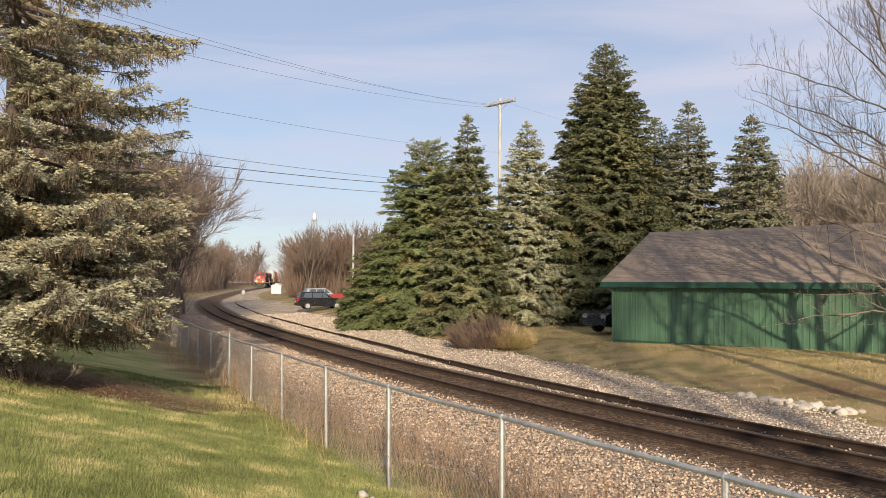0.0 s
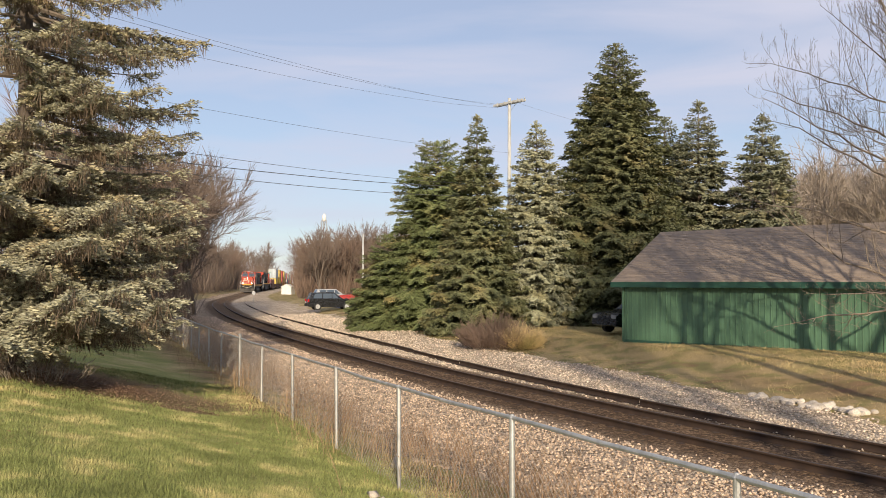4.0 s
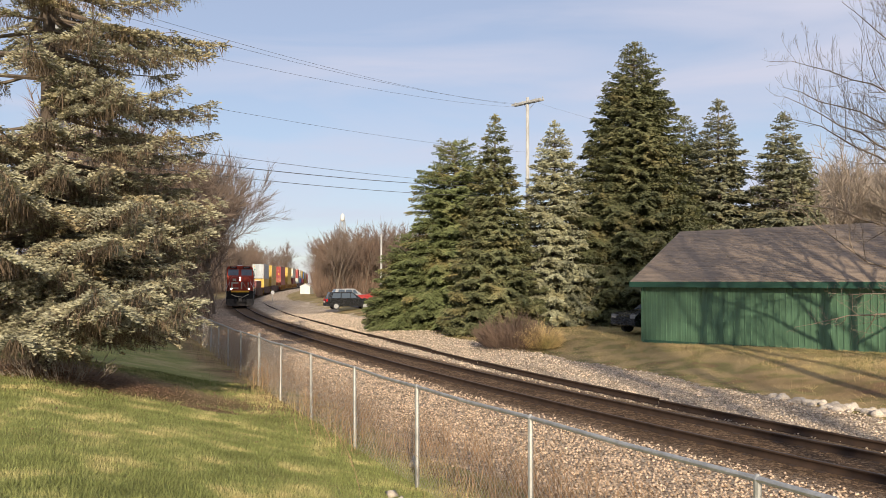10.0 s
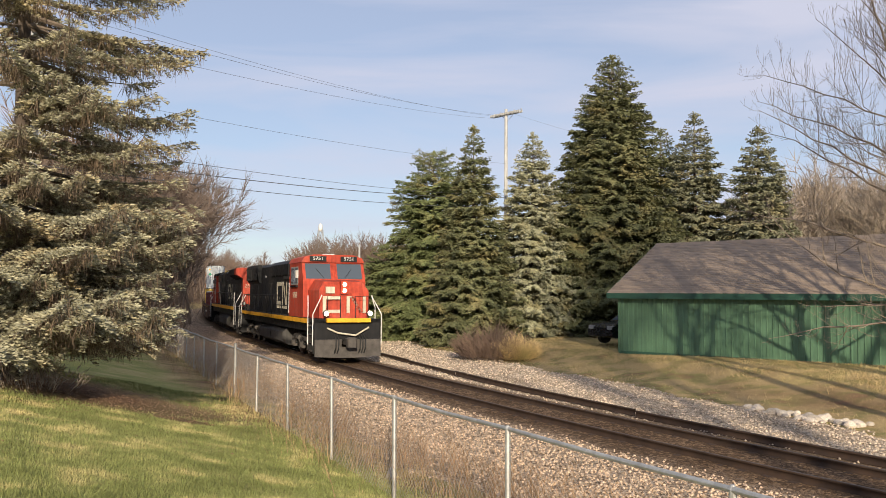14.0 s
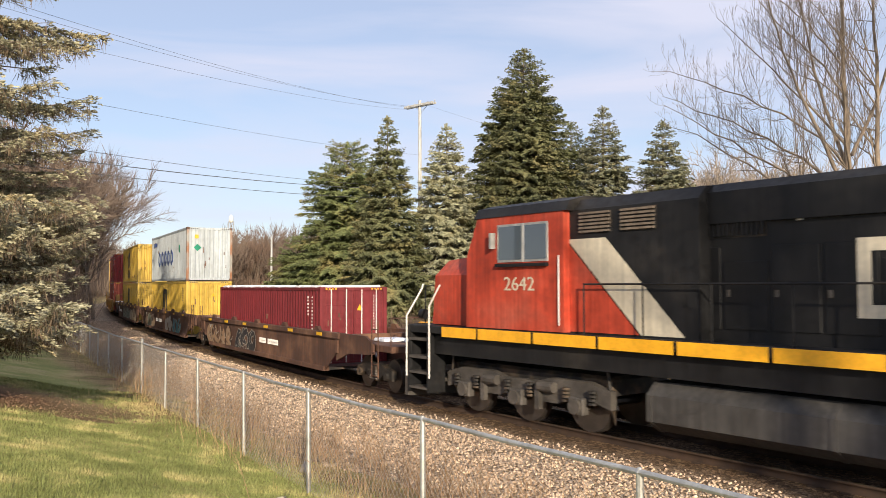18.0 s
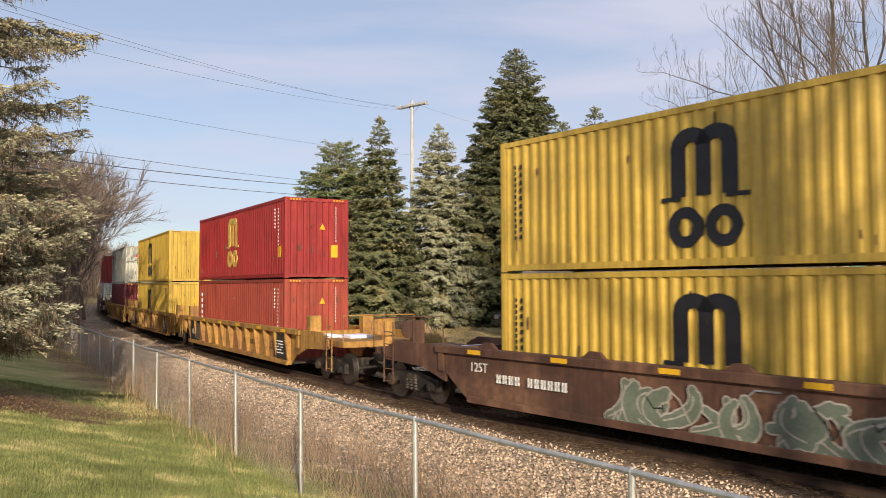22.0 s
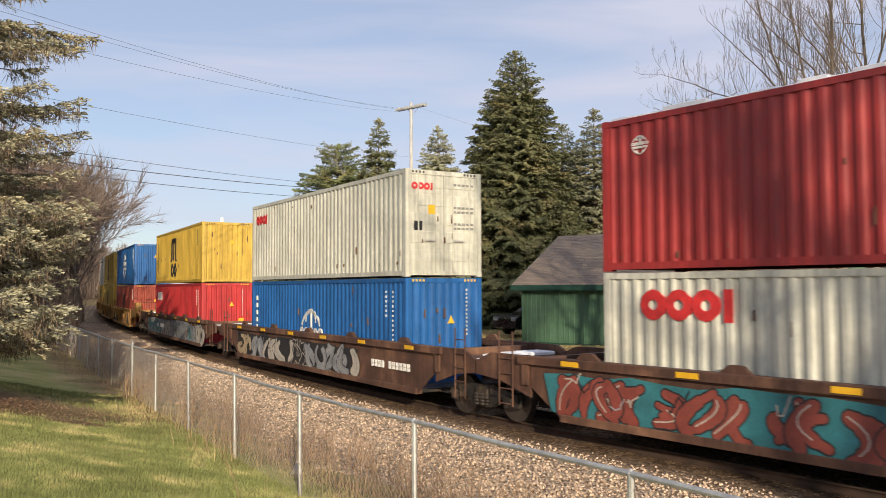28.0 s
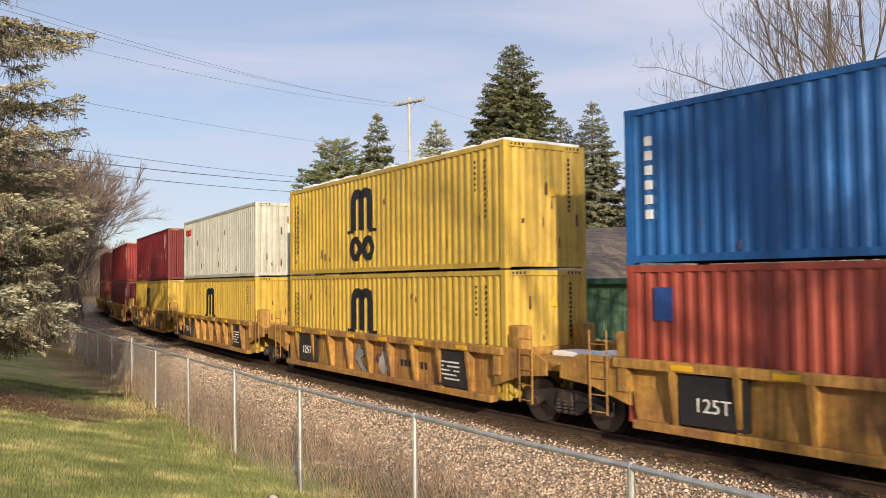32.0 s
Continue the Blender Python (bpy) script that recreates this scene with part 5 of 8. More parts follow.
def container(color, label, doors=False, snow=False):
    """A forty-foot high-cube container, its middle at the origin and its floor at z = 0; +x leads, the viewer sees -y."""
    m = M["c_" + color]
    ob = tagged(new("shipping_container"), label, "shipping container", "containers on the train")
    L, W, H = C_L / 2, C_W / 2, C_H
    key = "doors" if doors else "plain"
    if key not in BOX_CACHE:
        d = {}
        g = corrugated(-L + 0.14, L - 0.14, 0.15, H - 0.11)
        g.v = [(x, y - W + 0.012, z) for x, y, z in g.v]
        d["side_wall"] = g.mesh("side_wall", None)
        g = Geo()
        g.v = [(x, W - 0.012, z) for x, z in ((-L + 0.14, 0.15), (L - 0.14, 0.15), (L - 0.14, H - 0.11), (-L + 0.14, H - 0.11))]
        g.f = [(0, 1, 2, 3)]
        d["far_wall"] = g.mesh("side_wall", None)
        d["corner_posts"] = [Geo().box(*sorted((sx * L, sx * (L - 0.15))), *sorted((sy * W, sy * (W - 0.13))), 0.11, H - 0.11) for sx in (1, -1) for sy in (1, -1)]
        d["corner_posts"] = [q.mesh("corner_post", None) for q in d["corner_posts"]]
        d["castings"] = [Geo().box(*sorted((sx * (L + 0.004), sx * (L - 0.178))), *sorted((sy * (W + 0.004), sy * (W - 0.162))), z0, z0 + 0.118).mesh("corner_casting", None) for sx in (1, -1) for sy in (1, -1) for z0 in (0.0, H - 0.118)]
        d["rails"] = [Geo().box(-L + 0.15, L - 0.15, *sorted((sy * W, sy * (W - 0.06))), z0, z1).mesh("side_rail", None) for sy in (1, -1) for z0, z1 in ((0.03, 0.16), (H - 0.12, H - 0.01))]
        d["ends"] = [Geo().box(*sorted((sx * L, sx * (L - 0.08))), -W + 0.13, W - 0.13, z0, z1).mesh("end_rail", None) for sx in (1, -1) for z0, z1 in ((0.04, 0.15), (H - 0.13, H - 0.01))]
        g = corrugated(-L + 0.1, L - 0.1, -W + 0.04, W - 0.04, 0.42, 0.02)
        g.v = [(x, z, H - 0.03 + y) for x, y, z in g.v]
        d["roof"] = g.mesh("roof", None)
        d["floor"] = Geo().box(-L + 0.05, L - 0.05, -W + 0.05, W - 0.05, 0.09, 0.15).mesh("floor", None)
        g = corrugated(-W + 0.13, W - 0.13, 0.15, H - 0.12, 0.25, 0.045)
        g.v = [(L - 0.015 - y, x, z) for x, y, z in g.v]
        d["front"] = g.mesh("end_wall", None)
        g = Geo()
        g.v = [(-v[0], v[1], v[2]) for v in (x.co for x in d["front"].vertices)]
        g.f = [tuple(reversed(p.vertices)) for p in d["front"].polygons]
        d["back"] = g.mesh("end_wall", None)
        BOX_CACHE[key] = d
    d = BOX_CACHE[key]

    def use(name, me, mm=m, lab=""):
        if not me.materials:
            me.materials.append(None)
        p = part(name, me, None, ob, lab)
        p.material_slots[0].link = "OBJECT"
        p.material_slots[0].material = mm
        return p

    use("side_wall", d["side_wall"])
    use("side_wall", d["far_wall"])
    for k, me in enumerate(d["corner_posts"]):
        use("corner_post", me, M["rust_post"] if color == "grey" and k < 2 else m)
    for me in d["castings"]:
        use("corner_casting", me, M["casting"] if color == "grey" else m)
    for me in d["rails"]:
        use("side_rail", me)
    for me in d["ends"]:
        use("end_rail", me)
    use("roof", d["roof"])
    use("floor", d["floor"], M["steel_dark"])
    use("end_wall", d["back"])
    if not doors:
        use("end_wall", d["front"])
    else:
        for sy in (1, -1):
            y0, y1 = sorted((sy * 0.008, sy * (W - 0.13)))
            g = Geo().box(L - 0.07, L - 0.03, y0, y1, 0.15, H - 0.13)
            for k in range(5):
                z = 0.42 + k * 0.5
                g.box(L - 0.032, L - 0.012, y0 + 0.06, y1 - 0.06, z, z + 0.30, 0.008)
            dr = part("door", g, m, ob)
            for q in (0.28, 0.82):
                y = sy * q
                part("locking_bar", Geo().tube([(L, y, 0.1), (L, y, H - 0.08)], 0.019, 6), M["white_paint"] if color != "white" else m, dr)
            part("handle", Geo().box(L, L + 0.03, *sorted((sy * 0.28, sy * 0.62)), 0.95, 1.0), M["galv"], dr)
    stripes = Geo()
    for k in range(4):
        y = -W + 0.2 + k * 0.11
        for s in (1, -1):
            stripes.box(L + 0.001, L + 0.003, *sorted((s * y, s * (y + 0.055))), H - 0.1, H - 0.04)
    part("hazard_stripes", stripes, M["reflector"] if color in ("red", "maroon", "blue", "brown_red", "orange_red") else M["black"], ob)
    if snow:
        r = random.Random(int(snow * 10))
        g = Geo()
        n = 28
        for k in range(n):
            x0 = -L + 0.1 + (2 * L - 0.2) * k / n
            g.box(x0, x0 + (2 * L - 0.2) / n + 0.05, -W + 0.03 + r.uniform(0, 0.12), W - 0.05 - r.uniform(0, 0.2), H - 0.03, H + r.uniform(0.01, 0.09), 0.008)
        part("snow", g, M["snow"], ob, "thin patchy snow on the roof")
    return ob


M["rust_post"] = mat("pale paint with broad rust stains", (0.40, 0.38, 0.34), 0.65, 0, 0.3, 1.6, tint=(0.26, 0.12, 0.06), tint_at=0.48, streak=0.3)
M["casting"] = mat("rust-stained corner casting", (0.14, 0.075, 0.05), 0.7, 0.2, 0.35, 3.0)


def arc(cx, cz, r0, r1, a0, a1, n=14):
    """Flat ring piece in x and z as pairs of points."""
    out = []
    for k in range(n):
        a, b = radians(a0 + (a1 - a0) * k / n), radians(a0 + (a1 - a0) * (k + 1) / n)
        out.append([(cx + r * math.cos(t), cz + r * math.sin(t)) for r, t in ((r0, a), (r1, a), (r1, b), (r0, b))])
    return out


def stroke(cx, cz, r0, r1, a0, a1, n=9):
    """One curved stroke as a single outline."""
    ang = [radians(a0 + (a1 - a0) * k / n) for k in range(n + 1)]
    return [(cx + r1 * math.cos(t), cz + r1 * math.sin(t)) for t in ang] + [(cx + r0 * math.cos(t), cz + r0 * math.sin(t)) for t in reversed(ang)]


def decal(ob, shapes, material, label, face="side", name="emblem"):
    """Painted outlines, a few millimetres proud; face: side (viewer's) or end (leading)."""
    g = Geo()
    for sh in shapes:
        if face == "side":
            g.prism(sh, -C_W / 2 + 0.002, -C_W / 2 + 0.055, "y")
        else:
            g.prism([(y, z) for y, z in sh], C_L / 2 - 0.07, C_L / 2 - 0.008, "x")
    p = part(name, g, material, ob, label)
    if len(shapes) > 3:
        p["kind"] = "stuff"
    return p


def rect(a, b, c, d):
    return [(a, c), (b, c), (b, d), (a, d)]


def emblem(ob, style, x, z, k, material, label, face="side"):
    """Trade marks as plain shapes: 'arches' (three bars, a line and two blocks), 'rings' (a row of rings), 'globe', 'blocks'."""
    sh = []
    if style in ("arches", "half_arches"):
        for q in (-0.7, -0.16, 0.38):
            sh.append(rect(x + q * k, x + (q + 0.32) * k, z - 0.1 * k, z + 0.82 * k))
        for q in (-0.265, 0.265):
            sh += [[(a, z + 0.82 * k + (b - z - 0.82 * k) * 0.8) for a, b in f] for f in arc(x + q * k, z + 0.82 * k, 0.1 * k, 0.425 * k, 0, 180, 9)]
        sh.append(rect(x - 0.92 * k, x - 0.5 * k, z - 0.17 * k, z - 0.09 * k))
        sh.append(rect(x + 0.45 * k, x + 0.92 * k, z - 0.17 * k, z - 0.09 * k))
        if style == "arches":
            for q in (-0.4, 0.4):
                sh += arc(x + q * k, z - 0.66 * k, 0.17 * k, 0.38 * k, 0, 360, 14)
    elif style == "rings":
        for q in range(5):
            ring = arc(x + (q - 2) * 1.12 * k, 0, 0.19 * k, 0.37 * k, 0, 360, 16)
            sh += [[(a, z + 1.28 * b) for a, b in f] for f in ring]
    elif style == "globe":
        sh += arc(x, z, 0.78 * k, 0.86 * k, 25, 155, 14) + arc(x, z, 0.78 * k, 0.86 * k, 205, 335, 14)
        sh += arc(x, z + 0.45 * k, 0.38 * k, 0.45 * k, 0, 180, 10) + arc(x, z - 0.45 * k, 0.38 * k, 0.45 * k, 180, 360, 10)
        for q in range(5):
            sh += arc(x + (q - 2) * 0.38 * k, z + 0.12 * k, 0.08 * k, 0.17 * k, 0, 360, 10)
        for q in range(8):
            sh.append(rect(x + (-0.85 + q * 0.22) * k, x + (-0.7 + q * 0.22) * k, z - 0.32 * k, z - 0.12 * k))
        sh.append(rect(x - 0.035 * k, x + 0.035 * k, z + 0.3 * k, z + 0.8 * k))
    elif style == "blocks":
        for q, w in ((-1.15, 0.42), (-0.6, 0.42), (-0.05, 0.42), (0.5, 0.3)):
            if q < 0.4:
                sh += arc(x + (q + 0.2) * k, z, 0.1 * k, 0.28 * k, 0, 360, 12)
            else:
                sh.append(rect(x + q * k, x + (q + 0.16) * k, z - 0.28 * k, z + 0.28 * k))
    elif style == "bars":
        for q in range(4):
            sh.append(rect(x + (q * 0.4 - 0.8) * k, x + (q * 0.4 - 0.55) * k, z - 0.25 * k, z + 0.25 * k))
    out = decal(ob, sh, material, label, face)
    out["kind"] = "stuff"
    return out


def small_marks(ob, material, seed, upright_text=False):
    """Rows of tiny unreadable marks near the leading end and on the leading face, warning triangles and labels."""
    r = random.Random(seed)
    sh = []
    for col, n in ((C_L / 2 - 0.75, 11), (C_L / 2 - 1.15, 6)):
        for k in range(n):
            z = C_H - 0.35 - k * 0.13
            sh.append(rect(col, col + 0.022, z - 0.06, z))
    decal(ob, sh, material, "", name="row_of_marks")
    decal(ob, [rect(C_W / 2 - 0.5, C_W / 2 - 0.475, C_H - 0.3 - k * 0.11 - 0.06, C_H - 0.3 - k * 0.11) for k in range(12)], material, "", "end", "row_of_marks")
    if upright_text:
        cols = ((0.45, 0.05, 0.08, 0.13, 13), (0.62, 0.06, 0.09, 0.17, 10)) if material is M["mark_black"] else ((0.45, 0.13, 0.17, 0.27, 6),)
        for q, w, tall, step, n in cols:
            decal(ob, [rect(-C_L / 2 + q, -C_L / 2 + q + w, C_H - 0.55 - k * step - tall, C_H - 0.55 - k * step) for k in range(n)], material, "", name="row_of_marks")
    z = r.uniform(1.6, 2.1)
    decal(ob, [[(0.1, z), (0.32, z), (0.21, z + 0.22)]], M["reflector"], "yellow warning triangle", "end", "warning_label")
    if r.random() < 0.6:
        decal(ob, [rect(0.55, 0.8, 0.75, 1.2)], M["reflector"], "yellow label", "end", "warning_label")
        decal(ob, [rect(C_L / 2 - 0.75, C_L / 2 - 0.45, 0.75, 1.15)], M["reflector"], "yellow label", name="warning_label")


def dirt(ob, seed, n=14):
    """Rust runs and scuffs with shapes of their own."""
    r = random.Random(seed)
    sh = []
    for k in range(n):
        x = r.uniform(-C_L / 2 + 0.3, C_L / 2 - 0.3)
        z = r.choice((r.uniform(0.2, 0.6), r.uniform(0.3, 2.6)))
        w, h = r.uniform(0.01, 0.03), r.uniform(0.05, 0.3)
        sh.append([(x, z), (x + w, z + r.uniform(-0.02, 0.02)), (x + w * 0.8, z + h), (x + w * 0.2, z + h * 0.9)])
    decal(ob, sh, M["casting"], "", name="rust_mark")["kind"] = "stuff"
    decal(ob, [[(y, z), (y + 0.05, z), (y + 0.04, z + h), (y + 0.01, z + h)] for y, z, h in ((r.uniform(-1, 1), r.uniform(0.2, 2.2), r.uniform(0.08, 0.3)) for k in range(6))], M["casting"], "", "end", "rust_mark")["kind"] = "stuff"


M["mark_black"] = mat("black emblem paint", (0.012, 0.012, 0.016), 0.5)
M["mark_yellow"] = mat("yellow emblem paint", (0.65, 0.45, 0.10), 0.5)
M["mark_blue"] = mat("dark blue emblem paint", (0.02, 0.06, 0.22), 0.5)
M["mark_red"] = mat("red emblem paint", (0.55, 0.03, 0.03), 0.5)

# from the front: (leading end on the line at 0 s, lower box, upper box); each box: colour, label, doors, snow
LOADS = [
    (286.1, ("maroon", "dark red container with white door bars, alone in its well", True, 1), None),
    (305.7, ("yellow", "yellow container with a black emblem under a grey one", False, 0), ("grey", "pale grey ribbed container with blue emblem and rusty corners", False, 0)),
    (325.5, ("yellow", "yellow container with a black emblem, lower of two", False, 0), ("yellow", "yellow container with a black emblem, upper of two", False, 0)),
    (350.2, ("brown_red", "rust-red container with white marks, lower of two", False, 0), ("red", "red container with a yellow emblem, upper of two", False, 0)),
    (369.9, ("yellow", "yellow container with a black emblem, lower of two", False, 0), ("yellow", "yellow container with a black emblem, upper of two", False, 0)),
    (389.6, ("maroon", "dark red container with white emblem on its end", False, 0), ("white", "cream-white container with red emblem", False, 0)),
    (414.8, ("white", "stained cream container with red emblem", False, 0), ("red", "bright red container with snow on its roof", False, 2)),
    (434.0, ("blue", "blue container with white globe emblem", False, 0), ("white", "cream-white container with closed doors and red emblem", True, 0)),
    (454.0, ("orange_red", "bright red container with white emblem", False, 0), ("yellow", "yellow container with a black emblem above a red one", False, 0)),
    (475.8, ("brown_red", "rust-red container with a black emblem", False, 0), ("blue", "bright blue container with white globe emblem", False, 0)),
    (491.4, ("yellow", "yellow container with a black emblem, lower of two", False, 0), ("yellow", "yellow container with a black emblem and snow on its roof", False, 3)),
    (507.2, ("yellow", "yellow container with a black emblem under a white one", False, 0), ("white", "cream-white container with red emblem above a yellow one", False, 0)),
    (523.6, ("yellow", "yellow container with a black emblem under a dark red one", False, 0), ("maroon", "dark red container with yellow label", False, 0)),
    (541.0, ("maroon", "dark red container, lower of two", False, 0), ("red", "red container, upper of two", False, 0)),
    (562.0, ("brown_red", "rust-red container, lower of two", False, 0), ("brown_red", "rust-red container, upper of two", False, 0)),
]
SETS = [(0, 3, "brown", 19.7), (3, 6, "yellow", 19.7), (6, 9, "brown", 19.7), (9, 14, "yellow", 15.7), (14, 15, "yellow", 15.7)]


def bogie(parent, x, sub=True):
    """A freight truck under a car at x: two wheelsets, side frames, springs."""
    b = new("bogie")
    b.parent = parent
    b.location = (x, 0, 0)
    for sy in (1, -1):
        y = sy * 0.98
        prof = [(-1.15, 0.34), (-1.15, 0.62), (-0.75, 0.70), (-0.4, 0.78), (0.4, 0.78), (0.75, 0.70), (1.15, 0.62), (1.15, 0.34), (0.8, 0.36), (0.62, 0.5), (0.3, 0.28), (-0.3, 0.28), (-0.62, 0.5), (-0.8, 0.36)]
        g = Geo().prism(prof, y - 0.07, y + 0.07, "y")
        g.tube([(-0.88, y, 0.46), (-0.88, y + sy * 0.16, 0.46)], 0.12, 10).tube([(0.88, y, 0.46), (0.88, y + sy * 0.16, 0.46)], 0.12, 10)
        part("side_frame", g, M["steel_dark"], b)
        g = Geo()
        for q in (-0.18, 0.0, 0.18):
            for e in range(4):
                z = 0.32 + e * 0.07
                g.tube([(q, y + sy * 0.08, z), (q, y + sy * 0.08, z + 0.045)], 0.07, 8)
        part("spring", g, M["wheel"], b)["kind"] = "stuff"
    part("bolster", Geo().box(-0.22, 0.22, -1.1, 1.1, 0.45, 0.72, 0.03), M["steel_dark"], b)
    for q in (-0.88, 0.88):
        g = Geo().tube([(q, -1.0, 0.46), (q, 1.0, 0.46)], 0.08, 10)
        for sy in (1, -1):
            g.tube([(q, sy * 0.70, 0.46), (q, sy * 0.825, 0.46)], 0.46, 22)
            g.tube([(q, sy * 0.67, 0.46), (q, sy * 0.70, 0.46)], [0.49, 0.485], 22)
        part("wheelset", g, M["wheel"], b)
    return b


def well_car(kind, front, length, lead_end, tail_end, label, rib=1.15):
    """One unit of a well car: front and back are the ends of its box; lead_end, tail_end: True where a full end truck and platform follow."""
    paint = M["well_brown"] if kind == "brown" else M["well_yellow"]
    ob = tagged(new("well_car"), label, "rail car", "well cars")
    half = length / 2
    cut = 0.9 if length > 14 else 0.12
    top, bot, yo = 1.56, 0.34, 1.47
    for sy in (-1, 1):
        # side sheet with angled ends
        prof = [(-half, top - 0.1), (-half, 0.95), (-half + cut, bot), (half - cut, bot), (half, 0.95), (half, top - 0.1)]
        inset = 0.17 if kind == "yellow" else 0.05
        g = Geo().prism(prof, *sorted((sy * (yo - inset - 0.03), sy * (yo - inset))), "y")
        side = part("side_sheet", g, paint, ob)
        part("top_chord", Geo().box(-half - 0.3, half + 0.3, *sorted((sy * (yo + 0.03), sy * (yo - 0.17))), top - 0.17, top, 0.015), paint, side)
        part("bottom_sill", Geo().box(-half + cut, half - cut, *sorted((sy * (yo + 0.01), sy * (yo - 0.2))), bot - 0.03, bot + 0.12, 0.015), paint, side)
        if kind == "yellow":
            x = -half + 1.0
            n = int((2 * half - 2.0) / rib)
            step = (2 * half - 2.0) / n
            for k in range(n + 1):
                q = x + k * step
                prof = [(sy * (yo - 0.18), bot + 0.1), (sy * (yo - 0.06), bot + 0.1), (sy * (yo + 0.05), top - 0.32), (sy * (yo + 0.05), top - 0.17), (sy * (yo - 0.18), top - 0.17)]
                part("side_post", Geo().prism(prof, q - 0.05, q + 0.05, "x"), paint, side)
        else:
            for q in np.linspace(-half + 1.6, half - 1.6, 5):
                part("guide_lug", Geo().prism(((q - 0.3, top), (q + 0.3, top), (q + 0.12, top + 0.14), (q - 0.12, top + 0.14)), *sorted((sy * (yo - 0.02), sy * (yo - 0.12))), "y"), paint, side)
        if sy < 0:
            for q in np.linspace(-half + 1.2, half - 1.2, 6):
                part("reflector", Geo().box(q - 0.22, q + 0.22, -yo - 0.045, -yo - 0.03, top - 0.14, top - 0.04), M["reflector"], side, "yellow reflective strip")
    part("well_floor", Geo().box(-half + cut, half - cut, -yo + 0.2, yo - 0.2, bot, bot + 0.09), M["steel_dark"], ob)
    for sx, full in ((1, lead_end), (-1, tail_end)):
        e = sx * half
        out = e + sx * (3.4 if full else 1.9)
        x0, x1 = sorted((e - sx * 0.1, out))
        part("end_platform", Geo().box(x0, x1, -yo + 0.25, yo - 0.25, 1.15, 1.33, 0.02), paint, ob)
        part("bulkhead", Geo().prism(((-yo, 0.95), (yo, 0.95), (yo, 1.5), (-yo, 1.5)), *sorted((e, e + sx * 0.2)), "x"), paint, ob)
        for sy in (-1, 1):
            q = 2.6 if full else 1.7
            prof = [(e - sx * 0.02, 0.7), (e - sx * 0.02, top), (e + sx * (q - 0.5), top), (e + sx * q, 1.36), (e + sx * q, 1.06), (e + sx * 0.9, 0.98)]
            part("end_bracket", Geo().prism(prof, *sorted((sy * (yo - 0.05), sy * (yo - 0.12))), "y"), paint, ob)
        r = random.Random(int(front * 10) + sx)
        for k in range(3):
            q = e + sx * r.uniform(0.3, 1.6)
            y = r.uniform(-0.9, 0.9)
            g = Geo().box(q - r.uniform(0.3, 0.5), q + r.uniform(0.3, 0.5), y - 0.35, y + 0.4, 1.33, 1.33 + r.uniform(0.03, 0.1), 0.02)
            part("snow", g, M["snow"], ob, "patch of old snow on the platform")
        if kind == "yellow":
            for y in (-0.95, 0.95):
                part("guide_post", Geo().box(*sorted((e + sx * 0.12, e + sx * 0.5)), y - 0.2, y + 0.2, 1.33, 2.02, 0.03), paint, ob)
        # ladder, brake stand
        yl = -yo + 0.02
        xl = e + sx * (2.6 if full else 0.9)
        lad = Geo().tube([(xl, yl, 0.45), (xl, yl, 2.05)], 0.018, 6).tube([(xl + 0.42, yl, 0.45), (xl + 0.42, yl, 2.05)], 0.018, 6)
        for z in (0.5, 0.82, 1.14, 1.46, 1.78):
            lad.tube([(xl, yl, z), (xl + 0.42, yl, z)], 0.014, 6)
        part("ladder", lad, paint, ob)
        if full:
            part("brake_stand", Geo().box(out - 0.25, out - 0.05, 0.1, 0.5, 1.3, 2.0, 0.02).tube([(out - 0.15, 0.0, 1.75), (out - 0.11, 0.0, 1.75)], 0.26, 14), paint, ob)
            part("handrail", Geo().tube([(out - 0.1, -1.2, 1.3), (out - 0.1, -1.2, 2.1), (out - 0.1, 1.2, 2.1), (out - 0.1, 1.2, 1.3)], 0.018, 6), paint, ob)
            part("coupler", Geo().box(*sorted((out - sx * 0.3, out + sx * 0.75)), -0.13, 0.13, 0.72, 0.98, 0.04).box(*sorted((out + sx * 0.55, out + sx * 0.85)), -0.2, 0.2, 0.66, 1.04, 0.05), M["steel_dark"], ob)
            bogie(ob, e + sx * 1.9)
        elif sx < 0:
            bogie(ob, e + sx * 1.9)
    # dark panels and stencils on the viewer's side
    if kind == "yellow":
        for q in (half - 1.75, -half + 1.75):
            part("black_panel", Geo().box(q - 0.65, q + 0.65, -yo + 0.045, -yo + 0.15, 0.5, top - 0.2), M["black"], ob, "black stencil panel")
    return ob


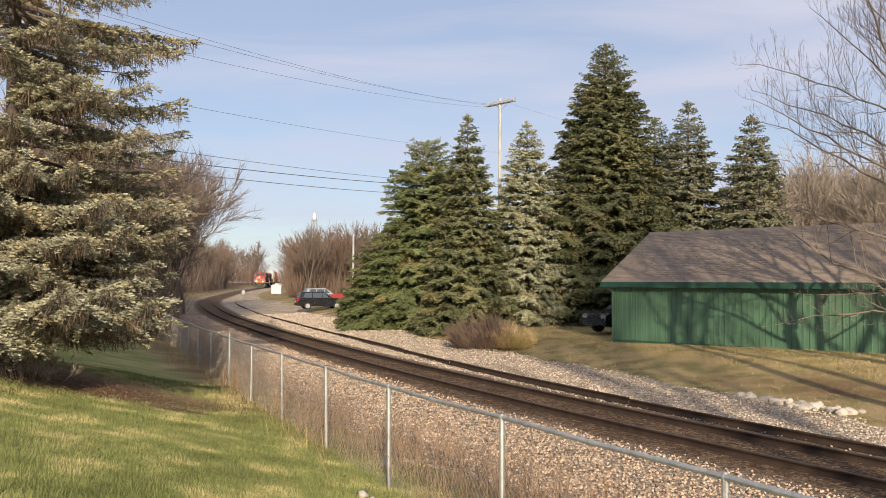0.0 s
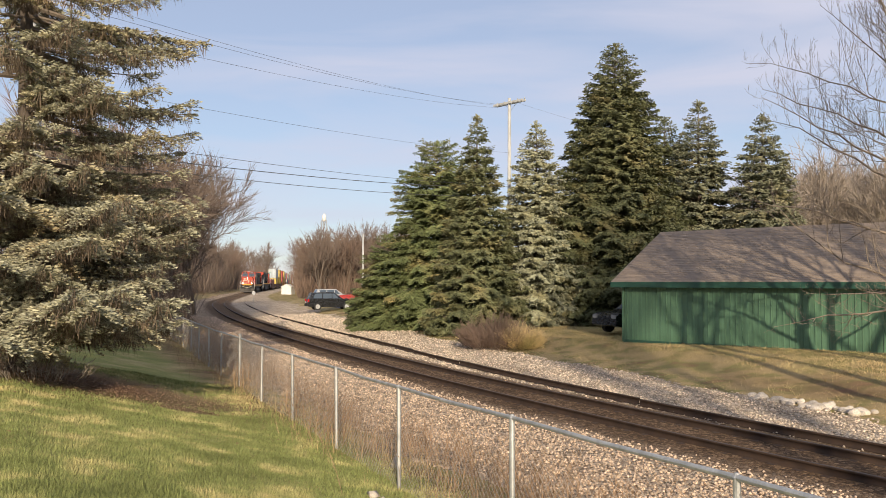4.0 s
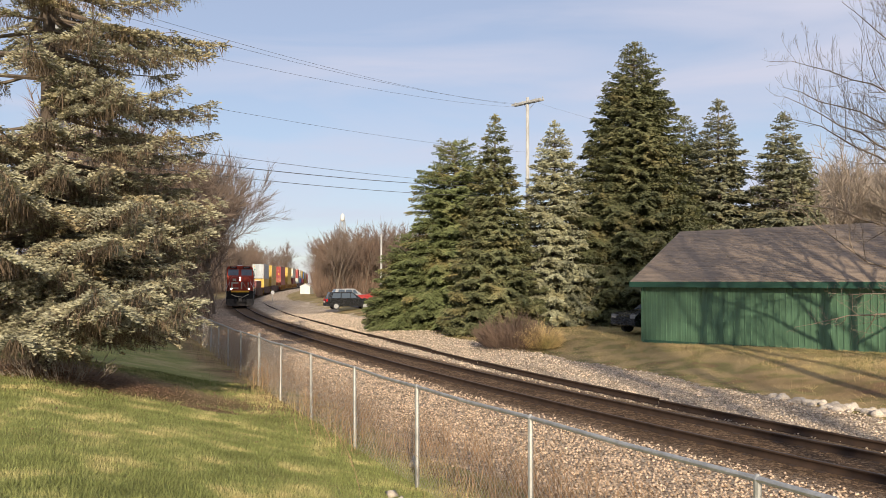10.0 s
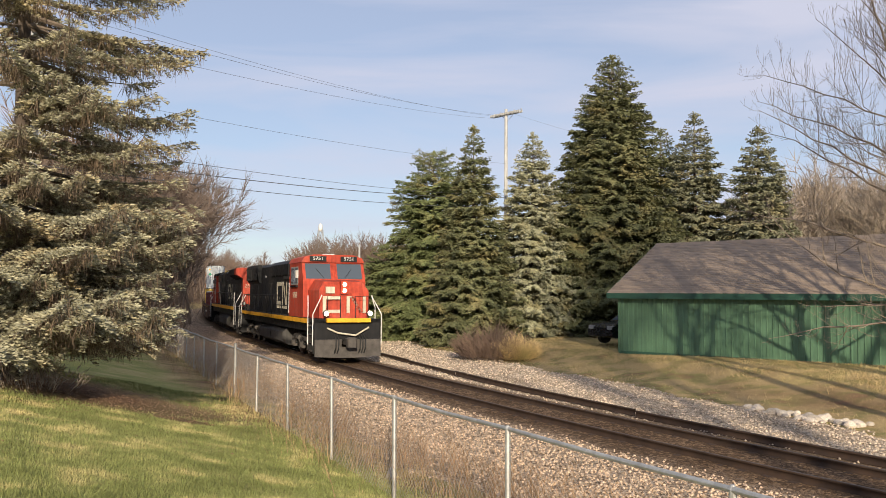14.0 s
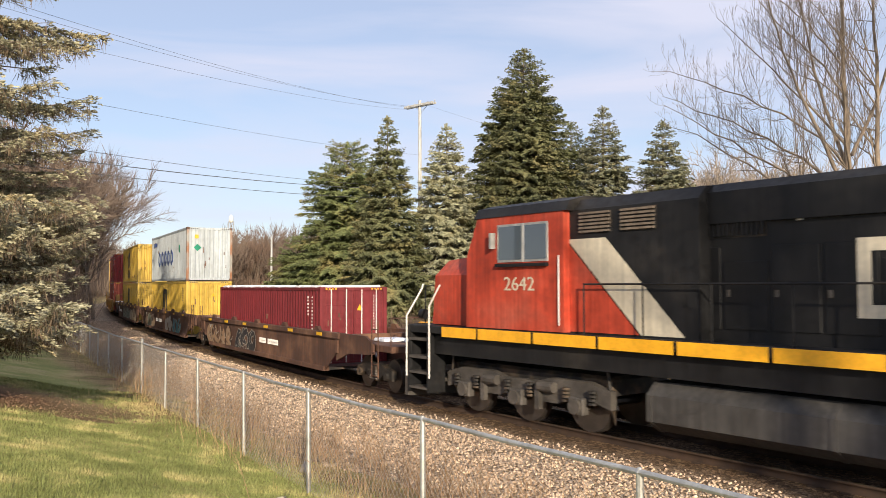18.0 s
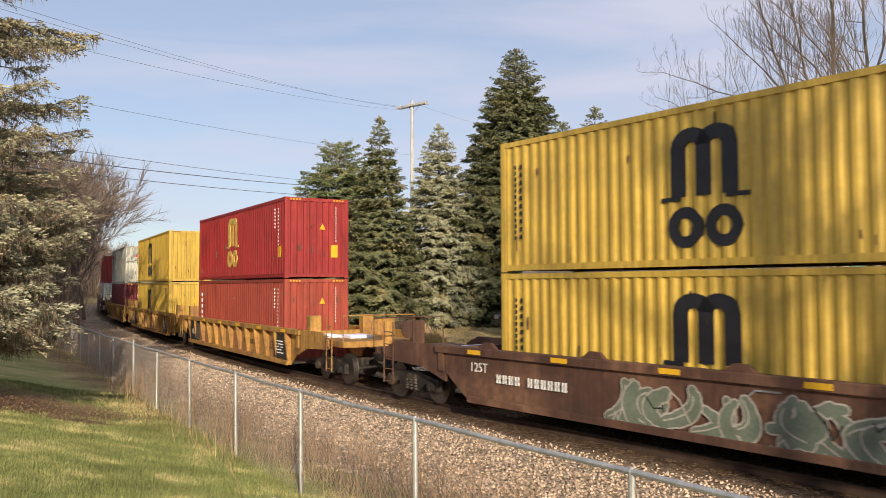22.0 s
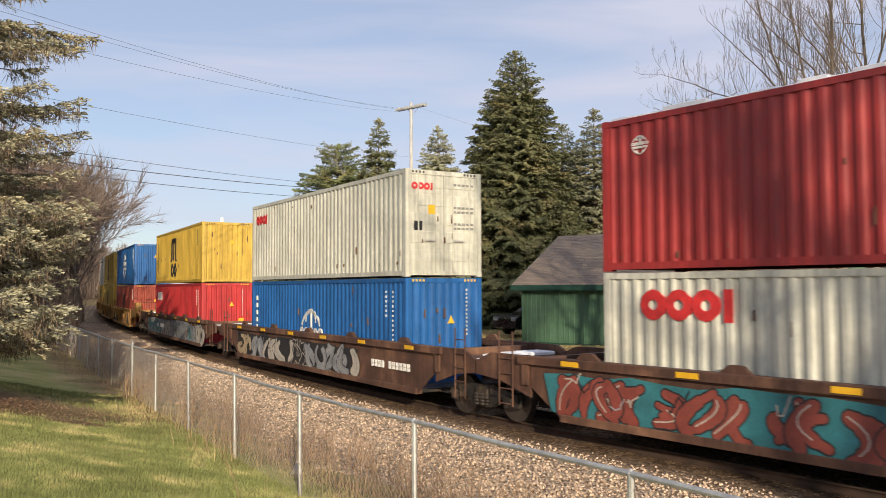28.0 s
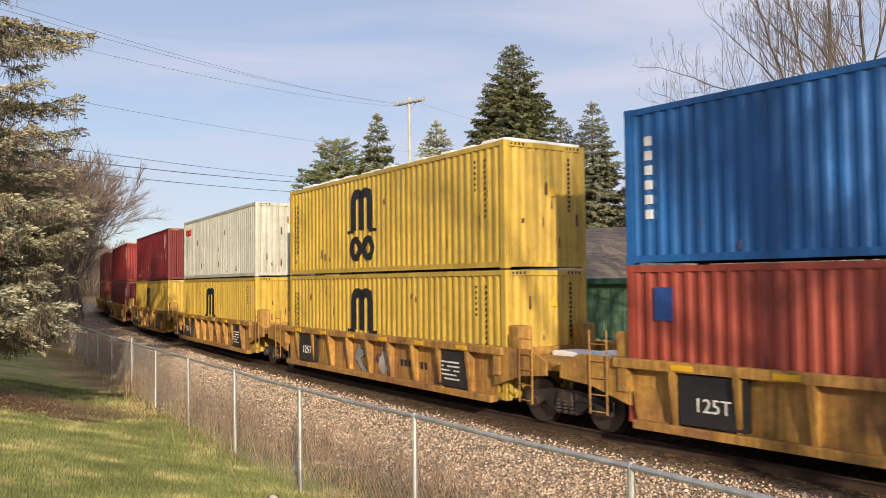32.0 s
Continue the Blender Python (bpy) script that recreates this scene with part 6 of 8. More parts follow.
def adorn(car, k, kind, half):
    """Stencils and spray paint on a car's side towards the viewer."""
    yb = -1.47
    if kind == "yellow":
        lettering(car, "125T", 0.34, -half + 1.75, yb + 0.03, 0.85, "right", M["white_paint"])
        yb = -1.335
        lettering(car, "53" if k < 6 else "40", 0.42, half - 3.0 if k < 6 else 0.4, yb + 0.03, 0.85, "right", M["mark_black"])
        g = Geo()
        for q in range(7):
            g.box(1.6 + q * 0.2, 1.74 + q * 0.2, yb + 0.03, yb + 0.04, 0.78, 0.96)
        part("row_of_marks", g, M["mark_black"], car)["kind"] = "stuff"
        g = Geo()
        for q in range(5):
            for e in range(6):
                if (q * 3 + e * 5) % 7:
                    g.box(half - 2.15 + e * 0.13, half - 2.05 + e * 0.13, -1.44, -1.43, 0.66 + q * 0.1, 0.695 + q * 0.1)
        part("row_of_marks", g, M["white_paint"], car)["kind"] = "stuff"
        if k in (4, 5, 9, 10):
            spray(car, k, half - 5.4, half - 4.9, (1, 4), y=-1.305)
            spray(car, k + 30, -half + 5.0, -half + 5.6, (4,), y=-1.305)
        return
    lettering(car, "125T", 0.30, -half + 1.3, yb + 0.03, 1.12, "right", M["white_paint"])
    plans = {0: ((-7.4, -3.4, (7, 2), None), (-2.6, -0.7, (0,), None)), 1: ((-7.0, -3.4, (2, 6, 2), None), (1.2, 3.2, (4, 1), None), (3.6, 5.4, (3,), None)), 2: ((-2.8, 7.0, (2, 6, 7, 2), None),), 6: ((-7.2, 2.4, (3, 3, 5), 3),),
             7: ((-6.8, 3.4, (7, 1, 4, 0), 0),), 8: ((-7.2, 6.8, (4, 1, 6, 4, 3), 4),)}
    for q, (x0, x1, cols, back) in enumerate(plans.get(k, ())):
        spray(car, k * 10 + q, x0, x1, cols, back)
    g = Geo()
    mid = {0: 0.5, 1: -2.4, 2: -6.0, 6: 3.3, 7: 4.6, 8: -4.2}[k]
    for q in range(11):
        if q != 4:
            for e in (0.0, 0.085):
                g.box(mid + q * 0.2 + e, mid + q * 0.2 + e + 0.035, yb - 0.006, yb + 0.02, 0.84, 1.03)
            g.box(mid + q * 0.2, mid + q * 0.2 + 0.12, yb - 0.006, yb + 0.02, 0.92, 0.95)
    part("row_of_marks", g, M["white_paint"], car, "row of white stencilled marks")["kind"] = "stuff"


def dress(c, k, j, color):
    """Emblems and marks of the box in car k; j: 0 lower, 1 upper."""
    mw, mb, my, mr = M["white_paint"], M["mark_black"], M["mark_yellow"], M["mark_red"]
    if color == "yellow":
        emblem(c, "arches", -0.78, 1.36, 0.97, mb, "large black emblem")
        small_marks(c, mb, k * 2 + j, True)
    elif color == "grey":
        emblem(c, "rings", -0.85, 1.4, 0.98, M["mark_blue"], "row of blue rings")
        decal(c, [rect(-5.4 + q * 0.45, -5.1 + q * 0.45, 2.25, 2.5) for q in range(3)], M["mark_blue"], "small blue marks", name="row_of_marks")
        decal(c, [[(3.85, 1.6), (4.05, 1.82), (3.85, 2.04), (3.65, 1.82)]], M["mark_green"], "green diamond label", name="warning_label")
        decal(c, [[(-0.65, 1.6), (-0.45, 1.8), (-0.65, 2.0), (-0.85, 1.8)]], M["mark_green"], "green diamond label", "end", "warning_label")
        decal(c, [rect(-0.8, -0.6, 2.3, 2.5)], M["reflector"], "", "end", "warning_label")
    elif color == "white":
        emblem(c, "blocks", -4.9 if j else -4.0, 2.3, 0.62 if j else 1.0, mr, "red emblem near the rear end")
        if k == 5:
            emblem(c, "blocks", 0.0, 2.1, 0.4, mr, "small red emblem on the end", "end")
        if k == 7:
            emblem(c, "blocks", -0.6, 2.45, 0.35, mr, "small red emblem on the door", "end")
            decal(c, [rect(-0.95, -0.7, 1.25, 1.5)], mb, "black label", "end", "warning_label")
            decal(c, [rect(-0.5, -0.25, 1.7, 1.95)], M["reflector"], "yellow label", "end", "warning_label")
            decal(c, [rect(0.3 + q * 0.14, 0.4 + q * 0.14, z, z + 0.06) for q in range(5) for z in (1.3, 1.42, 1.75, 1.87, 2.5)], M["truck_mark"], "", "end", "row_of_marks")
        else:
            small_marks(c, M["truck_mark"], k * 2 + j)
    elif color == "blue":
        if j == 0:
            emblem(c, "globe", -0.3, 1.05, 1.0, mw, "white globe emblem")
        else:
            emblem(c, "globe", -0.3, 1.5, 1.05, mw, "white globe emblem")
        small_marks(c, mw, k * 2 + j, True)
    else:
        if k == 3 and j == 1:
            emblem(c, "arches", -0.5, 1.5, 0.95, my, "large yellow emblem")
        elif k == 9:
            emblem(c, "half_arches", -0.3, 1.1, 1.0, mb, "large black emblem")
            decal(c, [rect(-5.5, -5.1, 1.9, 2.5)], M["mark_blue"], "blue label", name="warning_label")
        elif k == 8:
            emblem(c, "bars", -4.7, 2.2, 0.9, mw, "white emblem near the rear end")
        elif k == 5:
            emblem(c, "bars", 0.1, 1.9, 0.55, mw, "white emblem on the end", "end")
        elif k == 6:
            emblem(c, "globe", -5.2, 2.35, 0.2, mw, "small white emblem")
        small_marks(c, mw, k * 2 + j, k == 3 and j == 0)
    dirt(c, k * 5 + j)


SPRAY = [mat("spray paint " + n, c, 0.6, 0, 0.25, 2.0) for n, c in (("black", (0.02, 0.02, 0.022)), ("pale", (0.42, 0.38, 0.32)), ("tan", (0.30, 0.19, 0.11)), ("teal", (0.03, 0.16, 0.18)),
                                                                     ("grey", (0.24, 0.25, 0.26)), ("dull red", (0.22, 0.05, 0.035)), ("dull green", (0.14, 0.17, 0.12)), ("cream", (0.36, 0.27, 0.16)))]


def capsule(p, q, rad, n=5):
    """Outline of a rounded stroke between two points."""
    a = math.atan2(q[1] - p[1], q[0] - p[0])
    return [(q[0] + rad * math.cos(a - 1.5708 + 3.1416 * k / n), q[1] + rad * math.sin(a - 1.5708 + 3.1416 * k / n)) for k in range(n + 1)] + \
           [(p[0] + rad * math.cos(a + 1.5708 + 3.1416 * k / n), p[1] + rad * math.sin(a + 1.5708 + 3.1416 * k / n)) for k in range(n + 1)]


def spray(side, seed, x0, x1, colors, back=None, y=-1.45):
    """Faded spray-painted figures on the viewer's side of a car: fat rounded strokes with a thin outline, over a ground colour."""
    r = random.Random(seed)
    if back is not None:
        n = 14
        top = [(x0 - 0.3 + (x1 - x0 + 0.6) * k / n, 1.32 + r.uniform(-0.14, 0.04)) for k in range(n + 1)]
        low = [(x0 - 0.1 + (x1 - x0 + 0.4) * k / n, 0.36 + r.uniform(-0.02, 0.18)) for k in range(n + 1)]
        part("spray_paint", Geo().prism(top + low[::-1], y - 0.003, y - 0.0015, "y"), SPRAY[back], side, "faded field of spray paint")
    x, k = x0, 0
    fill = r.choice(colors)
    while x < x1:
        w = r.uniform(0.62, 0.9)
        if r.random() < 0.4:
            fill = r.choice(colors)
        fat, slant, drop = r.uniform(0.085, 0.13), r.uniform(-0.12, 0.2), r.uniform(0.0, 0.12)
        lines = []
        for e in range(r.choice((2, 3))):
            # a bent stroke that swells in the middle
            u0, v0 = r.uniform(0.0, 1.0), r.choice((r.uniform(0.0, 0.2), r.uniform(0.8, 1.0)))
            u2, v2 = r.uniform(0.0, 1.0), 1.0 - v0 + r.uniform(-0.3, 0.3)
            u1, v1 = (u0 + u2) / 2 + r.choice((-1, 1)) * r.uniform(0.5, 1.0), r.uniform(0.2, 0.8)
            last = None
            for q in range(7):
                f = q / 6
                u, v = u0 * (1 - f) ** 2 + 2 * u1 * f * (1 - f) + u2 * f * f, v0 * (1 - f) ** 2 + 2 * v1 * f * (1 - f) + v2 * f * f
                p = (x + w * u + slant * v, 0.5 - drop + 0.74 * min(max(v, 0.0), 1.0))
                if last:
                    lines.append((last, p, fat * (0.65 + 0.6 * math.sin(math.pi * f))))
                last = p
        base = 0.0048 + 0.0045 * (k % 3)
        edge = SPRAY[1 if fill in (0, 3) or seed // 10 in (1, 2) else 0]
        for grow, m, lift in ((0.03, edge, base), (0.0, SPRAY[fill], base + 0.002)):
            g = Geo()
            for q, (p, e, rad) in enumerate(lines):
                h = y - lift - 0.00009 * q
                g.prism(capsule(p, e, rad + grow, 4), h, h + 0.00006, "y")
            part("spray_paint", g, m, side, "thin outline of a spray-painted figure" if grow else "fat spray-painted figure")["kind"] = "stuff"
        # a lighter stroke inside the figure
        g = Geo()
        for q, (p, e, rad) in enumerate(lines[:5]):
            h = y - base - 0.0041 - 0.00005 * q
            g.prism(capsule((p[0] - 0.04, p[1] + 0.02), (e[0] - 0.04, e[1] + 0.02), 0.013, 3), h, h + 0.00003, "y")
        part("spray_paint", g, SPRAY[4 if fill == 1 else 1], side, "thin highlight stroke of spray paint")["kind"] = "stuff"
        # thin tags and drips
        if r.random() < 0.5:
            g = Geo()
            p = (x + w * r.uniform(0.1, 0.6), r.uniform(0.4, 1.2))
            for q in range(4):
                e = (p[0] + r.uniform(0.0, 0.2), min(max(p[1] + r.uniform(-0.3, 0.3), 0.36), 1.3))
                h = y - 0.021 - 0.0005 * q
                g.prism(capsule(p, e, 0.014, 3), h, h + 0.0004, "y")
                p = e
            part("spray_paint", g, SPRAY[r.choice((0, 1, 1, 4))], side, "thin spray-painted line")["kind"] = "stuff"
        x += w * r.uniform(0.78, 0.95)
        k += 1


M["mark_green"] = mat("green label", (0.0, 0.22, 0.12), 0.5)
M["truck_mark"] = mat("faded grey marks", (0.25, 0.25, 0.23), 0.6)

for a, b, kind, gap in SETS:
    for k in range(a, b):
        s_front, lower, upper = LOADS[k]
        mid = s_front + C_L / 2
        length = gap - 3.8
        lab = "rusty brown well car covered in faded spray paint" if kind == "brown" else "weathered yellow well car with ribbed sides"
        car = put(well_car(kind, s_front, length, k == a, k == b - 1, lab), mid, 8.0)
        adorn(car, k, kind, length / 2)
        for j, load in enumerate((lower, upper)):
            if load:
                c = put(container(*load), mid, 8.0)
                if k == 0:
                    c.scale = (1, 1, 2.591 / C_H)
                c["z"] = C_Z + j * (C_H + 0.03)
                dress(c, k, j, load[0])


def motions():
    for ob, s0, half in TRAIN:
        rows = []
        for t in range(0, 33):
            s = s0 - SPEED * t
            a, b = on_line(s - half), on_line(s + half)
            w = a - b
            m = (a + b) / 2
            rows.append((float(t), pose(m.x, m.y, m.z + ob.get("z", 0.0), 0, 0, math.degrees(math.atan2(w.y, w.x)) + ob.get("turned", 0.0))))
        walk(ob, rows)
# ---- locomotives ----
M["loco_black"] = mat("sooty black locomotive paint", (0.013, 0.013, 0.014), 0.55, 0, 0.35, 0.7, streak=0.2, tint=(0.026, 0.023, 0.02), tint_at=0.6, spec=0.25)
M["loco_red"] = mat("orange-red locomotive paint", (0.46, 0.06, 0.03), 0.6, 0, 0.3, 0.7, streak=0.3, tint=(0.36, 0.075, 0.045), tint_at=0.58, spec=0.3)
M["cream"] = mat("cream stripe paint", (0.58, 0.52, 0.40), 0.55, 0, 0.15, 1.0, streak=0.2)
M["sill_yellow"] = mat("yellow sill tape", (0.85, 0.42, 0.02), 0.45, 0, 0.15, 2.0)
M["truck"] = mat("dusty truck steel", (0.085, 0.075, 0.066), 0.7, 0.2, 0.35, 3.0, 0.004)
M["tank"] = mat("dusty fuel tank", (0.060, 0.056, 0.052), 0.7, 0, 0.3, 1.0, streak=0.3)
M["hand"] = mat("white handrail paint", (0.75, 0.72, 0.68), 0.5, 0, 0.1, 2.0)
M["hose"] = mat("black rubber hose", (0.02, 0.02, 0.02), 0.7)
M["lamp_lit"] = glow("lit headlight", (1.0, 0.86, 0.62), 9.0)
M["lamp_dark"] = mat("unlit lamp glass", (0.3, 0.3, 0.3), 0.1, 0, 0.05, 4.0)


def glass_material():
    m = bpy.data.materials.new("dark cab glass with sky reflection tone")
    m.use_nodes = True
    b = m.node_tree.nodes["Principled BSDF"]
    # blue-grey base colour stands in for sky mirrored in the panes
    b.inputs["Base Color"].default_value = (0.07, 0.09, 0.11, 1)
    b.inputs["Roughness"].default_value = 0.04
    b.inputs["Specular IOR Level"].default_value = 0.9
    return m


M["cab_glass"] = glass_material()


def three_axle_truck(parent, x):
    b = new("bogie")
    b.parent = parent
    b.location = (x, 0, 0)
    for sy in (1, -1):
        y = sy * 1.02
        prof = [(-2.45, 0.52), (-2.45, 0.86), (-1.9, 1.0), (-0.9, 1.0), (-0.5, 0.9), (0.5, 0.9), (0.9, 1.0), (1.9, 1.0), (2.45, 0.86), (2.45, 0.52), (2.05, 0.62), (1.35, 0.62), (1.1, 0.5), (0.6, 0.5), (0.35, 0.66),
                (-0.35, 0.66), (-0.6, 0.5), (-1.1, 0.5), (-1.35, 0.62), (-2.05, 0.62)]
        part("side_frame", Geo().prism(prof, y - 0.08, y + 0.08, "y"), M["truck"], b)
        for q in (-1.7, 0.0, 1.7):
            g = Geo().box(q - 0.2, q + 0.2, *sorted((y + sy * 0.05, y + sy * 0.24)), 0.38, 0.7, 0.03)
            g.tube([(q, y + sy * 0.2, 0.53), (q, y + sy * 0.30, 0.53)], 0.15, 12)
            part("axle_box", g, M["truck"], b)
            for e in (-0.34, 0.34):
                g = Geo()
                for k in range(4):
                    g.tube([(q + e, y + sy * 0.13, 0.58 + k * 0.075), (q + e, y + sy * 0.13, 0.625 + k * 0.075)], 0.085, 8)
                part("spring", g, M["steel_dark"], b)
        for q in (-0.85, 0.85):
            part("brake_cylinder", Geo().tube([(q - 0.22, y + sy * 0.16, 0.82), (q + 0.2, y + sy * 0.16, 0.82)], 0.11, 10).box(q + 0.18, q + 0.3, *sorted((y + sy * 0.08, y + sy * 0.2)), 0.35, 0.8), M["truck"], b)
        part("sand_pipe", Geo().tube([(2.3, y, 1.3), (2.4, y, 0.7), (2.3, y * 0.76, 0.2)], 0.03, 6).tube([(-2.3, y, 1.3), (-2.4, y, 0.7), (-2.3, y * 0.76, 0.2)], 0.03, 6), M["steel_dark"], b)
    part("truck_frame", Geo().box(-2.3, 2.3, -0.9, 0.9, 0.75, 1.1, 0.05), M["steel_dark"], b)
    for q in (-1.7, 0.0, 1.7):
        g = Geo().tube([(q, -1.0, 0.53), (q, 1.0, 0.53)], 0.09, 10)
        for sy in (1, -1):
            g.tube([(q, sy * 0.70, 0.53), (q, sy * 0.83, 0.53)], 0.53, 24)
            g.tube([(q, sy * 0.66, 0.53), (q, sy * 0.70, 0.53)], [0.56, 0.555], 24)
        part("wheelset", g, M["wheel"], b)


def rail_line(parent, pts, rad=0.019, m=None, name="handrail"):
    return part(name, Geo().tube(pts, rad, 6), m or M["loco_black"], parent)


def end_gear(ob, sx, lit):
    """Pilot, steps, coupler, hoses and end handrails of one end of a locomotive; sx: which end."""
    X = 10.25 * sx

    def bx(a, b):
        return sorted((X + sx * a, X + sx * b))
    part("end_plate", Geo().box(*bx(-0.12, 0.0), -1.5, 1.5, 0.9, 1.75, 0.02), M["loco_black"], ob)
    g = Geo().prism(((-1.5, 0.95), (-1.5, 0.22), (-0.35, 0.16), (0.35, 0.16), (1.5, 0.22), (1.5, 0.95), (0.3, 0.95), (0.3, 0.62), (-0.3, 0.62), (-0.3, 0.95)), *bx(0.02, 0.14), "x")
    part("snow_plow", g, M["truck"], ob, "dusty grey snow plow")
    part("anticlimber", Geo().box(*bx(0.0, 0.28), -1.0, 1.0, 1.62, 1.78, 0.03), M["sill_yellow"] if sx > 0 else M["loco_black"], ob)
    part("coupler", Geo().box(*bx(-0.3, 0.55), -0.14, 0.14, 0.72, 1.0, 0.04).box(*bx(0.4, 0.78), -0.2, 0.22, 0.64, 1.06, 0.06), M["truck"], ob)
    for k, y in enumerate((-0.62, -0.5, 0.48, 0.6, 0.72)):
        part("air_hose", Geo().tube([(X + sx * 0.05, y, 1.15), (X + sx * 0.28, y + 0.03, 0.95), (X + sx * 0.34, y, 0.6), (X + sx * 0.26, y - 0.04, 0.38)], 0.028, 6), M["hose"], ob)
    part("cable", Geo().tube([(X + sx * 0.1, -0.95, 1.4), (X + sx * 0.2, -0.5, 1.22), (X + sx * 0.22, 0.3, 1.12), (X + sx * 0.1, 0.95, 1.42)], 0.035, 6), M["cream"], ob, "tan jumper cable")
    for sy in (1, -1):
        y0, y1 = sorted((sy * 1.55, sy * 1.02))
        st = part("stepwell", Geo().box(*bx(-0.85, -0.8), y0, y1, 0.35, 1.72).box(*bx(-0.1, -0.05), y0, y1, 0.35, 1.72), M["loco_black"], ob)
        for z in (0.42, 0.78, 1.12, 1.45):
            part("step", Geo().box(*bx(-0.8, -0.1), y0, y1, z, z + 0.05), M["truck"], st)
        rail_line(ob, [(X - sx * 0.92, sy * 1.57, 0.7), (X - sx * 0.92, sy * 1.57, 2.2), (X - sx * 1.25, sy * 1.5, 2.72)], 0.022, M["hand"])
        rail_line(ob, [(X - sx * 0.02, sy * 1.57, 0.7), (X - sx * 0.02, sy * 1.57, 1.95), (X - sx * 0.15, sy * 1.2, 2.62), (X - sx * 0.15, sy * 1.15, 2.75)], 0.022, M["hand"])
        rail_line(ob, [(X + sx * 0.02, sy * 0.95, 1.75), (X + sx * 0.02, sy * 0.95, 2.7), (X + sx * 0.02, sy * 0.35, 2.7), (X + sx * 0.02, sy * 0.35, 1.75)], 0.018, M["loco_black"])
        part("ditch_light", Geo().tube([(X - sx * 0.05, sy * 1.0, 1.98), (X + sx * 0.1, sy * 1.0, 1.98)], 0.13, 14), M["loco_black"], ob)
        part("lens", Geo().tube([(X + sx * 0.1, sy * 1.0, 1.98), (X + sx * 0.12, sy * 1.0, 1.98)], 0.10, 14), M["lamp_lit"] if lit else M["lamp_dark"], ob, "lit ditch light" if lit else "unlit ditch light")


def slats(parent, x0, x1, y, z0, z1, n, sy, upright=True, mm=None):
    """A louvred intake: frame and slats on a hood side."""
    fr = part("grille", Geo().box(x0, x1, *sorted((y, y + sy * 0.012)), z0, z1), M["steel_dark"], parent)
    g = Geo()
    for k in range(n):
        if upright:
            q = x0 + (x1 - x0) * (k + 0.5) / n
            g.box(q - 0.022, q + 0.022, *sorted((y + sy * 0.01, y + sy * 0.05)), z0 + 0.03, z1 - 0.03)
        else:
            q = z0 + (z1 - z0) * (k + 0.5) / n
            g.box(x0 + 0.03, x1 - 0.03, *sorted((y + sy * 0.01, y + sy * 0.05)), q - 0.02, q + 0.02)
    ob = part("slats", g, mm or M["loco_black"], fr)
    ob["kind"] = "stuff"


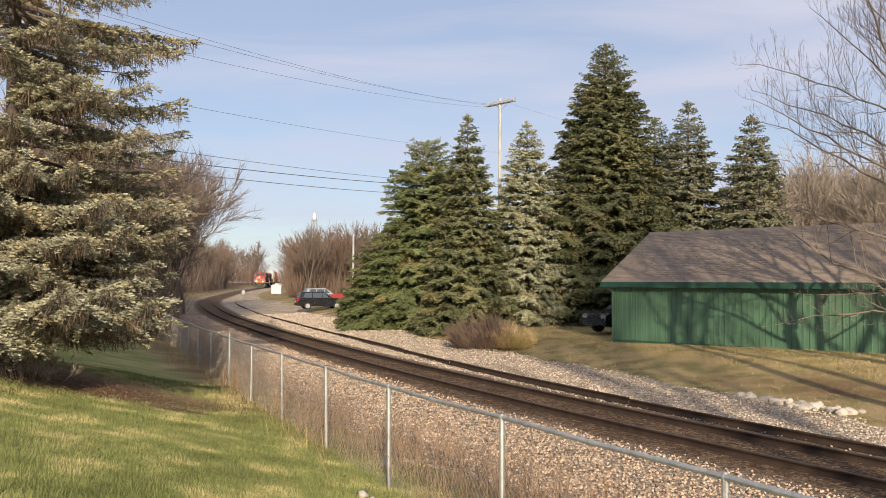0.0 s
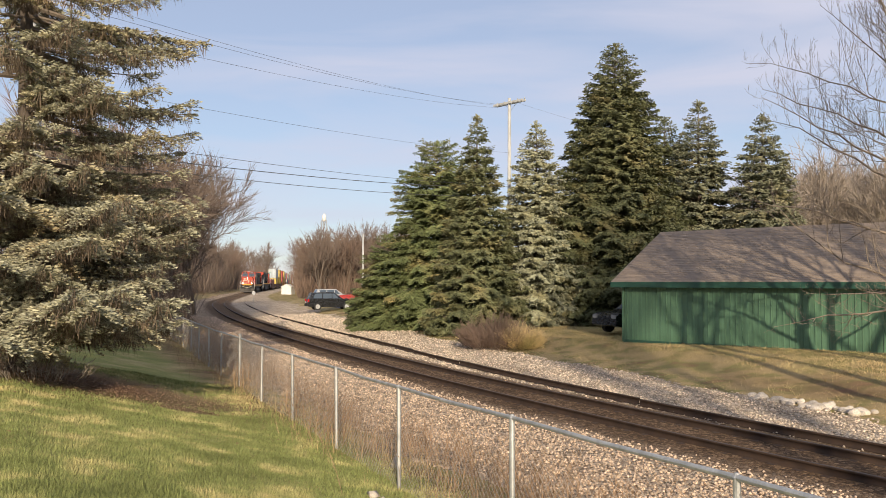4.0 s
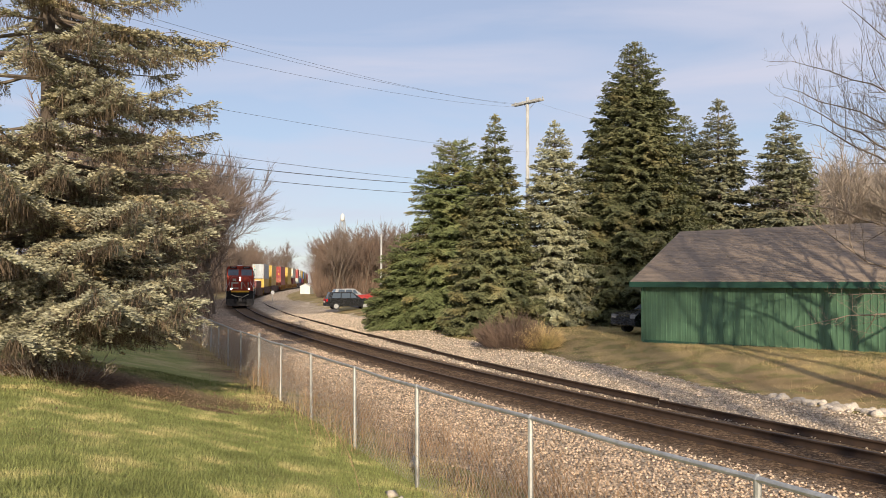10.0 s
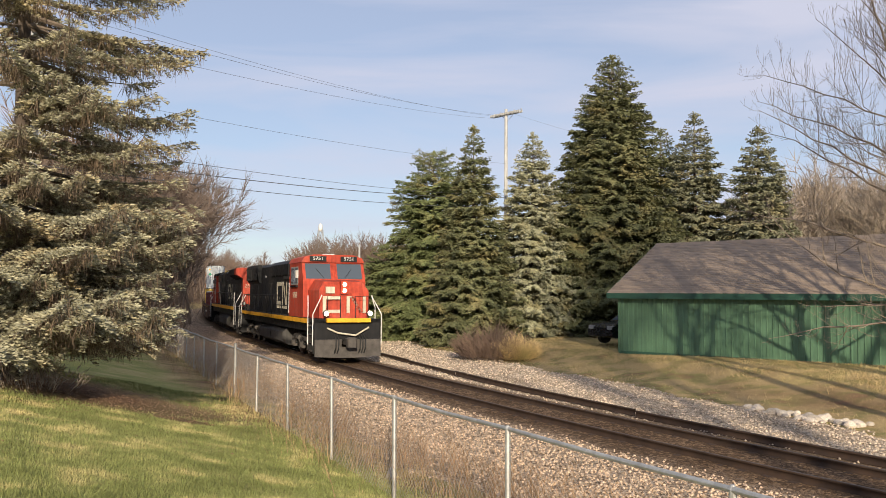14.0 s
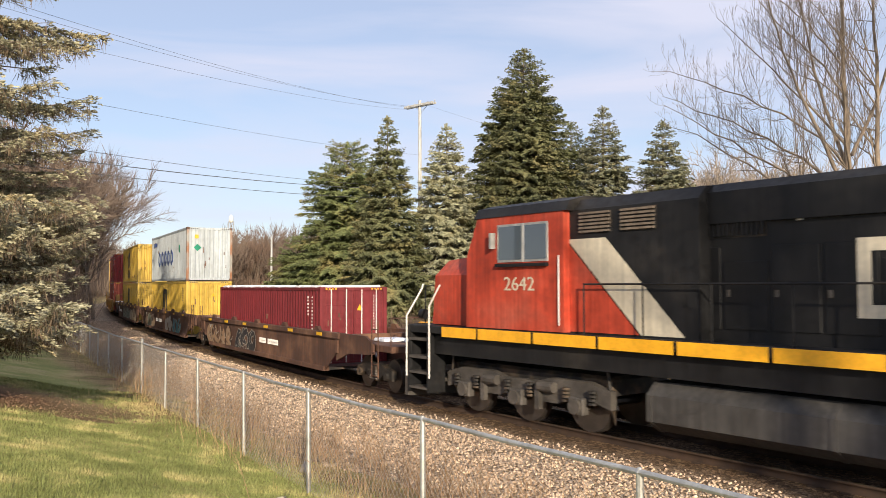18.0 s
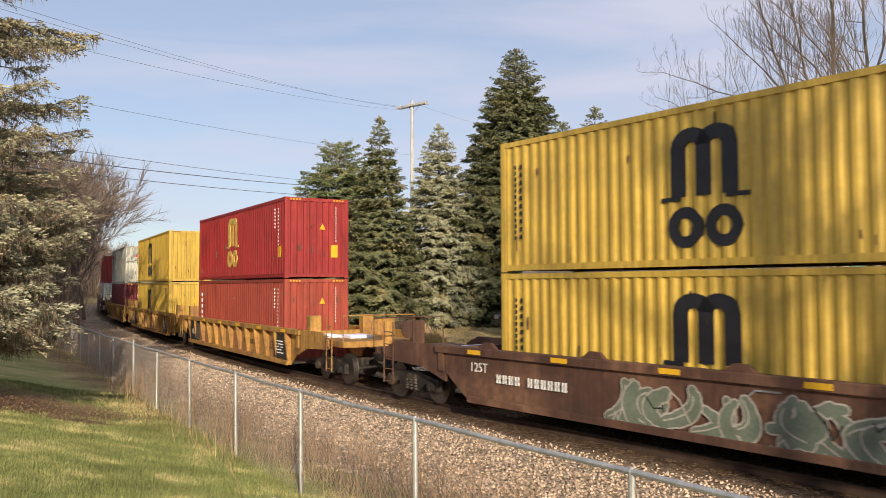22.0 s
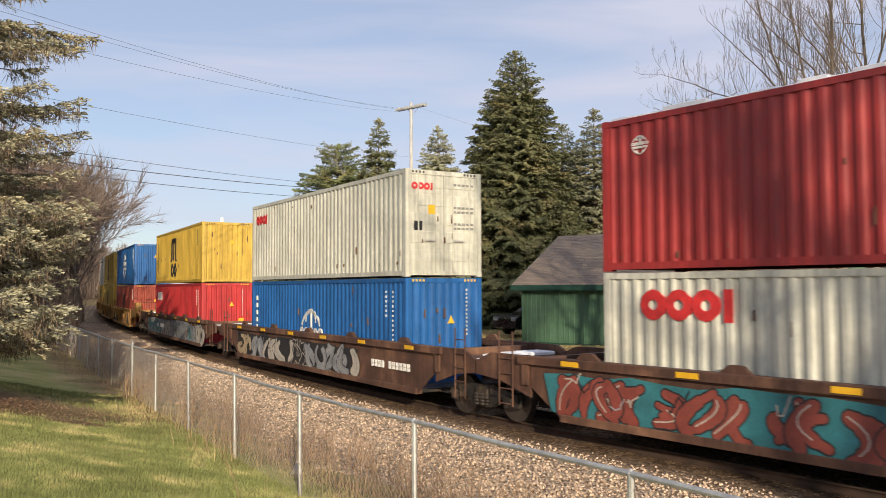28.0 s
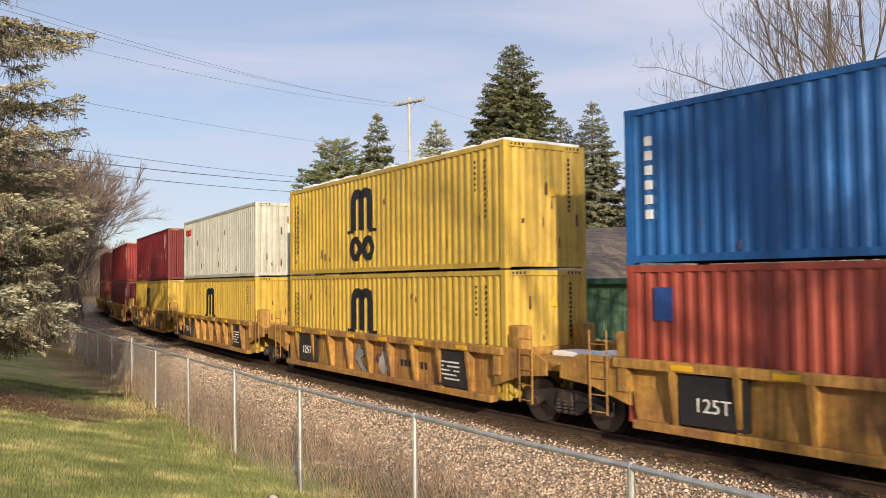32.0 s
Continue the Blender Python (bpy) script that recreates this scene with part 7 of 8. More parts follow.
def locomotive(kind, label, number, lit):
    """A six-axle road diesel; +x is the cab end. kind: 'early' (flared radiators) or 'winged' (overhanging radiator wings)."""
    ob = tagged(new("locomotive"), label, "locomotive", "locomotives")
    blk, red = M["loco_black"], M["loco_red"]
    winged = kind == "winged"
    part("deck", Geo().box(-10.25, 10.25, -1.52, 1.52, 1.6, 1.74, 0.02), blk, ob)
    part("side_sill", Geo().box(-9.6, 9.6, -1.35, 1.35, 1.22, 1.6, 0.03), blk, ob)
    for sy in (1, -1):
        x = -9.3
        while x < 8.6:
            part("sill_stripe", Geo().box(x, min(x + 1.62, 8.9), *sorted((sy * 1.522, sy * 1.535)), 1.55, 1.73), M["sill_yellow"], ob)
            x += 1.7
    prof = [(-1.15, 1.15), (-1.4, 0.95), (-1.4, 0.5), (-1.05, 0.3), (1.05, 0.3), (1.4, 0.5), (1.4, 0.95), (1.15, 1.15)]
    tank = part("fuel_tank", Geo().prism(prof, -3.3, 3.2, "x"), M["tank"], ob, "dusty rounded fuel tank")
    part("fuel_gauge", Geo().box(-0.1, 0.1, -1.43, -1.40, 0.55, 0.85), M["steel_dark"], tank)
    for q in (-3.3, 3.2, 0.0):
        part("tank_band", Geo().prism([(a * 1.012, b if b > 0.4 else b - 0.012) for a, b in prof], q - 0.05, q + 0.05, "x"), M["tank"], tank)
    three_axle_truck(ob, -6.75)
    three_axle_truck(ob, 6.75)
    # long hood
    hy, ht = (0.98, 4.4) if winged else (0.95, 4.45)
    x0, x1 = -9.55, 4.75
    hood = part("hood", Geo().prism(((-hy, 1.74), (hy, 1.74), (hy, ht - 0.16), (hy - 0.2, ht), (-hy + 0.2, ht), (-hy, ht - 0.16)), x0, x1, "x"), blk, ob, "long black engine hood")
    for sy in (1, -1):
        x = -8.9
        k = 0
        while x < 3.6:
            h1 = 3.35 if (k % 3) else 3.1
            d = part("hood_door", Geo().box(x, x + 0.78, *sorted((sy * hy, sy * (hy + 0.022))), 1.95, h1, 0.012), blk, hood)
            part("latch", Geo().box(x + 0.66, x + 0.72, *sorted((sy * (hy + 0.02), sy * (hy + 0.04))), 2.5, 2.62), M["truck"], d)
            x += 0.84
            k += 1
        slats(hood, 1.2, 2.6, sy * (hy + 0.003), 3.5, 4.15, 16, sy)
        slats(hood, 3.2, 4.3, sy * (hy + 0.003), 3.45, 4.15, 9, sy, False, M["bark"] if winged else None)
        for q in (-6.4, -4.1, -1.2, 0.6):
            part("lamp_marker", Geo().box(q, q + 0.09, *sorted((sy * hy, sy * (hy + 0.02))), 3.72, 3.84), M["white_paint"], hood)
    if winged:
        for sy in (1, -1):
            w = part("radiator_wing", Geo().prism([(sy * a, b) for a, b in ((0.9, 3.65), (1.5, 4.02), (1.5, 4.42), (1.3, 4.55), (0.9, 4.55))], -9.62, -4.6, "x"), blk, ob, "overhanging black radiator wing")
            g = Geo()
            for k in range(11):
                q = -9.4 + k * 0.44
                g.box(q, q + 0.36, *sorted((sy * 1.0, sy * 1.3)), 4.55, 4.58)
            part("screen", g, M["steel_dark"], w)
        part("radiator_top", Geo().box(-9.62, -4.6, -0.95, 0.95, 4.35, 4.57, 0.04), blk, ob)
        part("end_cap", Geo().prism(((-1.5, 4.02), (-1.02, 3.7), (-1.02, 1.75), (1.02, 1.75), (1.02, 3.7), (1.5, 4.02), (1.5, 4.42), (1.3, 4.56), (-1.3, 4.56), (-1.5, 4.42)), -9.75, -9.6, "x"), red, ob, "red rear end panel")
        for sy in (1, -1):
            part("red_corner", Geo().box(-9.6, -8.9, *sorted((sy * hy, sy * (hy + 0.03))), 1.76, 3.68), red, ob, "red painted rear corner")
            part("red_wing_end", Geo().prism([(sy * a, b) for a, b in ((0.95, 3.68), (1.52, 4.0), (1.52, 4.44), (1.3, 4.57), (0.95, 4.57))], -9.62, -8.7, "x"), red, ob)
    else:
        for sy in (1, -1):
            w = part("radiator", Geo().prism([(sy * a, b) for a, b in ((0.9, 3.3), (1.12, 3.5), (1.24, 4.3), (1.12, 4.5), (0.9, 4.5))], -9.6, -5.6, "x"), blk, ob, "flared radiator section")
            slats(w, -9.4, -7.6, sy * 1.20, 3.55, 4.3, 22, sy)
            slats(w, -7.45, -5.75, sy * 1.20, 3.55, 4.3, 22, sy)
        part("end_cap", Geo().box(-9.7, -9.55, -0.97, 0.97, 1.75, 4.45, 0.05), blk, ob)
    for k, q in enumerate((-8.6, -7.3, -6.0, -1.5, -0.2, 1.1)):
        part("roof_fan", Geo().tube([(q, 0, ht), (q, 0, ht + 0.12)], [0.62, 0.58], 20), M["steel_dark"], hood)
    part("exhaust_stack", Geo().box(-3.1, -2.3, -0.22, 0.22, ht, ht + 0.28, 0.04), M["truck"] if not winged else M["rust_post"], hood, "rusty exhaust stack")
    part("end_headlight", Geo().tube([(-9.62, 0.13, 4.15), (-9.82, 0.13, 4.15)], 0.11, 12).tube([(-9.62, -0.13, 4.15), (-9.82, -0.13, 4.15)], 0.11, 12), M["lamp_dark"], ob)
    part("dynamic_brake_hatch", Geo().prism(((-1.06, 3.75), (1.06, 3.75), (1.06, 4.3), (0.85, 4.5), (-0.85, 4.5), (-1.06, 4.3)), -2.0, 2.7, "x"), blk, ob)
    part("electrical_cabinet", Geo().prism(((-1.32, 1.74), (1.32, 1.74), (1.32, 4.2), (1.1, 4.45), (-1.1, 4.45), (-1.32, 4.2)), 2.2 if winged else 4.2, 5.1, "x"), blk, ob)
    if winged:
        for sy in (1, -1):
            for a in (3.05, 4.05):
                slats(ob, a, a + 0.8, sy * 1.323, 3.72, 4.15, 6, sy, False, M["bark"])
    # cab and nose
    cx0, cx1, cw = 5.1, 7.6, 1.5
    roof_z = 4.62
    side = [(cx0, 1.76), (cx0, 4.2), (cx1 + 0.05, 4.2), (cx1 + 0.42, 3.35), (cx1 + 0.45, 1.76)]
    cab = part("cab", Geo().prism(side, -cw, cw, "y"), red, ob, "wide red crew cab")
    part("cab_roof", Geo().prism(((-cw - 0.03, 4.2), (cw + 0.03, 4.2), (cw - 0.1, 4.42), (cw - 0.55, roof_z), (-cw + 0.55, roof_z), (-cw + 0.1, 4.42)), cx0 - 0.1, cx1 + 0.14, "x"), blk if winged else red, cab, "rounded cab roof")
    for sy in (1, -1):
        for a, b in ((5.55, 6.15), (6.25, 6.95)):
            w = part("side_window", Geo().box(a - 0.05, b + 0.05, *sorted((sy * cw, sy * (cw + 0.02))), 3.2, 4.02, 0.01), M["galv"], cab)
            part("pane", Geo().box(a, b, *sorted((sy * (cw + 0.015), sy * (cw + 0.027))), 3.25, 3.97), M["cab_glass"], w)
        part("armrest", Geo().box(5.5, 7.0, *sorted((sy * cw, sy * (cw + 0.09))), 3.1, 3.17), blk, cab)
        part("mirror", Geo().box(7.05, 7.1, *sorted((sy * (cw + 0.02), sy * (cw + 0.16))), 3.5, 3.85), M["galv"], cab, "pale folding mirror")
        w0 = part("windshield", Geo().prism([(cx1 + 0.33, 3.46), (cx1 + 0.05, 4.14), (cx1 + 0.08, 4.15), (cx1 + 0.375, 3.46)], *sorted((sy * 0.16, sy * 1.36)), "y"), M["cab_glass"], cab, "windshield with sky reflection in its colour")
        part("wiper", Geo().tube([(cx1 + 0.36, sy * 0.5, 3.5), (cx1 + 0.2, sy * 0.85, 3.9)], 0.014, 4), blk, w0)
        nb = part("number_board", Geo().prism([(cx1 + 0.1, 4.24), (cx1 + 0.2, 4.24), (cx1 + 0.18, 4.5), (cx1 + 0.1, 4.5)], *sorted((sy * 0.35, sy * 1.15)), "y"), blk, cab, "black number board")
        lettering(nb, number, 0.22, cx1 + 0.205, sy * 0.75, 4.37, "front", M["white_paint"], 1.15)
        lettering(cab, number, 0.42, 6.35, sy * (cw + 0.008), 2.72, "right" if sy < 0 else "left", M["cream"], 1.1)
        part("grab_iron", Geo().tube([(5.2, sy * (cw + 0.04), 1.9), (5.2, sy * (cw + 0.04), 3.3)], 0.015, 6), M["hand"], cab)
    part("horn", Geo().tube([(5.9, 0.1, roof_z), (5.9, 0.1, roof_z + 0.16), (6.5, 0.1, roof_z + 0.18)], [0.03, 0.03, 0.09], 8), M["steel_dark"], cab)
    part("antenna_dome", Geo().box(6.6, 7.0, -0.3, 0.3, roof_z, roof_z + 0.12, 0.05), M["white_paint"], cab)
    nose_prof = [(-1.28, 1.76), (1.28, 1.76), (1.28, 2.95), (0.98, 3.42), (-0.98, 3.42), (-1.28, 2.95)]
    g = Geo()
    xa, xb = cx1 + 0.35, 9.72
    g.v = [(xa, y, z) for y, z in nose_prof] + [(xb - (0.32 if z > 3.2 else (0.12 if z > 2.5 else 0.0)), y * 0.9, z - (0.1 if z > 3.2 else 0.0)) for y, z in nose_prof]
    g.f = [(0, 1, 2, 3, 4, 5), (6, 7, 8, 9, 10, 11)] + [(k, (k + 1) % 6, 6 + (k + 1) % 6, 6 + k) for k in range(6)]
    nose = part("nose", g, red, ob, "blunt red nose")
    part("nose_door", Geo().box(xb - 0.05, xb + 0.012, 0.3, 0.85, 1.85, 2.85, 0.01), red, nose)
    part("headlight_housing", Geo().box(xb - 0.3, xb - 0.02, -0.17, 0.17, 2.78, 3.36, 0.03), red, nose)
    for z in (2.93, 3.2):
        part("headlight", Geo().tube([(xb - 0.05, 0, z), (xb + 0.01, 0, z)], 0.085, 16), M["lamp_lit"] if lit else M["lamp_dark"], nose, "lit headlight" if lit else "unlit headlight")
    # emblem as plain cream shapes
    g = Geo()
    e0 = xb + 0.012
    for y0, y1, z0, z1 in ((-1.0, -0.2, 2.56, 2.7), (-1.0, -0.85, 2.12, 2.56), (-1.0, -0.2, 1.98, 2.12), (0.1, 0.24, 1.98, 2.7), (0.86, 1.0, 1.98, 2.7)):
        g.box(e0 - 0.05, e0, y0, y1, z0, z1)
    g.prism([(0.24, 2.7), (0.4, 2.7), (0.86, 1.98), (0.7, 1.98)], e0 - 0.05, e0, "x")
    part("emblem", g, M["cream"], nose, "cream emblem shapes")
    part("emblem", Geo().box(e0 - 0.2, e0 - 0.03, -0.85, -0.45, 2.82, 3.1), M["cream"], nose, "small cream square")
    for sy in (1, -1):
        g = Geo()
        ye = sorted((sy * (hy + 0.024), sy * (hy + 0.032)))
        bx0 = -2.9 if winged else -0.6
        for a, b, z0, z1 in ((0, 1.25, 3.2, 3.4), (0, 0.2, 2.4, 3.2), (0, 1.25, 2.2, 2.4), (1.5, 1.68, 2.2, 3.4), (2.5, 2.68, 2.2, 3.4)):
            q0, q1 = (bx0 + a, bx0 + b) if sy < 0 else (bx0 + 2.7 - b, bx0 + 2.7 - a)
            g.box(q0, q1, *ye, z0, z1)
        q = bx0 + (1.5 if sy < 0 else 0.2)
        g.prism([(q + 0.18, 3.4), (q + 0.36, 3.4), (q + 1.0, 2.2), (q + 0.82, 2.2)] if sy < 0 else [(q + 0.82, 3.4), (q + 1.0, 3.4), (q + 0.36, 2.2), (q + 0.18, 2.2)], *ye, "y")
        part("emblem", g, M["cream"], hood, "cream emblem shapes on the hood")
        if not winged:
            g = Geo()
            for k in range(9):
                g.box(bx0 + 0.05 + k * 0.3, bx0 + 0.25 + k * 0.3, *ye, 2.02, 2.16)
            part("line_of_marks", g, M["cream"], hood)
        yq = sorted((sy * 1.325, sy * 1.335))
        if winged:
            part("red_panel", Geo().prism([(5.09, 1.78), (5.09, 3.5), (3.45, 1.78)], *yq, "y"), red, ob, "red painted triangle behind the cab")
            part("stripe", Geo().prism([(5.09, 3.62), (4.2, 3.62), (2.5, 1.78), (3.4, 1.78), (5.09, 3.55)], *yq, "y"), M["cream"], ob, "broad cream diagonal stripe")
        else:
            part("stripe", Geo().prism([(4.25, 1.8), (5.05, 1.8), (5.05, 2.4), (4.25, 3.6)], *yq, "y"), red, ob, "red painted panel")
    # end door, number and grab irons on the rear face
    xr = -9.75 if winged else -9.7
    part("end_door", Geo().box(xr - 0.02, xr, -0.35, 0.35, 1.85, 3.4, 0.01), red if winged else blk, ob)
    lettering(ob, number, 0.36, xr - 0.012, 0.55, 3.2, "back", M["cream"], 1.0)
    for q in range(6):
        part("grab_iron", Geo().tube([(xr, 0.6, 2.0 + q * 0.3), (xr - 0.07, 0.6, 2.0 + q * 0.3), (xr - 0.07, 0.9, 2.0 + q * 0.3), (xr, 0.9, 2.0 + q * 0.3)], 0.012, 5), red if winged else blk, ob)
    part("lamp_case", Geo().box(xr - 0.09, xr, -0.24, 0.24, 3.98, 4.32, 0.02), blk, ob)
    # walkway handrails
    for sy in (1, -1):
        for a, b in ((-9.0, -3.2), (-3.2, 4.6)):
            rail_line(ob, [(a, sy * 1.49, 2.72), (b, sy * 1.49, 2.72)])
        x = -9.0
        while x < 4.7:
            rail_line(ob, [(x, sy * 1.49, 1.7), (x, sy * 1.49, 2.74)], 0.016, name="stanchion")
            x += 1.36
    end_gear(ob, 1, lit)
    end_gear(ob, -1, False)
    return ob


def reheight(thing, old, fresh):
    """Moves the levels of a finished thing: heights old become heights fresh, with all between."""
    for ob in thing.children_recursive:
        if ob.type != "MESH":
            continue
        if ob.matrix_basis.is_identity or abs(ob.location.z) < 1e-6 and max(map(abs, ob.rotation_euler)) < 1e-6:
            co = np.empty(3 * len(ob.data.vertices), dtype=np.float32)
            ob.data.vertices.foreach_get("co", co)
            co[2::3] = np.interp(co[2::3], old, fresh)
            ob.data.vertices.foreach_set("co", co)
        else:
            z = ob.matrix_basis.translation.z
            ob.matrix_basis = Matrix.Translation((0, 0, float(np.interp(z, old, fresh)) - z)) @ ob.matrix_basis


lead = put(locomotive("early", "black and red diesel locomotive with lit headlights leading the train", "5751", True), 234.4 + 10.6, 6.75)
reheight(lead, (0, 1.05, 1.74, 4.45, 4.9), (0, 1.07, 1.86, 4.72, 5.0))
lead.scale = (1.05, 1, 1)
second = put(locomotive("winged", "black and red diesel locomotive running backwards, second in the train", "2642", False), 256.5 + 12.1, 6.75)
reheight(second, (0, 1.05, 1.74, 4.4, 4.9), (0, 1.1, 2.02, 4.7, 4.98))
second["turned"] = 180.0
second.scale = (1.06, 1, 1)
# ---- grass and weeds ----
M["blade"] = mat("winter lawn blades", (0.215, 0.235, 0.08), 0.8, 0, 0.35, 1.3, rand=0.55, tint=(0.40, 0.33, 0.155), tint_at=0.585, spec=0.2)
M["straw"] = mat("dry straw grass", (0.52, 0.38, 0.19), 0.85, 0, 0.35, 0.7, rand=0.5, tint=(0.33, 0.275, 0.115), tint_at=0.58, spec=0.2)
M["weed"] = mat("dry brown weed stems", (0.34, 0.22, 0.13), 0.9, 0, 0.3, 0.8, rand=0.45, spec=0.2)
M["leaf"] = mat("fallen brown leaves", (0.28, 0.17, 0.10), 0.85, 0, 0.3, 3.0, rand=0.4)


def blades(name, x, y, h, w, lean, material, label, category, seed):
    r = np.random.RandomState(seed)
    n = len(x)
    z = ground_z(x, y) - 0.01 + wobble(x, y, 0.35) * 0.05
    a = r.uniform(0, 6.28, n)
    u = np.stack([np.cos(a), np.sin(a), 0 * a], -1)
    b = np.stack([x, y, z], -1)
    tip = b + np.stack([r.normal(0, lean, n), r.normal(0, lean, n), h], -1)
    v = np.stack([b - u * w[:, None], b + u * w[:, None], tip], 1).reshape(-1, 3)
    f = np.arange(3 * n).reshape(-1, 3)
    ob = new(name, array_mesh(name, v, f, material))
    return tagged(ob, label, category, kind="stuff")


def build_grass():
    r = np.random.RandomState(9)
    n = 400000
    b, d = np.radians(r.uniform(-38, 2, n)), 4.5 + 17 * r.uniform(0, 1, n) ** 1.5
    x, y = d * np.sin(b), d * np.cos(b)
    s, off = line_coords(x, y)
    mul = np.hypot((x + 9.6) / 4.2, (y - 15.3) / 2.3)
    ok = (off > 8.0 + r.normal(0, 0.25, n)) & (mul + r.normal(0, 0.12, n) > 0.95) & (np.hypot((x + 6.2) / 0.8, (y - 14.0) / 0.55) > 0.7)
    x, y, d = x[ok], y[ok], d[ok]
    blades("lawn_grass", x, y, r.uniform(0.02, 0.06, len(x)), 0.002 + 0.0004 * d, 0.022, M["blade"], "short patchy green and yellow winter lawn grass", "grass", 10)
    n = 110000
    s = -12 + 52 * r.uniform(0, 1, n) ** 1.4
    off = -r.uniform(4.6, 16, n)
    edge = np.interp(s, (-12, -3, 10, 20, 40), (4.6, 5.0, 6.6, 6.5, 8.1))
    bb = np.interp(s, S_ALL, LINE_B)
    x, y = np.interp(s, S_ALL, LINE_X) - off * np.cos(bb), np.interp(s, S_ALL, LINE_Y) + off * np.sin(bb)
    ok = (-off > edge + r.normal(0, 0.3, n))
    # leaf litter at the foot of the bank leaves little grass
    ok &= ~((-off < 8.6) & (s < 7) & (r.uniform(0, 1, n) < 0.75))
    x, y = x[ok], y[ok]
    blades("bank_grass", x, y, r.uniform(0.03, 0.10, len(x)), np.full(len(x), 0.008), 0.07, M["straw"], "matted straw-coloured grass on the far bank", "grass", 11)
    # weeds along both sides of the fence
    n = 7000
    s = -14 + 44 * r.uniform(0, 1, n)
    off = np.interp(s, (-12, 14, 30), (8.7, 7.3, 6.8)) + r.normal(-0.45, 0.55, n)
    bb = np.interp(s, S_ALL, LINE_B)
    x, y = np.interp(s, S_ALL, LINE_X) - off * np.cos(bb), np.interp(s, S_ALL, LINE_Y) + off * np.sin(bb)
    clump = wobble(x, y, 0.8, 7.0)
    ok = clump + r.normal(0, 0.25, n) > -0.15
    x, y, clump = x[ok], y[ok], clump[ok]
    h = (0.16 + 0.42 * np.clip(clump + 0.3, 0, 1)) * r.uniform(0.4, 1.3, len(x))
    blades("dry_grass", x, y, h, np.full(len(x), 0.004), 0.10, M["straw"], "tall dry straw grass along the fence", "weeds", 12)
    n = 8000
    s = -13 + 40 * r.uniform(0, 1, n)
    off = np.interp(s, (-12, 14, 30), (8.3, 6.9, 6.2)) + r.normal(-0.5, 0.55, n)
    bb = np.interp(s, S_ALL, LINE_B)
    x, y = np.interp(s, S_ALL, LINE_X) - off * np.cos(bb), np.interp(s, S_ALL, LINE_Y) + off * np.sin(bb)
    clump = wobble(x, y, 0.6, 17.0)
    ok = clump > -0.05
    x, y = x[ok], y[ok]
    z = ground_z(x, y)
    h = r.uniform(0.25, 0.85, len(x))
    way = np.stack([r.normal(0, 0.18, len(x)), r.normal(0, 0.18, len(x)), np.ones(len(x))], -1)
    base = np.stack([x, y, z], -1)
    B, D, L = [base], [way], [h]
    for q in range(5):
        f = r.uniform(0.35, 0.95, len(x))[:, None]
        B.append(base + way * h[:, None] * f)
        D.append(np.stack([r.normal(0, 0.6, len(x)), r.normal(0, 0.6, len(x)), r.uniform(0.3, 1.0, len(x))], -1))
        L.append(h * r.uniform(0.12, 0.3, len(x)))
    ob = new("weeds", spindles("weeds", np.concatenate(B), np.concatenate(D), np.concatenate(L), np.concatenate([np.full(len(x), 0.0042)] + [np.full(len(x), 0.003)] * 5), M["weed"], 13, True))
    tagged(ob, "dead brown weeds between fence and ballast", "weeds", kind="stuff")
    # leaves and chips on the mulch
    n = 2600
    x, y = r.normal(-8.6, 2.3, n), r.normal(14.6, 1.3, n)
    s, off = line_coords(x, y)
    ok = off > 7.6
    x, y = x[ok], y[ok]
    ob = new("fallen_leaves", rocks("fallen_leaves", np.stack([x, y, ground_z(x, y) + 0.012], -1), r.uniform(0.01, 0.03, len(x)), 14, M["leaf"], 0.2))
    tagged(ob, "brown leaves and bark chips under the big spruce", "leaves", kind="stuff")


build_grass()


def shrub(x, y, tall, wide, n, seed, label, material):
    r = np.random.RandomState(seed)
    ob = tagged(new("shrub"), label, "shrub")
    ob.location = (x, y, gz(x, y))
    a, q = r.uniform(0, 6.28, n), r.uniform(0, 1, n) ** 0.5
    base = np.stack([np.cos(a) * q * wide * 0.55, np.sin(a) * q * wide * 0.55, np.zeros(n)], -1)
    way = np.stack([np.cos(a) * q * 0.95, np.sin(a) * q * 0.95, np.ones(n)], -1) + r.normal(0, 0.22, (n, 3))
    h = tall * r.uniform(0.55, 1.1, n) * (1 - 0.35 * q)
    B, D, L = [base], [way], [h]
    wn_ = way / np.linalg.norm(way, axis=1, keepdims=True)
    for k in range(5):
        B.append(base + wn_ * (h * r.uniform(0.3, 0.9, n))[:, None])
        D.append(way + r.normal(0, 0.5, (n, 3)))
        L.append(h * r.uniform(0.15, 0.4, n))
    part("stem_clump", spindles("stem_clump", np.concatenate(B), np.concatenate(D), np.concatenate(L), 0.009, material, seed, True), None, ob)["kind"] = "stuff"
    return ob


shrub(-2.0, 37.8, 1.7, 2.3, 1500, 71, "dense reddish-brown leafless shrub by the gravel", M["twig_red"])
shrub(-0.8, 37.0, 1.25, 1.1, 900, 72, "tuft of tall straw-coloured grass beside the shrub", M["straw"])
shrub(-9.0, 13.9, 0.6, 1.6, 90, 73, "tangle of dead bare branches under the spruce", M["bark_pale"])


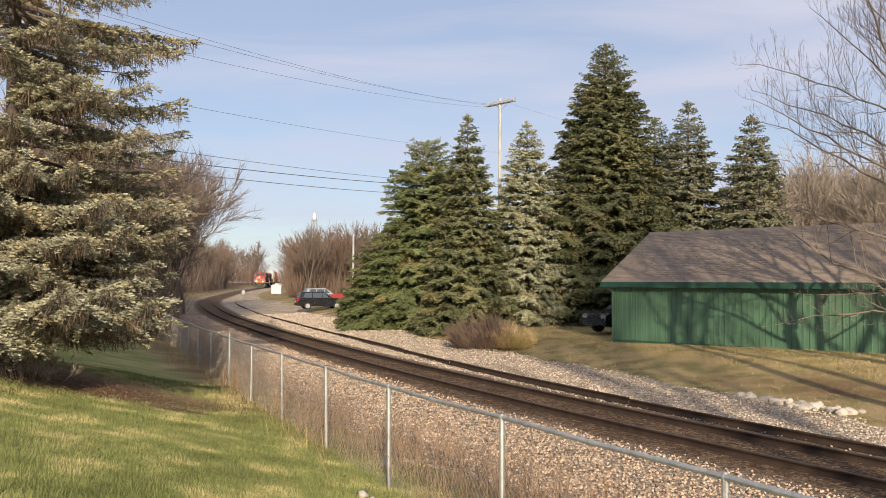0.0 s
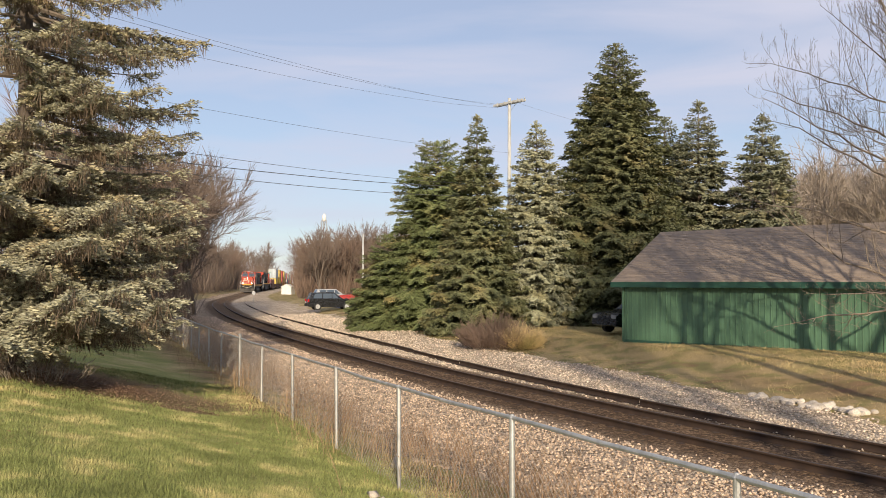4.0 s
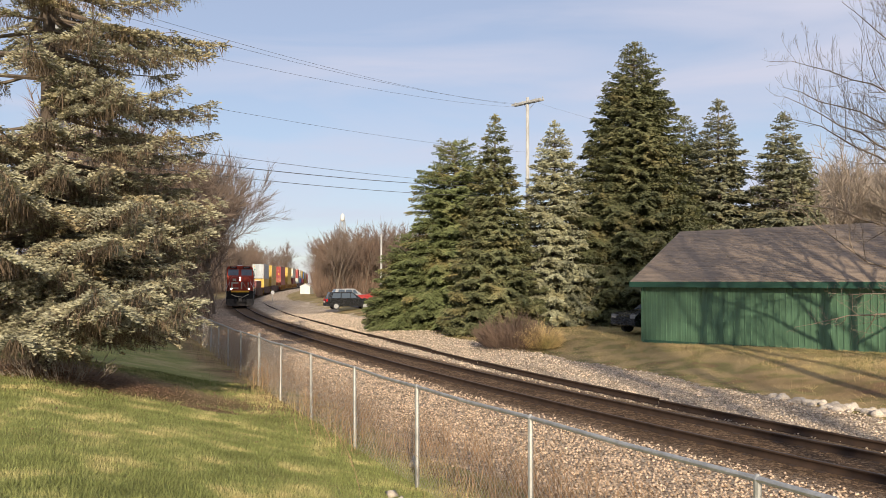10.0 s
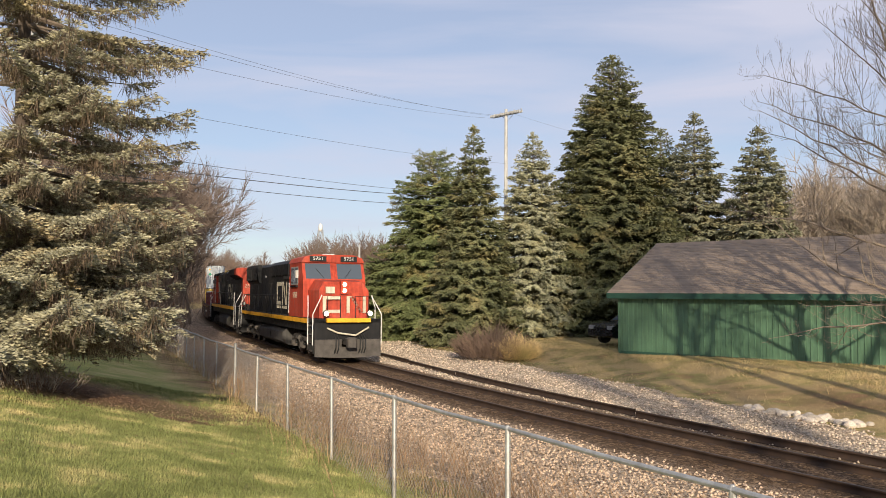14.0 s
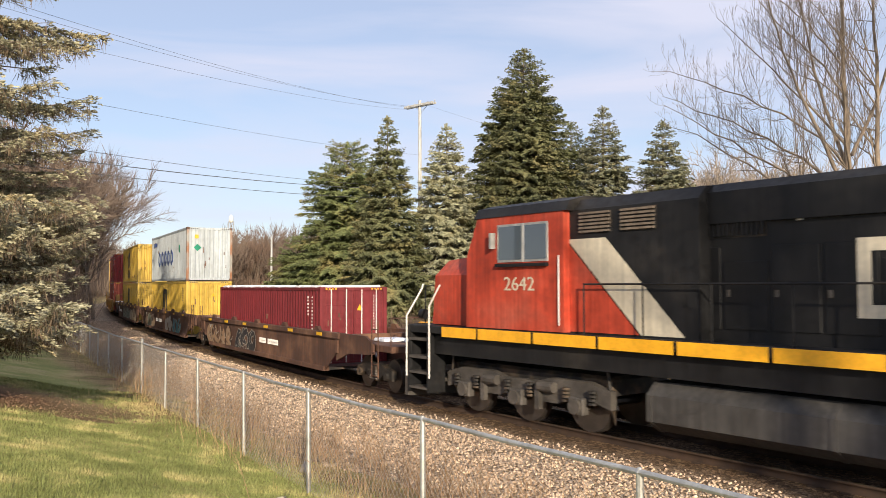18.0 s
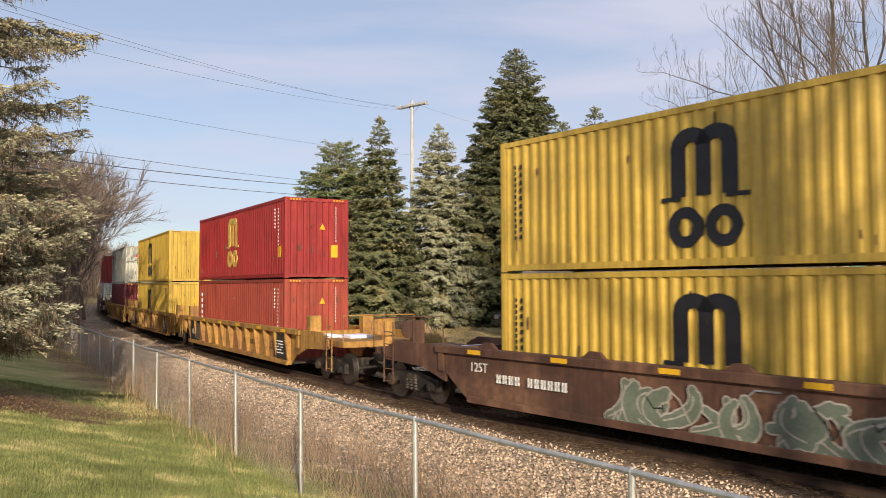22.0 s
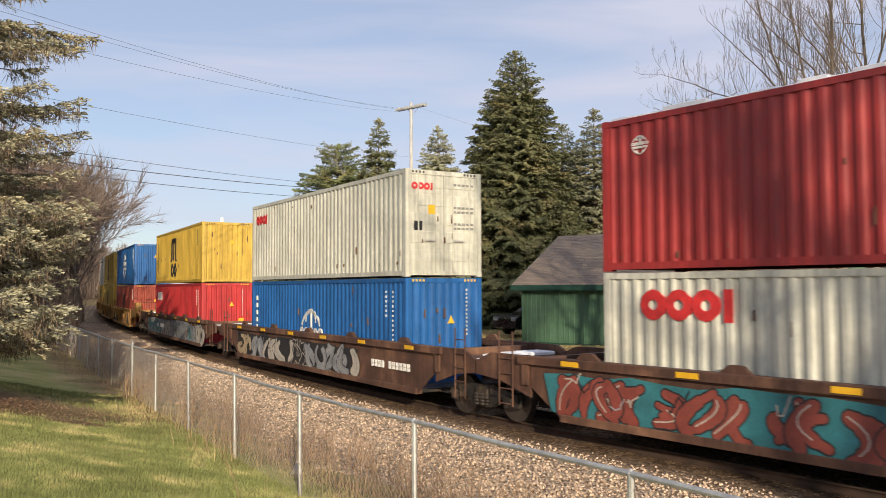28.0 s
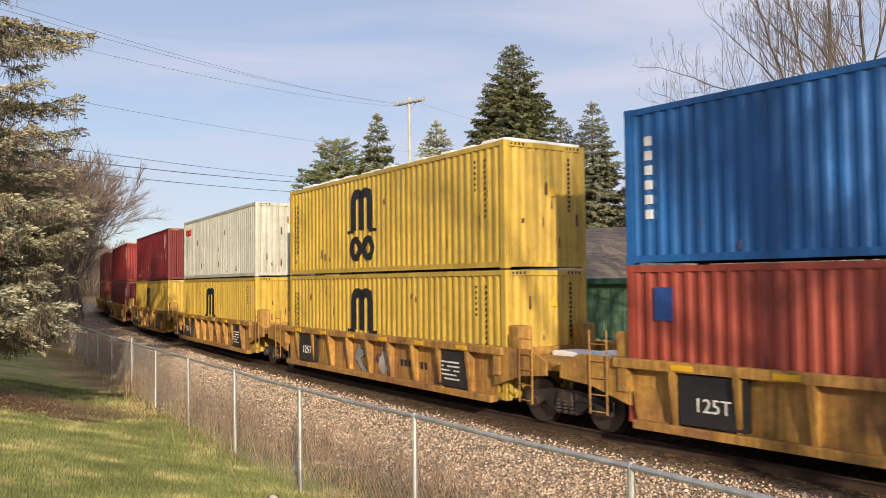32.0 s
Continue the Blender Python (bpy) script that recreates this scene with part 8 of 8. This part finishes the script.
# ---- stones on the far bank ----
def boulder(x, y, size, seed):
    r = random.Random(seed)
    bm = bmesh.new()
    bmesh.ops.create_icosphere(bm, subdivisions=2, radius=1.0)
    o = Vector((r.uniform(0, 50), r.uniform(0, 50), seed))
    for v in bm.verts:
        v.co *= 1 + 0.35 * noise.noise(v.co * 0.9 + o) + 0.1 * noise.noise(v.co * 2.5 + o)
    me = bpy.data.meshes.new("boulder")
    bm.to_mesh(me)
    bm.free()
    me.materials.append(M["boulder"])
    ob = tagged(new("boulder", me), "pale rounded field stone in a heap on the bank", "stone", "stone heap")
    ob.matrix_world = pose(x, y, gz(x, y) + size * 0.35, 0, 0, r.uniform(0, 360)) @ Matrix.Diagonal((size * r.uniform(0.9, 1.3), size * r.uniform(0.8, 1.1), size * r.uniform(0.6, 0.8), 1))
    me.update()


r_b = random.Random(12)
for k in range(46):
    u = k / 45
    x = 5.75 + (7.55 - 5.75) * u + r_b.uniform(-0.3, 0.3)
    y = 22.9 + (20.2 - 22.9) * u + r_b.uniform(-0.3, 0.55)
    boulder(x, y, r_b.uniform(0.07, 0.15), 100 + k)

# ---- parking lot, vehicles, far things ----
lot = Geo()
pts = [at_bearing(b, d) for b, d in ((-16.5, 112), (-14.2, 84), (-12.2, 72), (-7.0, 70), (-5.0, 112), (-9.0, 118))]
lot.f = [tuple(range(len(pts)))]
lot.v = [(x, y, gz(x, y) + 0.05) for x, y in pts]
tagged(part("parking_lot", lot, M["asphalt"]), "dark asphalt parking lot beside the railway", "parking lot", kind="structure")

M["car_black"] = mat("black car paint", (0.012, 0.013, 0.015), 0.25, 0, 0.1, 1.0)
M["car_silver"] = mat("silver car paint", (0.42, 0.42, 0.41), 0.3, 0.4, 0.1, 1.0)
M["car_red"] = mat("red car paint", (0.35, 0.02, 0.02), 0.3, 0, 0.1, 1.0)
M["tyre"] = mat("tyre rubber", (0.02, 0.02, 0.02), 0.85, 0, 0.2, 6.0)
M["tail"] = mat("red lamp glass", (0.45, 0.01, 0.015), 0.2)
M["rim"] = mat("alloy rim", (0.5, 0.5, 0.5), 0.35, 0.7)


def suv(x, y, turn, paint, label):
    ob = tagged(new("car"), label, "car", "parked cars")
    ob.matrix_world = pose(x, y, gz(x, y) + 0.06, 0, 0, turn)
    low = [(-2.3, 0.35), (-2.35, 0.75), (-2.25, 1.05), (0.95, 1.08), (2.05, 0.98), (2.3, 0.8), (2.35, 0.4), (1.9, 0.3), (-1.9, 0.3)]
    body = part("body", Geo().prism(low, -0.88, 0.88, "y"), paint, ob)
    g = Geo()
    lo = [(-2.22, 1.04), (1.05, 1.06)]
    top = [(-1.95, 1.66), (0.15, 1.70)]
    g.v = [(lo[0][0], -0.84, lo[0][1]), (lo[1][0], -0.84, lo[1][1]), (lo[1][0], 0.84, lo[1][1]), (lo[0][0], 0.84, lo[0][1]), (top[0][0], -0.66, top[0][1]), (top[1][0], -0.66, top[1][1]), (top[1][0], 0.66, top[1][1]), (top[0][0], 0.66, top[0][1])]
    g.f = [(0, 1, 2, 3), (4, 5, 6, 7), (0, 1, 5, 4), (1, 2, 6, 5), (2, 3, 7, 6), (3, 0, 4, 7)]
    part("cabin", g, paint, ob)
    for sy in (1, -1):
        for a, b in ((-1.85, -1.0), (-0.9, -0.05), (0.02, 0.62)):
            def P(q, z):
                u = (z - 1.05) / 0.63
                return (q * (1 - 0.16 * u * (1 if q > 0 else 0.4)), sy * (0.845 - 0.18 * u), z)
            w = Geo()
            w.quad(P(a, 1.12), P(b, 1.12), P(b - (0.35 if b > 0.5 else 0), 1.58), P(a + (0.12 if a < -1.5 else 0), 1.58))
            part("side_window", w, M["cab_glass"], ob)
        part("tail_lamp", Geo().box(-2.36, -2.2, *sorted((sy * 0.6, sy * 0.89)), 0.8, 1.05, 0.02), M["tail"], ob, "red tail lamp")
        part("headlamp", Geo().box(2.1, 2.33, *sorted((sy * 0.5, sy * 0.86)), 0.72, 0.9, 0.02), M["lamp_dark"], ob)
        for q in (-1.4, 1.4):
            wh = part("wheel", Geo().tube([(q, sy * 0.68, 0.34), (q, sy * 0.9, 0.34)], 0.34, 18), M["tyre"], ob)
            part("rim", Geo().tube([(q, sy * 0.9, 0.34), (q, sy * 0.91, 0.34)], 0.22, 14), M["rim"], wh)
    w = Geo()
    w.quad((-2.17, -0.7, 1.15), (-2.17, 0.7, 1.15), (-2.0, 0.6, 1.58), (-2.0, -0.6, 1.58))
    part("rear_window", w, M["cab_glass"], ob)
    w = Geo()
    w.quad((0.98, -0.72, 1.12), (0.98, 0.72, 1.12), (0.28, 0.62, 1.62), (0.28, -0.62, 1.62))
    part("windshield", w, M["cab_glass"], ob)
    part("bumper", Geo().box(-2.42, -2.2, -0.85, 0.85, 0.38, 0.6, 0.04), M["tyre"], ob)
    part("plate", Geo().box(-2.43, -2.41, -0.2, 0.2, 0.68, 0.82), M["white_paint"], ob)
    return ob


x, y = at_bearing(-14.55, 80)
suv(x, y, 25, M["car_black"], "black sport utility car parked with its rear to the railway")
x, y = at_bearing(-14.4, 96)
suv(x, y, 28, M["car_silver"], "silver sport utility car in the parking lot")
x, y = at_bearing(-12.7, 93)
suv(x, y, 200, M["car_red"], "red car in the parking lot, half hidden by the pines")
suv(4.9, 41.0, 215, M["car_black"], "dark car in the shade at the corner of the barn")

M["orange"] = mat("orange marker plastic", (0.70, 0.12, 0.03), 0.6)
x, y = at_bearing(-7.75, 50.5)
mk = tagged(new("marker_post"), "orange and white marker post at the edge of the trees", "marker post")
mk.location = (x, y, gz(x, y))
part("post", Geo().tube([(0, 0, -0.2), (0, 0, 1.05)], 0.05, 10), M["orange"], mk)
part("band", Geo().tube([(0, 0, 0.62), (0, 0, 0.78)], 0.054, 10), M["white_paint"], mk)

x, y = at_bearing(-17.45, 165)
sh = tagged(new("shed"), "small white shed beside the railway", "shed")
sh.location = (x, y, gz(x, y))
part("wall", Geo().prism(((-1.0, 0), (1.0, 0), (1.0, 1.5), (0, 1.95), (-1.0, 1.5)), -1.2, 1.2, "y"), M["white_paint"], sh)
part("roof", Geo().prism(((-1.1, 1.5), (0, 2.02), (1.1, 1.5), (1.1, 1.56), (0, 2.1), (-1.1, 1.56)), -1.3, 1.3, "y"), M["white_paint"], sh)
x, y = at_bearing(-19.75, 120)
sg = tagged(new("track_sign"), "small white round sign on a post beside the track", "sign")
sg.location = (x, y, gz(x, y))
part("post", Geo().tube([(0, 0, -0.2), (0, 0, 1.4)], 0.04, 8), M["galv"], sg)
part("plate", Geo().disc((0, -0.05, 1.4), 0.28, (0, -1, 0), 16, 0.02), M["white_paint"], sg)
p = on_line(105, 7.5)
cab = tagged(new("equipment_cabinet"), "grey metal equipment cabinet beside the track", "cabinet")
cab.location = (p.x, p.y, gz(p.x, p.y))
part("body", Geo().box(-0.9, 0.9, -0.8, 0.8, 0, 2.2, 0.04), M["galv"], cab)
part("door", Geo().box(-0.6, 0.6, -0.83, -0.8, 0.15, 2.0, 0.01), M["galv"], cab)
# water tower far off
x, y = at_bearing(-15.05, 420)
wt = tagged(new("water_tower"), "pale water tower far behind the trees", "water tower")
wt.location = (x, y, 2.0)
zt = 420 * math.tan(radians(4.85)) + 0.985
part("tank", Geo().tube([(0, 0, zt - 4.2), (0, 0, zt - 3.4), (0, 0, zt - 1.2), (0, 0, zt)], [0.5, 1.1, 1.1, 0.2], 16), M["white_paint"], wt, smooth=True)
for a in range(6):
    c, s_ = math.cos(a * 1.047), math.sin(a * 1.047)
    part("leg", Geo().tube([(c * 3.4, s_ * 3.4, 0), (c * 1.3, s_ * 1.3, zt - 3.4)], 0.16, 6), M["galv"], wt)
for z in (8, 16, 24):
    k = 3.4 - 2.1 * z / (zt - 3.4)
    part("ring_brace", Geo().tube([(math.cos(a * 1.047) * k, math.sin(a * 1.047) * k, z) for a in range(7)], 0.08, 5), M["galv"], wt)
x, y = at_bearing(-12.35, 112)
utility_pole(x, y, 9.0, 30, "wooden utility pole beyond the parking lot", 0)

# a low house behind the spruces
M["brick"] = mat("orange brick wall", (0.42, 0.15, 0.075), 0.85, 0, 0.2, 2.0, 0.004)
M["metal_roof"] = mat("pale metal roof", (0.50, 0.52, 0.53), 0.4, 0.3, 0.1, 1.5)
x, y = at_bearing(-1.5, 80)
hs = tagged(new("house"), "low brick house with pale roof behind the spruces", "house")
hs.matrix_world = pose(x, y, gz(x, y), 0, 0, -8)
part("wall", Geo().box(-11, 11, -4, 4, 0, 3.2), M["brick"], hs)
part("roof", Geo().prism(((-4.6, 3.1), (0, 5.6), (4.6, 3.1), (4.6, 3.3), (0, 5.85), (-4.6, 3.3)), -11.5, 11.5, "x"), M["metal_roof"], hs)
for k in range(6):
    q = -9 + k * 3.4
    w = part("window", Geo().box(q, q + 1.3, -4.05, -4.0, 0.9, 2.3), M["white_paint"], hs)
    part("pane", Geo().box(q + 0.08, q + 1.22, -4.07, -4.05, 0.98, 2.22), M["cab_glass"], w)
part("door", Geo().box(10.9 - 3, 10.9 - 2, -4.06, -4.0, 0, 2.1), M["white_paint"], hs)

motions()
